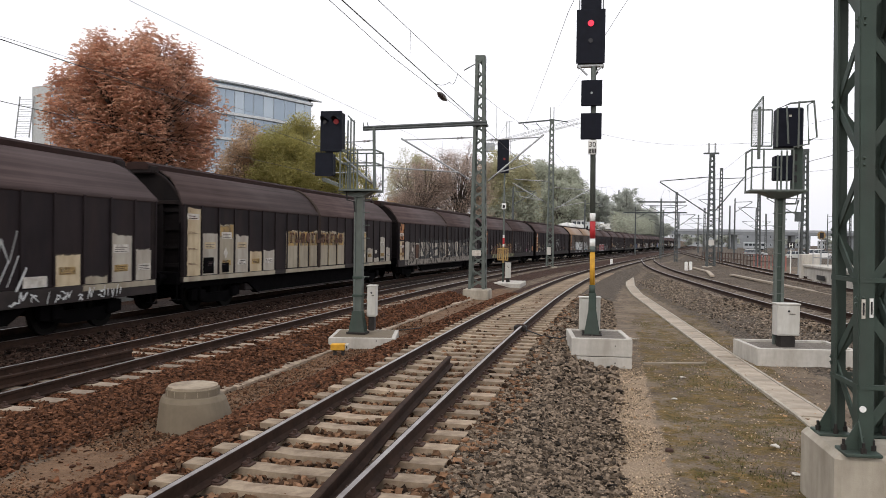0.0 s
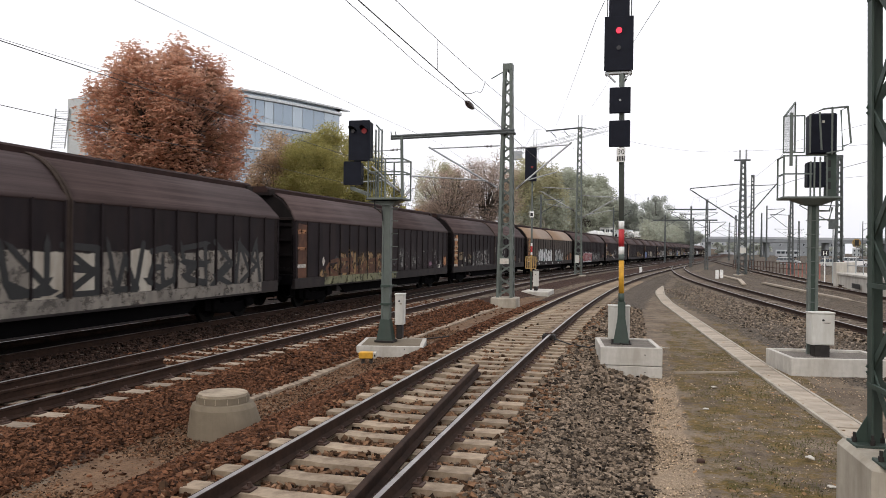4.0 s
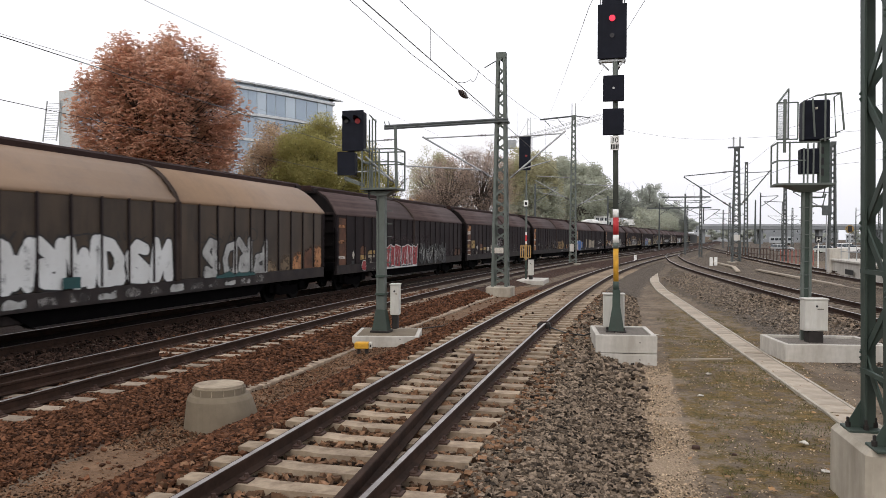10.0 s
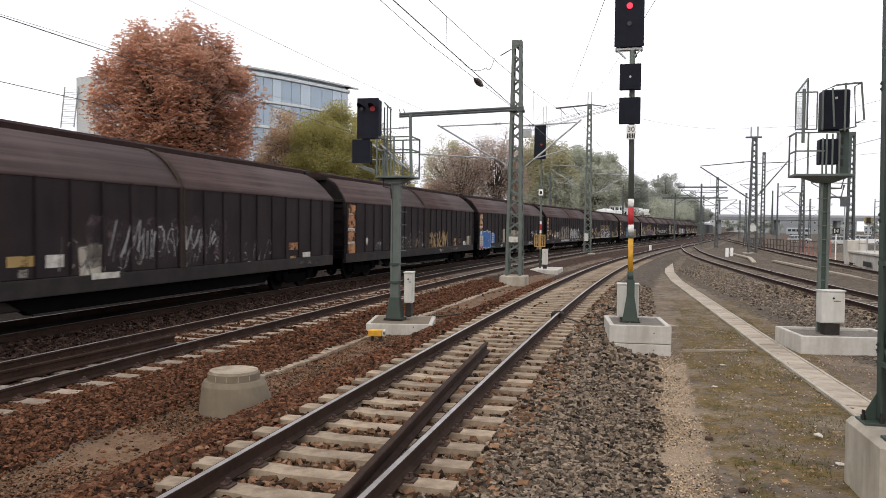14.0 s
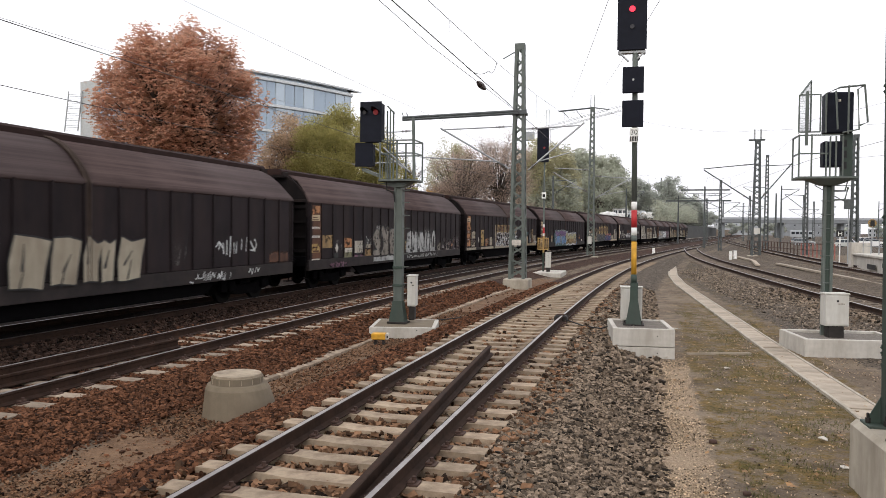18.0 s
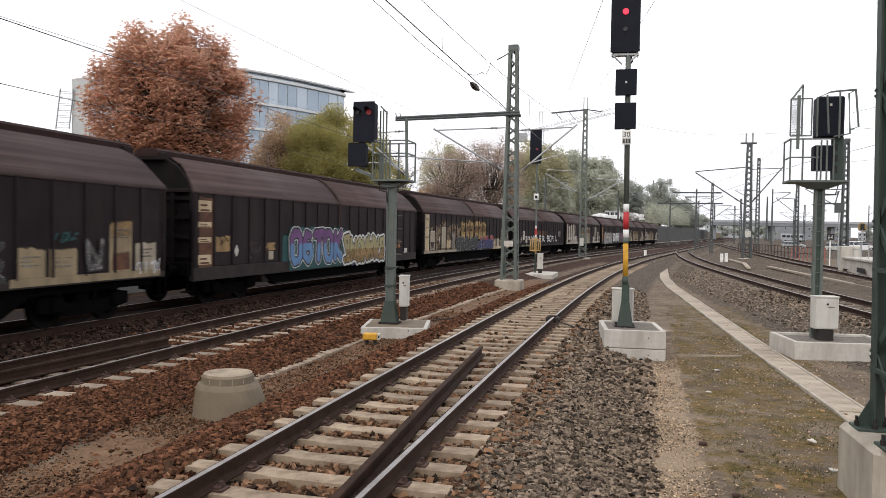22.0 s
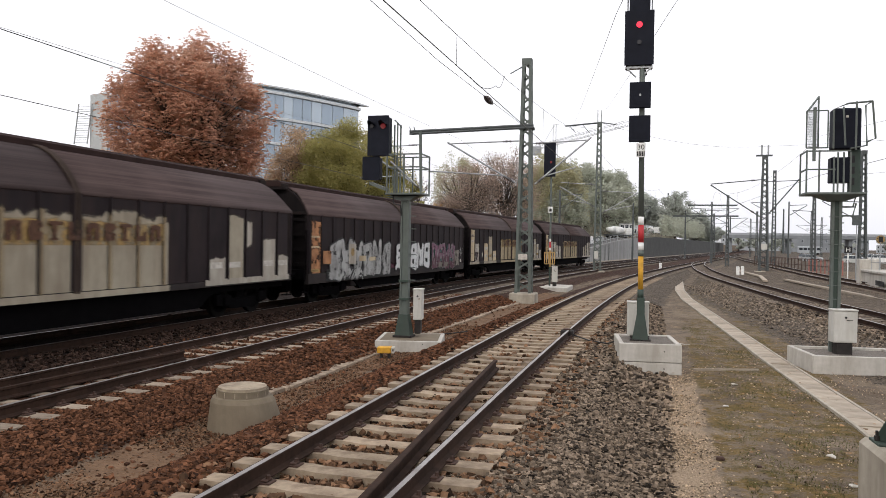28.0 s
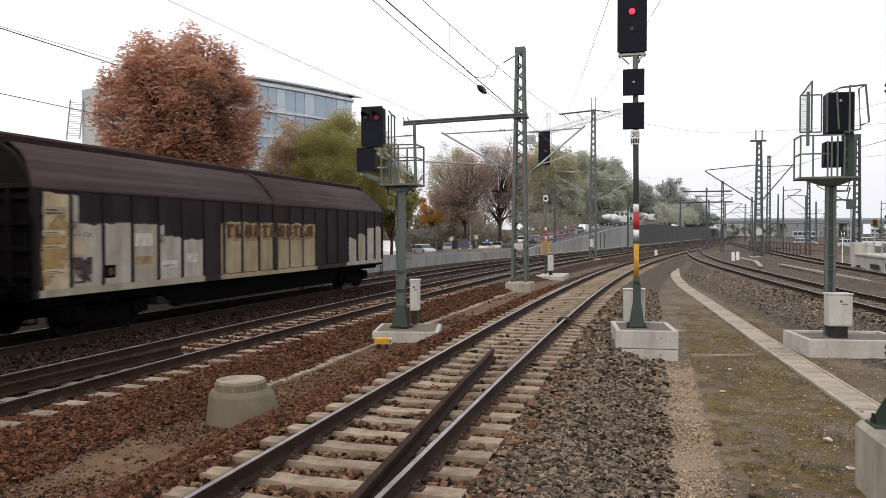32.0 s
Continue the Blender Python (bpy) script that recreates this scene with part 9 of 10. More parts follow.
def sign_post(x, y, h, w, ph, material, label, mark=None, z=-0.4, pole=None):
    g = thing("sign_post", pose(x, y, z, 0, 0, 0), label, "sign")
    me = Mesh()
    me.tube([(0, 0, 0), (0, 0, h)], 0.045, 8)
    part("pole", me, pole or M_GALV, g)
    me = Mesh()
    me.box(-w / 2, w / 2, -0.07, -0.045, h - ph, h, 0.006)
    p = part("board", me, material, g)
    if mark:
        cu = bpy.data.curves.new("mark", "FONT")
        cu.body, cu.size, cu.extrude, cu.align_x = mark[0], ph * 0.95, 0.003, "CENTER"
        tmp = bpy.data.objects.new("mark", cu)
        tm = bpy.data.meshes.new_from_object(tmp)
        bpy.data.objects.remove(tmp)
        tm.materials.clear()
        tm.materials.append(mark[1])
        tm.transform(Matrix(((1, 0, 0, 0), (0, 0, -1, -0.074), (0, 1, 0, h - ph * 0.85), (0, 0, 0, 1))))
        part("letter", tm, None, p)
    return g


sign_post(15.1, 65.9, 2.75, 0.55, 0.5, M_INK, "black board with a white letter on a pale post", ("H", M_WHITE), pole=M_WHITE)
g_ = sign_post(15.2, 63.9, 5.1, 0.7, 0.75, M_DARKSTEEL, "dark box on a thin post by the platform end")
sign_post(23.4, 88.8, 3.9, 0.4, 0.6, M_INK, "dark sign before an orange ring on a post")
me_ring = Mesh()
me_ring.disc((23.4, 88.82, 3.2), 0.42, "y", 0.05, 24)
tagged(part("round_sign", me_ring, M_OCHRE, None, "orange round sign on a post"), category="sign")
for x, y in ((1.35, 84.2), (8.2, 76.5), (8.8, 78.2), (-0.9, 150)):
    me = Mesh()
    me.box(x - 0.14, x + 0.14, y - 0.12, y + 0.12, -0.5, 0.35, 0.03)
    tagged(part("marker_stone", me, M_WHITE, None, "small white marker block beside the track"), category="marker")


def concrete_strip_far():
    for pts in (((8.6, 62), (9.6, 72), (9.4, 88)), ((11.7, 36), (11.1, 52), (10.6, 66))):
        g = thing("cable_trough", pose(0, 0, 0), "pale concrete trough line between yard tracks", "cable trough", kind="structure")
        for (x0, y0), (x1, y1) in zip(pts, pts[1:]):
            me = Mesh()
            me.beam((x0, y0, -0.36), (x1, y1, -0.36), 0.32, 0.12)
            part("cover_row", me, M_SLAB, g)


concrete_strip_far()


# ---------------------------------------------------------------- street, wall and parked cars beyond the goods line
M_ASPHALT = mat("worn_asphalt", (0.085, 0.083, 0.082), 0.9, 0, 0.2, 4, 0.2, 60, (0.13, 0.125, 0.12), 0.5, 0.5)
M_WALLD = mat("sooty_stone_wall", (0.085, 0.085, 0.082), 0.95, 0, 0.3, 1.2, 0.4, 20, (0.05, 0.05, 0.048), 0.7, 0.6)
M_WALLC = mat("stained_wall_concrete", (0.31, 0.31, 0.30), 0.9, 0, 0.12, 1.5, 0.2, 40, (0.17, 0.165, 0.155), 0.7, 0.45, streak=True, vary=0.08)


def wall_top(q):
    return float(np.interp(q, (-60, 42, 51, 65, 82, 83, 97, 111, 126, 142, 154, 176), (0.9, 0.9, 0.6, 0.5, 0.5, 0.75, 1.15, 1.92, 2.8, 3.42, 3.65, 4.1)))


def retaining_wall():
    g = thing("retaining_wall", pose(0, 0, 0), "long stained grey concrete retaining wall rising with the ramp", "wall", kind="structure")
    q = -40.0
    while q < 430:
        me = Mesh()
        a, b = on(q + 0.01, WALL_O), on(q + 4.99, WALL_O)
        za, zb = wall_top(q), wall_top(q + 5)
        na, nb = (math.cos(a[2]), -math.sin(a[2])), (math.cos(b[2]), -math.sin(b[2]))
        t = 0.14
        me.hexa([(a[0] - na[0] * t, a[1] - na[1] * t, -0.6), (a[0] + na[0] * t, a[1] + na[1] * t, -0.6), (b[0] + nb[0] * t, b[1] + nb[1] * t, -0.6), (b[0] - nb[0] * t, b[1] - nb[1] * t, -0.6),
                 (a[0] - na[0] * t, a[1] - na[1] * t, za), (a[0] + na[0] * t, a[1] + na[1] * t, za), (b[0] + nb[0] * t, b[1] + nb[1] * t, zb), (b[0] - nb[0] * t, b[1] - nb[1] * t, zb)])
        part("wall_section", me, M_WALLC if q < 150 else M_WALLD, g)
        me = Mesh()
        me.hexa([(a[0] + na[0] * 0.145, a[1] + na[1] * 0.145, -0.55), (a[0] + na[0] * 0.9, a[1] + na[1] * 0.9, -0.55), (b[0] + nb[0] * 0.9, b[1] + nb[1] * 0.9, -0.55), (b[0] + nb[0] * 0.145, b[1] + nb[1] * 0.145, -0.55),
                 (a[0] + na[0] * 0.145, a[1] + na[1] * 0.145, -0.2), (a[0] + na[0] * 0.9, a[1] + na[1] * 0.9, -0.24), (b[0] + nb[0] * 0.9, b[1] + nb[1] * 0.9, -0.24), (b[0] + nb[0] * 0.145, b[1] + nb[1] * 0.145, -0.2)])
        if q >= 35:
            part("footing", me, M_SLAB, g)
        q += 5.0
    for q, h in ((84, 0.9), (118, 1.2), (121, 1.0)):
        me = Mesh()
        x, y, t = on(q, WALL_O + 0.16)
        me.box(x - 0.06, x + 0.06, y - 0.09, y + 0.09, -0.3, wall_top(q) * 0.9)
        part("drain_pipe", me, M_DARKSTEEL, g)
    r = thing("ramp_railing", pose(0, 0, 0), "galvanised railing on top of the ramp wall", "railing")
    q = 84.0
    while q < 168:
        a = on(q, WALL_O)
        me = Mesh()
        me.beam((a[0], a[1], wall_top(q)), (a[0], a[1], wall_top(q) + 0.9), 0.06)
        part("post", me, M_GALV, r)
        q += 3.0
    for dz in (0.5, 0.9):
        q = 84.0
        while q < 165:
            a, b = on(q, WALL_O), on(q + 3, WALL_O)
            me = Mesh()
            me.beam((a[0], a[1], wall_top(q) + dz), (b[0], b[1], wall_top(q + 3) + dz), 0.05)
            part("rail", me, M_GALV, r)
            q += 3.0
    me = Mesh()
    sec = [(-3.6, 0.03), (3.6, 0.03), (3.6, -0.1), (-3.6, -0.1)]
    sweep(me, [(q, -9.0, street_level(q)) for q in range(-40, 79, 5)], sec[::-1])
    tagged(part("road", me, M_ASPHALT, None, "grey asphalt street behind the wall"), category="road", kind="structure")


retaining_wall()

M_CARGLASS = glass_material("car_glass", (0.05, 0.06, 0.07))
M_TYRE_R = mat("car_tyre", (0.015, 0.015, 0.015), 0.85)
M_RIM = mat("alloy_rim", (0.4, 0.4, 0.41), 0.4, 0.7)
M_TAIL = mat("tail_lamp", (0.25, 0.01, 0.01), 0.3)
M_LIGHT = mat("head_lamp", (0.7, 0.72, 0.75), 0.15)
CAR_PAINT = {}


def paint_of(name, col):
    if name not in CAR_PAINT:
        m = mat(name + "_car_paint", col, 0.28, 0.1, 0.03, 3, spec=0.5)
        CAR_PAINT[name] = m
    return CAR_PAINT[name]


def car(m, colour, col, kind="estate"):
    g = thing("car", m, {"estate": f"{colour} estate car parked at the kerb", "suv": f"{colour} tall car parked at the kerb", "small": f"{colour} small car parked at the kerb", "van": f"{colour} van parked at the kerb"}[kind], "car", "parked cars")
    ln, w, h = {"estate": (4.6, 1.78, 1.46), "suv": (4.7, 1.85, 1.75), "small": (3.8, 1.68, 1.5), "van": (5.0, 1.95, 2.1)}[kind]
    p = paint_of(colour, col)
    y0, y1 = -ln / 2, ln / 2
    bonnet = 0.25 if kind != "van" else 0.14
    belt = 0.62 * h if kind != "van" else 0.5 * h
    low = [(y0, 0.3), (y0 + 0.1, 0.22), (y1 - 0.1, 0.22), (y1, 0.32), (y1 - 0.02, belt - 0.08), (y1 - 0.25, belt), (y0 + ln * bonnet, belt), (y0 + 0.25, belt - 0.16), (y0 + 0.02, belt - 0.32)]
    me = Mesh()
    me.prism(low, "x", -w / 2, w / 2)
    b = part("body", me, p, g)
    me = Mesh()
    t = 0.14
    yA, yB, yC, yD = y0 + ln * bonnet, y0 + ln * (bonnet + (0.17 if kind != "van" else 0.1)), y1 - (0.35 if kind in ("estate", "suv") else 0.3), y1 - 0.1
    me.hexa([(-w / 2 + 0.03, yA, belt), (w / 2 - 0.03, yA, belt), (w / 2 - 0.03, yD, belt), (-w / 2 + 0.03, yD, belt), (-w / 2 + t, yB, h - 0.06), (w / 2 - t, yB, h - 0.06), (w / 2 - t, yC, h - 0.06), (-w / 2 + t, yC, h - 0.06)])
    part("glass", me, M_CARGLASS if kind != "van" else p, b)
    me = Mesh()
    me.hexa([(-w / 2 + t - 0.01, yB - 0.04, h - 0.07), (w / 2 - t + 0.01, yB - 0.04, h - 0.07), (w / 2 - t + 0.01, yC + 0.04, h - 0.07), (-w / 2 + t - 0.01, yC + 0.04, h - 0.07), (-w / 2 + t + 0.08, yB + 0.1, h), (w / 2 - t - 0.08, yB + 0.1, h), (w / 2 - t - 0.08, yC - 0.1, h), (-w / 2 + t + 0.08, yC - 0.1, h)])
    part("roof", me, p, b)
    for yy in (0.42, 0.72):
        ym = yB + (yC - yB) * yy
        for s in (-1, 1):
            me = Mesh()
            me.beam((s * (w / 2 - 0.025), ym, belt), (s * (w / 2 - t + 0.005), ym - 0.02, h - 0.06), 0.07, 0.03)
            part("pillar", me, p, b)
    for yy in (y0 + 0.85, y1 - 0.85):
        for s in (-1, 1):
            me = Mesh()
            me.tube([(s * (w / 2 - 0.2), yy, 0.32), (s * (w / 2 + 0.01), yy, 0.32)], 0.32, 18)
            wh = part("wheel", me, M_TYRE_R, g)
            me = Mesh()
            me.tube([(s * (w / 2), yy, 0.32), (s * (w / 2 + 0.02), yy, 0.32)], 0.2, 14)
            part("rim", me, M_RIM, wh)
    for s in (-1, 1):
        me = Mesh()
        me.box(s * (w / 2 - 0.2) - 0.15, s * (w / 2 - 0.2) + 0.15, y0 - 0.01, y0 + 0.1, belt - 0.38, belt - 0.24)
        part("headlight", me, M_LIGHT, g)
        me = Mesh()
        me.box(s * (w / 2 - 0.14) - 0.1, s * (w / 2 - 0.14) + 0.1, y1 - 0.06, y1 + 0.01, belt - 0.28, belt - 0.06)
        part("tail_light", me, M_TAIL, g)
    return g


WHITE_C, SILVER_C, GREY_C, RED_C = (0.75, 0.75, 0.74), (0.48, 0.49, 0.47), (0.3, 0.31, 0.32), (0.38, 0.03, 0.04)
# on the lower street
for q, o, turn, colour, col, kind in ((94.0, -28.0, 30, "white", WHITE_C, "van"), (106.0, -28.1, 50, "silver", SILVER_C, "estate"), (119.5, -29.8, 20, "grey", GREY_C, "small"), (113.5, -25.2, 35, "dark blue-grey", (0.03, 0.032, 0.04), "van"),
                                      (130.5, -27.0, 5, "white", WHITE_C, "estate"), (137.0, -27.2, 10, "white", WHITE_C, "small"), (100.0, -29.5, 10, "dark grey", (0.06, 0.062, 0.065), "small"), (127.0, -30.0, 0, "silver", SILVER_C, "small")):
    car(lay(q, o, -0.99, turn), colour, col, kind)


def ramp_point(s):
    """The parking ramp climbs beyond the wall: place and height at s."""
    x, y, t = on(s, -7.4)
    return Vector((x * 1.65, y * 1.65, EYE + (street_level(s) - EYE) * 1.65)), t


def parking_ramp():
    me = Mesh()
    pts = [ramp_point(s) for s in range(84, 204, 4)]
    for (a, ta), (b, tb) in zip(pts, pts[1:]):
        na, nb = Vector((math.cos(ta), -math.sin(ta), 0)) * 5, Vector((math.cos(tb), -math.sin(tb), 0)) * 5
        d = Vector((0, 0, -7))
        me.hexa([a - na + d, a + na + d, b + nb + d, b - nb + d, a - na, a + na, b + nb, b - nb])
    tagged(part("ramp_road", me, M_ASPHALT, None, "grey asphalt parking ramp above the street"), category="road", kind="structure")


parking_ramp()
for s, turn, colour, col, kind in ((87.5, 20, "white", WHITE_C, "small"), (90.0, 5, "dark blue", (0.02, 0.03, 0.08), "estate"), (92.5, 0, "grey", GREY_C, "estate"), (95.0, 0, "red", RED_C, "estate"), (97.3, 10, "red", RED_C, "small"), (99.8, 0, "silver", SILVER_C, "small"),
                                   (102.2, 0, "red", RED_C, "estate"), (104.6, 5, "red", RED_C, "small"), (107.2, 0, "dark grey", (0.06, 0.062, 0.065), "estate"), (110.0, 0, "red", RED_C, "suv"), (113.0, 0, "silver", SILVER_C, "small"), (116.5, 0, "dark grey", (0.06, 0.062, 0.065), "suv"),
                                   (120.0, 0, "white", WHITE_C, "van"), (124.0, 0, "grey", GREY_C, "estate"), (128.5, 0, "silver", SILVER_C, "estate")):
    p_, t_ = ramp_point(s)
    car(pose(p_.x, p_.y, p_.z, 0, 0, turn - math.degrees(t_)), colour, col, kind)


def mixer(x, y, z, turn):
    g = thing("mixer_lorry", pose(x, y, z, 0, 0, turn), "white concrete mixer lorry on the ramp", "lorry", "mixer lorries")
    me = Mesh()
    me.box(-1.2, 1.2, -4.2, 4.2, 0.7, 1.1)
    part("chassis", me, M_DARKSTEEL, g)
    me = Mesh()
    me.box(-1.2, 1.2, -4.3, -2.3, 0.9, 3.1, 0.15)
    cb = part("cab", me, M_WHITE, g)
    me = Mesh()
    me.box(-1.1, 1.1, -4.33, -4.28, 1.9, 2.8)
    part("windscreen", me, M_CARGLASS, cb)
    me = Mesh()
    for a, b, r0, r1 in ((-2.2, -1.2, 0.5, 1.15), (-1.2, 1.4, 1.15, 1.2), (1.4, 3.9, 1.2, 0.45)):
        me.tube([(0, a, 2.2 + (a + 2) * 0.08), (0, b, 2.2 + (b + 2) * 0.08)], r0, 18, r1=r1)
    part("drum", me, M_WHITE, g, "white mixing drum", True)
    for yy in (-3.4, -1.6, 1.6, 3.0):
        for s in (-1, 1):
            me = Mesh()
            me.tube([(s * 0.85, yy, 0.5), (s * 1.2, yy, 0.5)], 0.5, 14)
            part("wheel", me, M_TYRE_R, g)


for s_, tn_ in ((145.0, 125), (183.0, 78)):
    p_, t_ = ramp_point(s_)
    mixer(p_.x, p_.y, p_.z, tn_)


def site_cabin(x, y, z, turn):
    """Two stacked site cabins with a row of windows above."""
    g = thing("site_cabin", pose(x, y, z, 0, 0, turn), "white two-storey site cabin with small dark windows", "site cabin")
    for k in (0, 1):
        me = Mesh()
        me.box(-2.4, 2.4, -1.2, 1.2, k * 2.65, k * 2.65 + 2.55, 0.05)
        b = part("cabin", me, M_WHITE, g)
        for wx in (-1.45, 0.0, 1.45):
            me = Mesh()
            me.box(wx - 0.48, wx + 0.48, -1.225, -1.19, k * 2.65 + 1.0, k * 2.65 + 2.0)
            w = part("window", me, M_CARGLASS, b)
            me = Mesh()
            me.box(wx - 0.03, wx + 0.03, -1.245, -1.226, k * 2.65 + 1.0, k * 2.65 + 2.0)
            part("mullion", me, M_WHITE, w)
        me = Mesh()
        me.box(-2.45, 2.45, -1.25, 1.25, k * 2.65 + 2.56, k * 2.65 + 2.64)
        part("edge_frame", me, M_GALV, g)


p_, t_ = ramp_point(152.5)
site_cabin(p_.x + 0.4, p_.y + 5.0, p_.z - 0.6, 4)
for x, y, h, lab in ((-27.2, 109.4, 2.6, 0), (-25.0, 116.5, 2.8, 0), (-20.6, 142.0, 3.4, 1)):
    sign_post(x, y, h, 0.6 - 0.25 * lab, 0.6 - 0.25 * lab, M_RED if lab else M_LABEL, "traffic sign board on a post by the street", z=-1.0)
sign_post(-23.9, 119.5, 2.2, 0.62, 0.62, M_GBLUE, "blue parking sign with a white letter", ("P", M_WHITE), z=-1.0)
for q, o in ((102, -31.5), (133, -31.0), (150, -31.0)):
    g_ = thing("street_lamp", lay(q, o, -1.0), "slim grey street lamp post", "street lamp", "street lamps")
    me_ = Mesh()
    me_.tube([(0, 0, 0), (0, 0, 7.0)], 0.08, 8, r1=0.05)
    part("pole", me_, M_GALV, g_)
    me_ = Mesh()
    me_.box(-0.1, 0.6, -0.12, 0.12, 6.95, 7.1, 0.03)
    part("lantern", me_, M_GALV, g_)


def street_fence():
    g = thing("street_fence", pose(0, 0, 0), "thin dark fence with pale posts along the street", "fence")
    q = 80.0
    while q < 160:
        a = on(q, -33.0)
        z = -1.0
        me = Mesh()
        me.beam((a[0], a[1], z), (a[0], a[1], z + 1.7), 0.09)
        part("post", me, M_SLAB if int(q) % 2 else M_DARKSTEEL, g)
        for dz in (0.5, 1.0, 1.6):
            b = on(q + 2.5, -33.0)
            me = Mesh()
            me.beam((a[0], a[1], z + dz), (b[0], b[1], -1.0 + dz), 0.03)
            part("rail", me, M_DARKSTEEL, g)
        q += 2.5


street_fence()


# ---------------------------------------------------------------- trees
M_BARK = mat("tree_bark", (0.07, 0.055, 0.045), 0.95, 0, 0.3, 4)


def leaf_mat(name, col, vary):
    """Leaves that let some light through."""
    m = mat(name, col, 0.8, 0, 0.25, 2, vary=vary, island=True, spec=0.2)
    N, L = m.node_tree.nodes, m.node_tree.links
    b = N["Principled BSDF"]
    src = b.inputs["Base Color"].links[0].from_socket
    tr = N.new("ShaderNodeBsdfTranslucent")
    L.new(src, tr.inputs["Color"])
    mx = N.new("ShaderNodeMixShader")
    mx.inputs["Fac"].default_value = 0.58
    L.new(b.outputs[0], mx.inputs[1])
    L.new(tr.outputs[0], mx.inputs[2])
    L.new(mx.outputs[0], N["Material Output"].inputs["Surface"])
    return m


M_LEAF_RUST = leaf_mat("russet_leaf", (0.59, 0.36, 0.25), 0.16)
M_LEAF_OLIVE = leaf_mat("olive_leaf", (0.37, 0.335, 0.125), 0.14)
# distance haze is mixed into this brown and the green below
M_LEAF_BROWN = leaf_mat("brown_leaf", (0.45, 0.35, 0.285), 0.25)
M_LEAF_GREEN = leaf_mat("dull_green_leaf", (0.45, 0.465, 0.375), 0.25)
M_LEAF_TAN = leaf_mat("tan_brown_leaf", (0.50, 0.36, 0.235), 0.25)
M_LEAF_MUTE = leaf_mat("muted_olive_leaf", (0.46, 0.435, 0.28), 0.25)
# the farthest trees' haze is put into this pale leaf colour
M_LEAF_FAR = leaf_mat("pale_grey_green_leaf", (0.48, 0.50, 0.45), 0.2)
M_LEAF_DARK = leaf_mat("dark_thicket_leaf", (0.30, 0.275, 0.215), 0.3)
M_LEAF_YEL = leaf_mat("yellow_leaf", (0.75, 0.42, 0.08), 0.25)


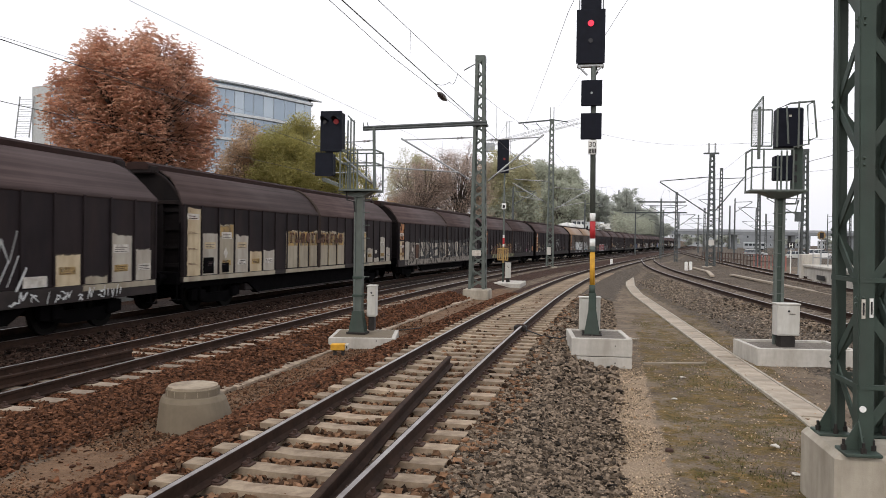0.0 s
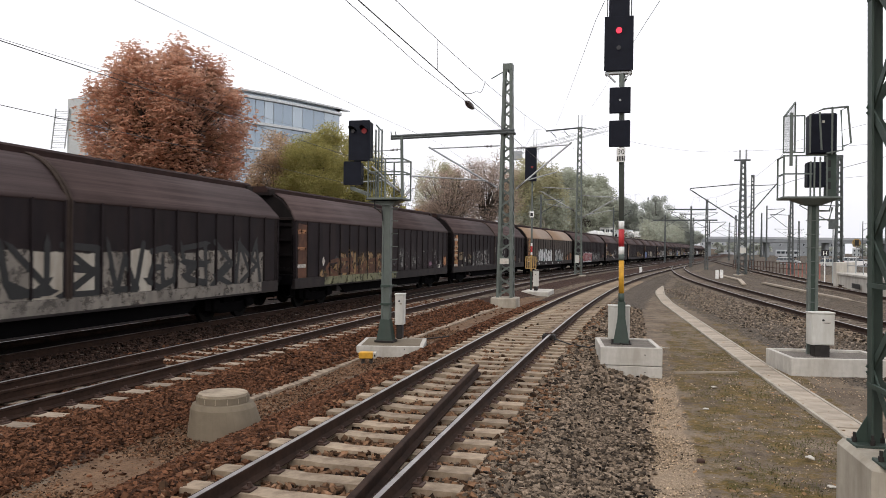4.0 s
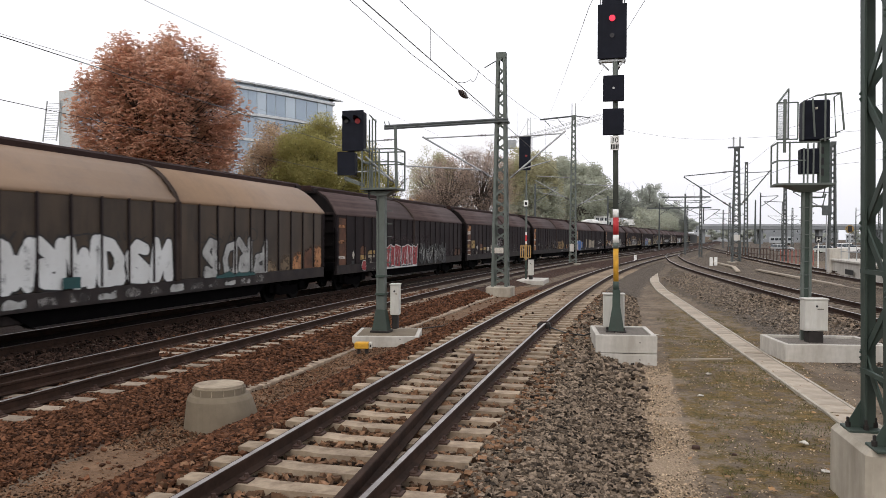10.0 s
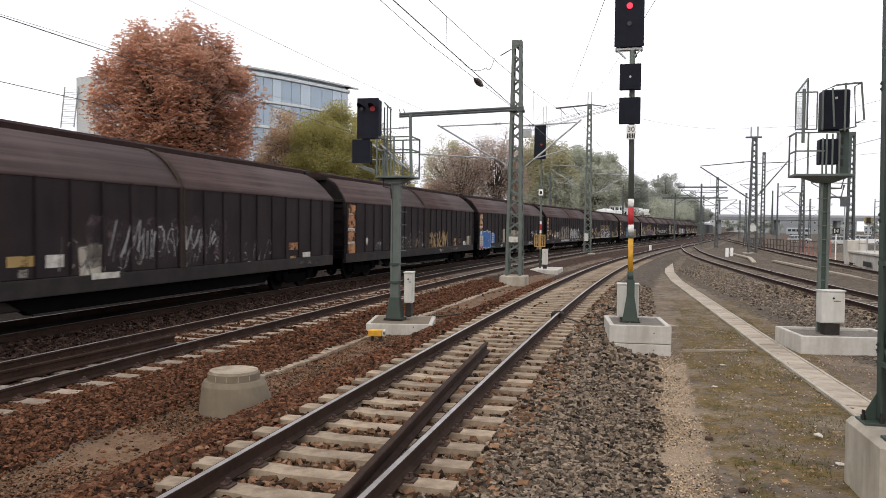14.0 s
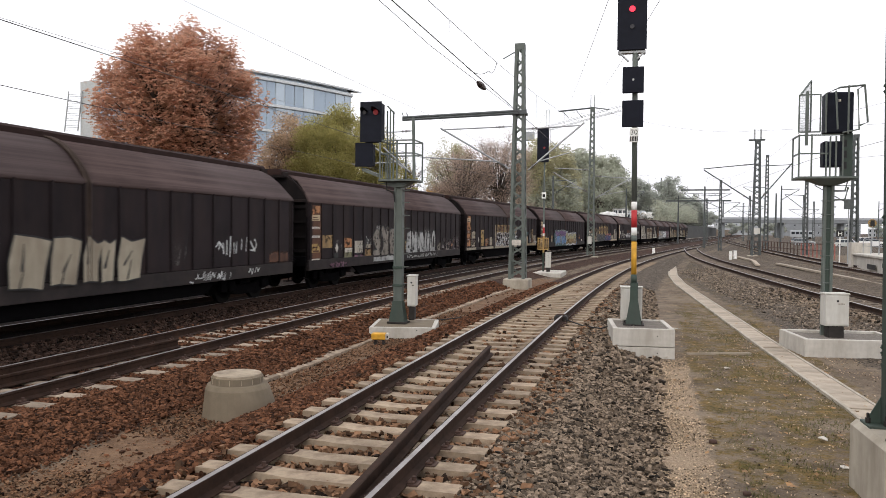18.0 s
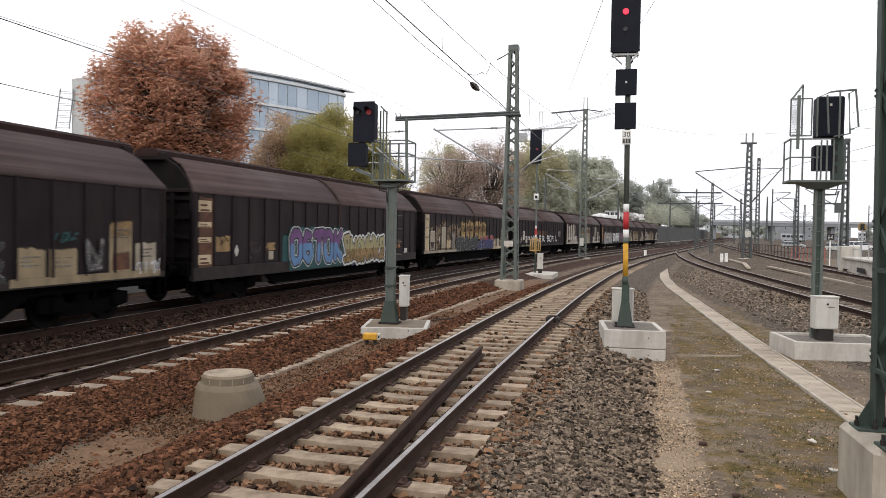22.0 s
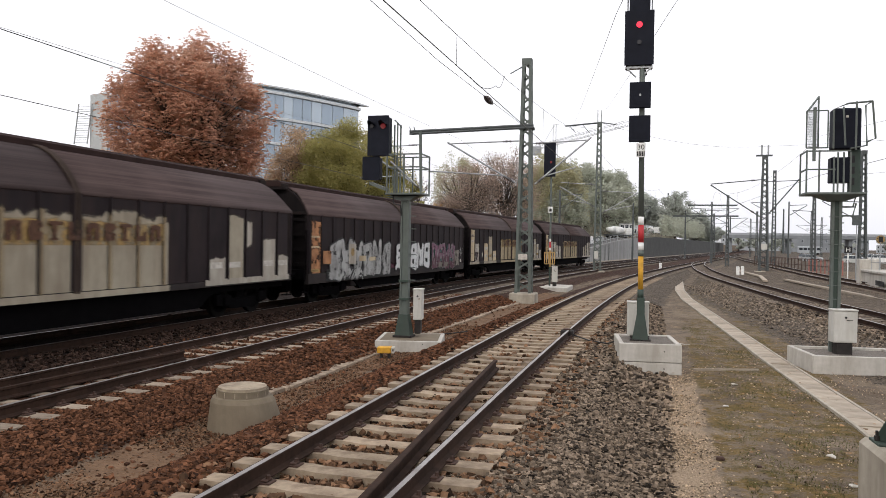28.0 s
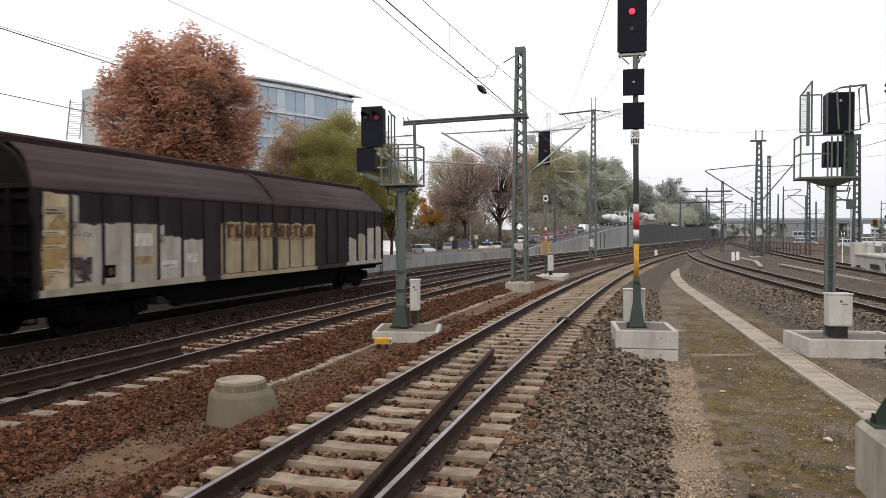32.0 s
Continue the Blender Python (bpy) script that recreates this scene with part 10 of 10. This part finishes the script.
def tree(x, y, z, top, rx, ry, low, leaf, n, size, label, seed, clumps=70, droop=0.25, twig=0, edge=0.62, name="tree", palm=False):
    """Tapered trunk, limbs to each clump, and a crown of many single leaves with gaps."""
    rng = np.random.default_rng(seed)
    g = thing(name, pose(x, y, z), label, "tree", "autumn trees")
    h = top - z
    cz, rz = (low + h) / 2, (h - low) / 2
    cl = []
    while len(cl) < clumps:
        p = rng.normal(0, 1, 3)
        p /= np.linalg.norm(p)
        r = edge + (1 - edge) * rng.random() ** 0.5
        if p[2] < -0.55 and rng.random() < 0.4:
            continue
        bump = 0.86 + (0.2 if palm else 0.32) * noise.noise((p[0] * 2.2 + seed, p[1] * 2.2, p[2] * 2.2))
        if palm:
            r *= 1.0 if p[2] < 0 else 1.04
            bump *= 1.06 - 0.16 * p[2]
        cl.append((p[0] * rx * r * bump, p[1] * ry * r * bump, cz + p[2] * rz * r * bump))
    cl = np.array(cl)
    me = Mesh()
    me.tube([(0, 0, -0.3), (0.1, 0, h * 0.2), (0, 0.1, h * 0.45), (0.1, 0, h * 0.75)], 0.035 * h * 0.55, 9, r1=0.05)
    trunk = part("trunk", me, M_BARK, g)
    me = Mesh()
    for c in cl:
        f = rng.uniform(0.2, 0.5)
        a = Vector((0, 0, h * f))
        b = Vector(c)
        mid = a.lerp(b, 0.5) + Vector(rng.normal(0, 0.05 * rx, 3)) + Vector((0, 0, 0.06 * h))
        me.tube([a, mid, b], 0.011 * h * 0.5, 5, caps=False, r1=0.015)
        for _ in range(twig):
            s = mid.lerp(b, rng.uniform(0.2, 1.0))
            e = s + Vector(rng.normal(0, 0.13 * rx, 3)) + Vector((0, 0, 0.09 * h * rng.random()))
            me.tube([s, s.lerp(e, 0.5) + Vector(rng.normal(0, 0.05, 3)), e], 0.022, 3, caps=False, r1=0.008)
    part("branchwork", me, M_BARK, trunk)
    if n:
        k = rng.integers(0, len(cl), n)
        spread = np.array((rx, ry, rz)) * (0.072 if palm else 0.095)
        c = cl[k] + np.clip(rng.normal(0, 1, (n, 3)), -1.7, 1.7) * spread * np.array((1, 1, 0.9))
        inner = rng.random(n) < 0.2
        c[inner] = np.array((0, 0, cz)) + (c[inner] - np.array((0, 0, cz))) * rng.uniform(0.4, 0.9, (inner.sum(), 1))
        c[:, 2] = np.maximum(c[:, 2], low * 0.75)
        a = rng.uniform(0, 2 * np.pi, n)
        u = np.stack([np.cos(a), np.sin(a), rng.normal(-droop, 0.3, n)], 1)
        v = np.cross(u, rng.normal(0, 1, (n, 3)))
        if palm:                                          # leaflets of one leaf fan out from one stalk
            c = np.repeat(c[::5], 5, 0)[:n]
            a = np.repeat(a[::5], 5)[:n] + np.tile(np.arange(5) * 1.25, n // 5 + 1)[:n]
            u = np.stack([np.cos(a), np.sin(a), rng.normal(-0.55, 0.2, n)], 1)
            v = np.cross(u, np.array((0.0, 0.0, 1.0))) + rng.normal(0, 0.15, (n, 3))
        u /= np.linalg.norm(u, axis=1, keepdims=True)
        v /= np.linalg.norm(v, axis=1, keepdims=True)
        s = size * rng.uniform(0.6, 1.3, (n, 1))
        if palm:
            c = c + u * s
        P = np.stack([c - u * s, c - v * s * 0.55, c + u * s, c + v * s * 0.55], 1).reshape(-1, 3)
        fm = bpy.data.meshes.new("crown")
        fm.from_pydata(P.tolist(), [], np.arange(4 * n).reshape(-1, 4).tolist())
        fm.materials.append(leaf)
        tagged(part("crown", fm, None, g), kind="stuff")
    return g


tree(-36.5, 55.0, -1.0, 19.6, 6.75, 6.5, 4.0, M_LEAF_RUST, 150000, 0.115, "big chestnut tree with russet autumn leaves", 3, 330, 0.45, edge=0.66, name="chestnut_tree", palm=True)
tree(-43.6, 56.0, -1.0, 9.5, 3.0, 3.0, 3.6, M_LEAF_RUST, 7000, 0.14, "low russet-leaved tree beside a larger one", 14, 30, 0.4)
tree(-26.9, 67.0, -1.0, 13.2, 5.9, 5.4, 3.6, M_LEAF_OLIVE, 110000, 0.085, "broad olive-green tree turning yellow", 5, 150, 0.7)
tree(-32.4, 68.5, -1.0, 12.9, 4.8, 4.0, 3.6, M_LEAF_TAN, 34000, 0.10, "brown autumn tree beside a willow", 6, 90, 0.3, 6)
tree(-24.9, 74.5, -1.0, 9.3, 3.1, 3.1, 2.6, M_LEAF_OLIVE, 16000, 0.13, "olive bushy street tree behind the wall", 7, 40)
tree(-39.4, 143.1, -1.0, 10.5, 3.1, 3.1, 3.5, M_LEAF_YEL, 6000, 0.14, "small bright yellow autumn tree", 8, 30)
tree(-37.1, 151.2, -1.0, 20.3, 6.2, 6.2, 5.7, M_LEAF_MUTE, 22000, 0.13, "tall olive-green tree beyond the street", 9, 110)
tree(-32.4, 140.4, -1.0, 18.1, 7.0, 6.8, 2.0, M_LEAF_BROWN, 26000, 0.13, "thin reddish-brown autumn tree", 10, 110, 0.3, 12)
tree(-26.7, 145.8, -1.0, 20.3, 7.6, 6.8, 2.0, M_LEAF_BROWN, 26000, 0.13, "tall brown half-bare tree", 11, 110, 0.3, 12)
tree(-42.5, 136.4, -1.0, 16.8, 4.9, 5.4, 4.4, M_LEAF_BROWN, 200, 0.2, "bare grey tree with fine twigs", 24, 60, 0.3, 14)
tree(-27.5, 228.8, -1.0, 29.7, 10.9, 10.6, 3.0, M_LEAF_MUTE, 34000, 0.33, "large dull green tree above the ramp", 12, 150)
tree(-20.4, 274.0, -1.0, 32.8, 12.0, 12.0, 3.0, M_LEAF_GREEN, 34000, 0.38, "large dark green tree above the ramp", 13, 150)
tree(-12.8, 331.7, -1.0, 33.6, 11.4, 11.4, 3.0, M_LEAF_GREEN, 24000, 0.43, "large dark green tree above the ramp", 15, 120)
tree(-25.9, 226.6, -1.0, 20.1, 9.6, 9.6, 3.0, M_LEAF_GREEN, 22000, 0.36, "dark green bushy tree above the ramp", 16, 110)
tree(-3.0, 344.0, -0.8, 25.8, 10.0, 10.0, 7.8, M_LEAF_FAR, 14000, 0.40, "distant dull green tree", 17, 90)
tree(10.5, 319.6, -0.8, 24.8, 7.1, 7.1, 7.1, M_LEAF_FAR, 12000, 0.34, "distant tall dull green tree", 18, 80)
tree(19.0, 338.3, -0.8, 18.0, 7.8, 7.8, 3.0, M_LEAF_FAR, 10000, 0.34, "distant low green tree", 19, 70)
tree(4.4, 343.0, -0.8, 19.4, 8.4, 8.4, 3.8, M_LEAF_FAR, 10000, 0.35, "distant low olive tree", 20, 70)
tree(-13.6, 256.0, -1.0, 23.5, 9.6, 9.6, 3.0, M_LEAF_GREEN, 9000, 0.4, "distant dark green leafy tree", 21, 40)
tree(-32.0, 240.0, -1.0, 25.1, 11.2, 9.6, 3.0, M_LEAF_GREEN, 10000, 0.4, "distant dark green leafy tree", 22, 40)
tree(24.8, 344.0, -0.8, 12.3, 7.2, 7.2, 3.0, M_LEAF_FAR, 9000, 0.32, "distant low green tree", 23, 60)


def hedge(q0, q1, o, h, mt, n, seed, label):
    rng = np.random.default_rng(seed)
    P = []
    for _ in range(n):
        q = rng.uniform(q0, q1)
        x, y, _t = on(q, o + rng.normal(0, 0.9))
        z = (-0.4 if o > WALL_O else -1.0 if o < -15 else street_level(q)) + h * rng.random() ** 0.8 * (0.75 + 0.6 * noise.noise((q * 0.3, o, 0)))
        a = rng.uniform(0, 6.28)
        u = np.array((math.cos(a), math.sin(a), rng.normal(0, 0.5))) * 0.28
        v = np.array((-math.sin(a) * 0.4, math.cos(a) * 0.4, rng.normal(0, 0.6))) * 0.28
        c = np.array((x, y, z))
        P += [c - u, c - v, c + u, c + v]
    me = bpy.data.meshes.new("hedge")
    me.from_pydata([tuple(p) for p in P], [], [tuple(range(4 * k, 4 * k + 4)) for k in range(n)])
    me.materials.append(mt)
    tagged(new("hedge", me), label, "hedge", kind="stuff")


hedge(60, 175, -38.0, 5.0, M_LEAF_DARK, 15000, 31, "dark green hedge and undergrowth behind the fence")
hedge(70, 190, -46.0, 10.0, M_LEAF_DARK, 14000, 35, "dark thicket behind the street trees")
hedge(165, 270, -31.0, 10.0, M_LEAF_DARK, 9000, 34, "dull green thicket above the ramp")
hedge(230, 330, -18.0, 9.0, M_LEAF_DARK, 9000, 32, "dark green undergrowth on the embankment")
hedge(214, 330, -7.5, 5.5, M_LEAF_GREEN, 12000, 33, "dull green undergrowth above the dark wall")


# ---------------------------------------------------------------- buildings
M_FACGLASS = glass_material("facade_glass", (0.30, 0.36, 0.42))
M_FACGLASS_L = glass_material("pale_facade_glass", (0.40, 0.46, 0.51))
M_FACADE = mat("white_facade_band", (0.62, 0.65, 0.66), 0.6)
M_MULL = mat("aluminium_mullion", (0.38, 0.43, 0.46), 0.45, 0.4)
M_RENDER = mat("grey_wall_panel", (0.46, 0.48, 0.48), 0.8, dirt=(0.36, 0.37, 0.37), dirt_amt=0.4, dirt_scale=0.4)
M_HOUSE = mat("cream_house_wall", (0.50, 0.44, 0.34), 0.9, dirt=(0.36, 0.31, 0.24), dirt_amt=0.5, dirt_scale=0.5)
M_TILE = mat("dark_roof_tile", (0.10, 0.06, 0.05), 0.9)


def glass_building():
    g = thing("office_building", pose(0, 0, 0), "curved glass office building with white floor bands", "building")
    plan = [(-69.6, 87.3), (-62.0, 85.1), (-55.3, 84.8), (-50.1, 85.9), (-47.3, 88.9), (-43.9, 95.0), (-40.4, 103.1)]
    dense = []
    for i in range(len(plan) - 1):
        p0, p1, p2, p3 = (Vector(plan[max(0, min(len(plan) - 1, j))]) for j in (i - 1, i, i + 1, i + 2))
        for k in range(5):
            t = k / 5
            dense.append(0.5 * ((2 * p1) + (p2 - p0) * t + (2 * p0 - 5 * p1 + 4 * p2 - p3) * t * t + (3 * p1 - p0 - 3 * p2 + p3) * t ** 3))
    dense.append(Vector(plan[-1]))
    back = [Vector((-55, 126)), Vector((-70, 124)), Vector((-70.2, 90))]
    top, fl = 21.2, 3.25
    floors = [top - k * fl for k in range(7)]
    gl = random.Random(12)

    def slab(name, z0, z1, grow, mt, lab=""):
        c = Vector((-58, 105))
        me = Mesh()
        ring = [p + (p - c).normalized() * grow for p in dense + back]
        lo, hi = [(p.x, p.y, z0) for p in ring], [(p.x, p.y, z1) for p in ring]
        me.face(hi, (0, 0, 1))
        me.face(lo, (0, 0, -1))
        n = len(ring)
        for k in range(n):
            o = (Vector(lo[k]) + Vector(lo[(k + 1) % n])) / 2 - Vector((c.x, c.y, z0))
            me.face([lo[k], lo[(k + 1) % n], hi[(k + 1) % n], hi[k]], (o.x, o.y, 0))
        part(name, me, mt, g, lab)
    slab("roof", top + 0.45, top + 0.65, 0.5, M_FACADE, "flat overhanging roof")
    me = Mesh()                                           # the roof runs out into a point past the last pane
    d = (dense[-1] - dense[-2]).normalized()
    e, f = dense[-1] + Vector((d.y, -d.x)) * 0.5 - d * 0.6, dense[-1] + d * 2.3
    k = dense[-1] - Vector((d.y, -d.x)) * 1.6 - d * 0.6
    me.prism([(e.x, e.y), (f.x, f.y), (k.x, k.y)], "z", top + 0.45, top + 0.63)
    part("roof_tip", me, M_FACADE, g)
    slab("attic", top, top + 0.45, -0.3, M_FACGLASS_L)
    slab("core", 0.4, top, -0.8, M_MULL)
    for z in floors:
        slab("floor_band", z - 0.34, z, 0.45, M_FACADE)
    for zi, (z1, z0) in enumerate(zip(floors, floors[1:])):
        for a, b in zip(dense, dense[1:]):
            d = (b - a).normalized()
            n = Vector((d.y, -d.x)) * 0.02
            p, q = a + d * 0.05, b - d * 0.05
            me = Mesh()
            me.hexa([(p.x, p.y, z0 + 0.02), (p.x + n.x * 3, p.y + n.y * 3, z0 + 0.02), (q.x + n.x * 3, q.y + n.y * 3, z0 + 0.02), (q.x, q.y, z0 + 0.02),
                     (p.x, p.y, z1 - 0.34), (p.x + n.x * 3, p.y + n.y * 3, z1 - 0.34), (q.x + n.x * 3, q.y + n.y * 3, z1 - 0.34), (q.x, q.y, z1 - 0.34)])
            part("pane", me, M_FACGLASS if gl.random() < 0.6 else M_FACGLASS_L, g)
    for a in dense:
        me = Mesh()
        me.beam((a.x, a.y, 0.5), (a.x, a.y, top), 0.1, 0.16)
        part("mullion", me, M_MULL, g)
    me = Mesh()
    me.hexa([(-73.6, 88.6, 0.4), (-69.9, 87.4, 0.4), (-69.5, 95, 0.4), (-73.5, 96, 0.4), (-73.6, 88.6, top + 0.3), (-69.9, 87.4, top + 0.3), (-69.5, 95, top + 0.3), (-73.5, 96, top + 0.3)])
    part("end_wall", me, M_RENDER, g)
    lv = Mesh()
    for k in range(16):
        z = 15.0 + k * 0.32
        lv.beam((-75.8 + k * 0.04, 88.2, z), (-73.7 + k * 0.06, 88.2, z), 0.08, 0.05)
    tagged(part("louvre_screen", lv, M_GALV, g), kind="stuff")
    me = Mesh()
    for x in (-75.8, -73.7):
        me.beam((x, 88.2, 14.8), (x + 0.7, 88.2, 20.2), 0.12)
    part("louvre_frame", me, M_GALV, g)


glass_building()


def house(x, y, z, w, d, h, mt, rows, cols, label, roof=1.6, turn=-14):
    g = thing("house", pose(x, y, z, 0, 0, turn), label, "house")
    me = Mesh()
    me.box(-w / 2, w / 2, 0, d, 0, h)
    part("wall", me, mt, g)
    me = Mesh()
    if roof > 0.5:
        me.prism([(-w / 2 - 0.3, h), (w / 2 + 0.3, h), (0, h + roof)], "y", -0.3, d + 0.3)
        part("roof", me, M_TILE, g)
    else:
        me.box(-w / 2 - 0.2, w / 2 + 0.2, -0.2, d + 0.2, h, h + roof)
        part("roof", me, M_FACADE, g)
    for r in range(rows):
        for c in range(cols):
            cx, cz = -w / 2 + w * (c + 0.5) / cols, h * (r + 0.5) / rows
            me = Mesh()
            me.box(cx - 0.55, cx + 0.55, -0.06, 0.02, cz - 0.75, cz + 0.75)
            wn_ = part("window", me, M_FACADE, g)
            me = Mesh()
            me.box(cx - 0.47, cx + 0.47, -0.075, -0.05, cz - 0.67, cz + 0.67)
            part("pane", me, M_CARGLASS, wn_)


house(-45.0, 160, -1.0, 7.0, 8.0, 5.5, M_HOUSE, 2, 4, "cream rendered house behind the street trees", 2.2)
house(-3.7, 300, -1.0, 7.5, 7.0, 10.4, M_FACADE, 3, 4, "small white flat-roofed building above the ramp", 0.4)
M_FARW = mat("pale_shed_wall", (0.36, 0.38, 0.40), 0.8, 0, 0.1, 0.3)
M_FARD = mat("grey_shed_wall", (0.22, 0.235, 0.25), 0.8, 0, 0.15, 0.3)
rnd_b = random.Random(77)
for k in range(22):
    az = math.radians(4.0 + k * 2.3)
    dist = rnd_b.uniform(520, 760)
    house(math.sin(az) * dist, math.cos(az) * dist, -0.6, rnd_b.uniform(16, 40), 14, rnd_b.uniform(5, 15), rnd_b.choice((M_FARW, M_FARD, M_HOUSE)), 2, rnd_b.randint(4, 8), "distant pale industrial building", 0.4, turn=-math.degrees(az))


def tower_crane():
    """A pale tower crane beyond the trees, its jib swung towards the yard."""
    base, tip, tail = Vector((-27.4, 230, 3.0)), Vector((-5.2, 196.5, 32.6)), Vector((-34.0, 240, 32.4))
    g = thing("tower_crane", pose(base.x, base.y, base.z), "pale grey tower crane above the trees", "crane")
    top = Vector((0, 0, 35.0))

    def truss(name, a, b, w, n, lab=""):
        me = Mesh()
        d = (b - a).normalized()
        side = d.cross(Vector((0, 0, 1))) if abs(d.z) < 0.9 else Vector((1, 0, 0))
        side.normalize()
        up = side.cross(d).normalized()
        ch = [side * w / 2 - up * w / 2, -side * w / 2 - up * w / 2, -side * w / 2 + up * w / 2, side * w / 2 + up * w / 2]
        for c in ch:
            me.beam(a + c, b + c, 0.09)
        for k in range(n):
            p, q = a.lerp(b, k / n), a.lerp(b, (k + 1) / n)
            for j in range(4):
                me.beam(p + ch[j], q + ch[(j + 1) % 4], 0.045)
        part(name, me, M_CRANE, g, lab)
    hub = Vector((0, 0, 29.4))
    truss("tower", Vector((0, 0, 0)), hub, 1.7, 18)
    truss("peak", hub, top, 0.9, 4)
    truss("jib", hub, tip - base, 1.2, 26, "long lattice jib")
    truss("counter_jib", hub, tail - base, 1.2, 8)
    me = Mesh()
    c = tail - base
    me.box(c.x - 1.3, c.x + 1.3, c.y - 1.0, c.y + 1.0, c.z - 2.4, c.z + 0.3, 0.1)
    part("counterweight", me, M_FARW, g)
    me = Mesh()
    for e in (tip - base, tail - base):
        me.beam(top, hub.lerp(e, 0.7), 0.08)
    part("tie_bar", me, M_CRANE, g)


M_CRANE = mat("pale_grey_crane_paint", (0.50, 0.51, 0.52), 0.7, 0, 0.1, 1.0)
tower_crane()


def bridge():
    g = thing("road_bridge", pose(150, 392, 0, 0, 0, 4), "long grey concrete road bridge across the yard", "bridge")
    me = Mesh()
    me.box(-150, 160, -5, 5, 6.4, 7.9, 0.1)
    part("deck", me, M_FARD, g)
    me = Mesh()
    me.box(-150, 160, -5.2, -5.0, 7.9, 8.9)
    part("parapet", me, M_FARW, g)
    for k in range(12):
        me = Mesh()
        me.box(-140 + k * 26, -138.4 + k * 26, -3, 3, -1, 6.4, 0.1)
        part("pier", me, M_FARD, g)


bridge()


def coach(x, y, turn, ln, label, name="parked_coach"):
    g = thing(name, pose(x, y, -0.45, 0, 0, turn), label, "coach")
    me = Mesh()
    me.box(-ln / 2, ln / 2, -1.3, 1.3, 0.6, 3.4, 0.25)
    b = part("body", me, M_FARW, g)
    n = int(ln / 1.6)
    for k in range(n):
        me = Mesh()
        a = -ln / 2 + 0.6 + k * (ln - 1.2) / n
        me.box(a, a + (ln - 1.2) / n * 0.8, -1.32, -1.29, 1.9, 2.8)
        part("window", me, M_CARGLASS, b)
    for xx in (-ln / 2 + 1.8, ln / 2 - 1.8):
        me = Mesh()
        me.tube([(xx, -1.25, 0.5), (xx, 1.25, 0.5)], 0.5, 12)
        part("wheel", me, M_TYRE_R, g)


coach(62.0, 330.0, -10, 9.0, "white coach parked beyond the fence")
for k, (x, y) in enumerate(((36, 150), (31, 163), (42, 160), (33, 175))):
    car(pose(x, y, -0.45, 0, 0, 60 + 17 * k), *(("silver", (0.48, 0.49, 0.47)), ("grey", (0.3, 0.31, 0.32)), ("white", (0.75, 0.75, 0.74)))[k % 3], ("estate", "small", "suv")[k % 3])
rng_t = random.Random(5)
for k in range(22):
    az, dist = math.radians(rng_t.uniform(6, 50)), rng_t.uniform(410, 520)
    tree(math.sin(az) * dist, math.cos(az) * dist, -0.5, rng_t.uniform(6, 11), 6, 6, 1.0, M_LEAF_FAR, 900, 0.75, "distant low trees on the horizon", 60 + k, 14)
for x, y, h in ((60, 380, 20), (85, 400, 26), (40, 410, 18), (110, 380, 22), (10, 420, 30)):
    me = Mesh()
    me.tube([(x, y, -0.5), (x, y, h)], 0.5, 8, r1=0.3)
    tagged(part("distant_mast", me, M_DARKSTEEL, None, "distant tall thin mast on the horizon"), category="mast")


# ---------------------------------------------------------------- movement
def tail_place(t):
    """Where along the base line the last wagon's leading end is."""
    return (((((2.644567681588822e-07 * t + 2.6626927768250404e-05) * t - 0.0023921461808492496) * t - 0.02870104504746677) * t - 8.448058078826035) * t + 353.3015)


def motions():
    n = len(W)
    times = [k * 0.5 for k in range(65)]
    for k, g in enumerate(W):
        rows = []
        for t in times:
            mid = tail_place(t) - (n - 1 - k) * PITCH + HALF
            a, b = on(mid - 6.9), on(mid + 6.9)
            rows.append((t, pose((a[0] + b[0]) / 2, (a[1] + b[1]) / 2, 0, 0, 0, math.degrees(math.atan2(-(b[0] - a[0]), b[1] - a[1])))))
        walk(g, rows)
    # wheels turn as far as their wagon rolls
    turn = [(t, pose(0, 0, 0, math.degrees((tail_place(0.0) - tail_place(t)) / 0.46) % 360.0)) for t in [k / FPS for k in range(32 * FPS + 1)]]
    for wheel in WHEELS:
        y = wheel.matrix_basis.translation.y
        walk(wheel, [(t, Matrix.Translation((0, y, 0.46)) @ m) for t, m in turn])


motions()
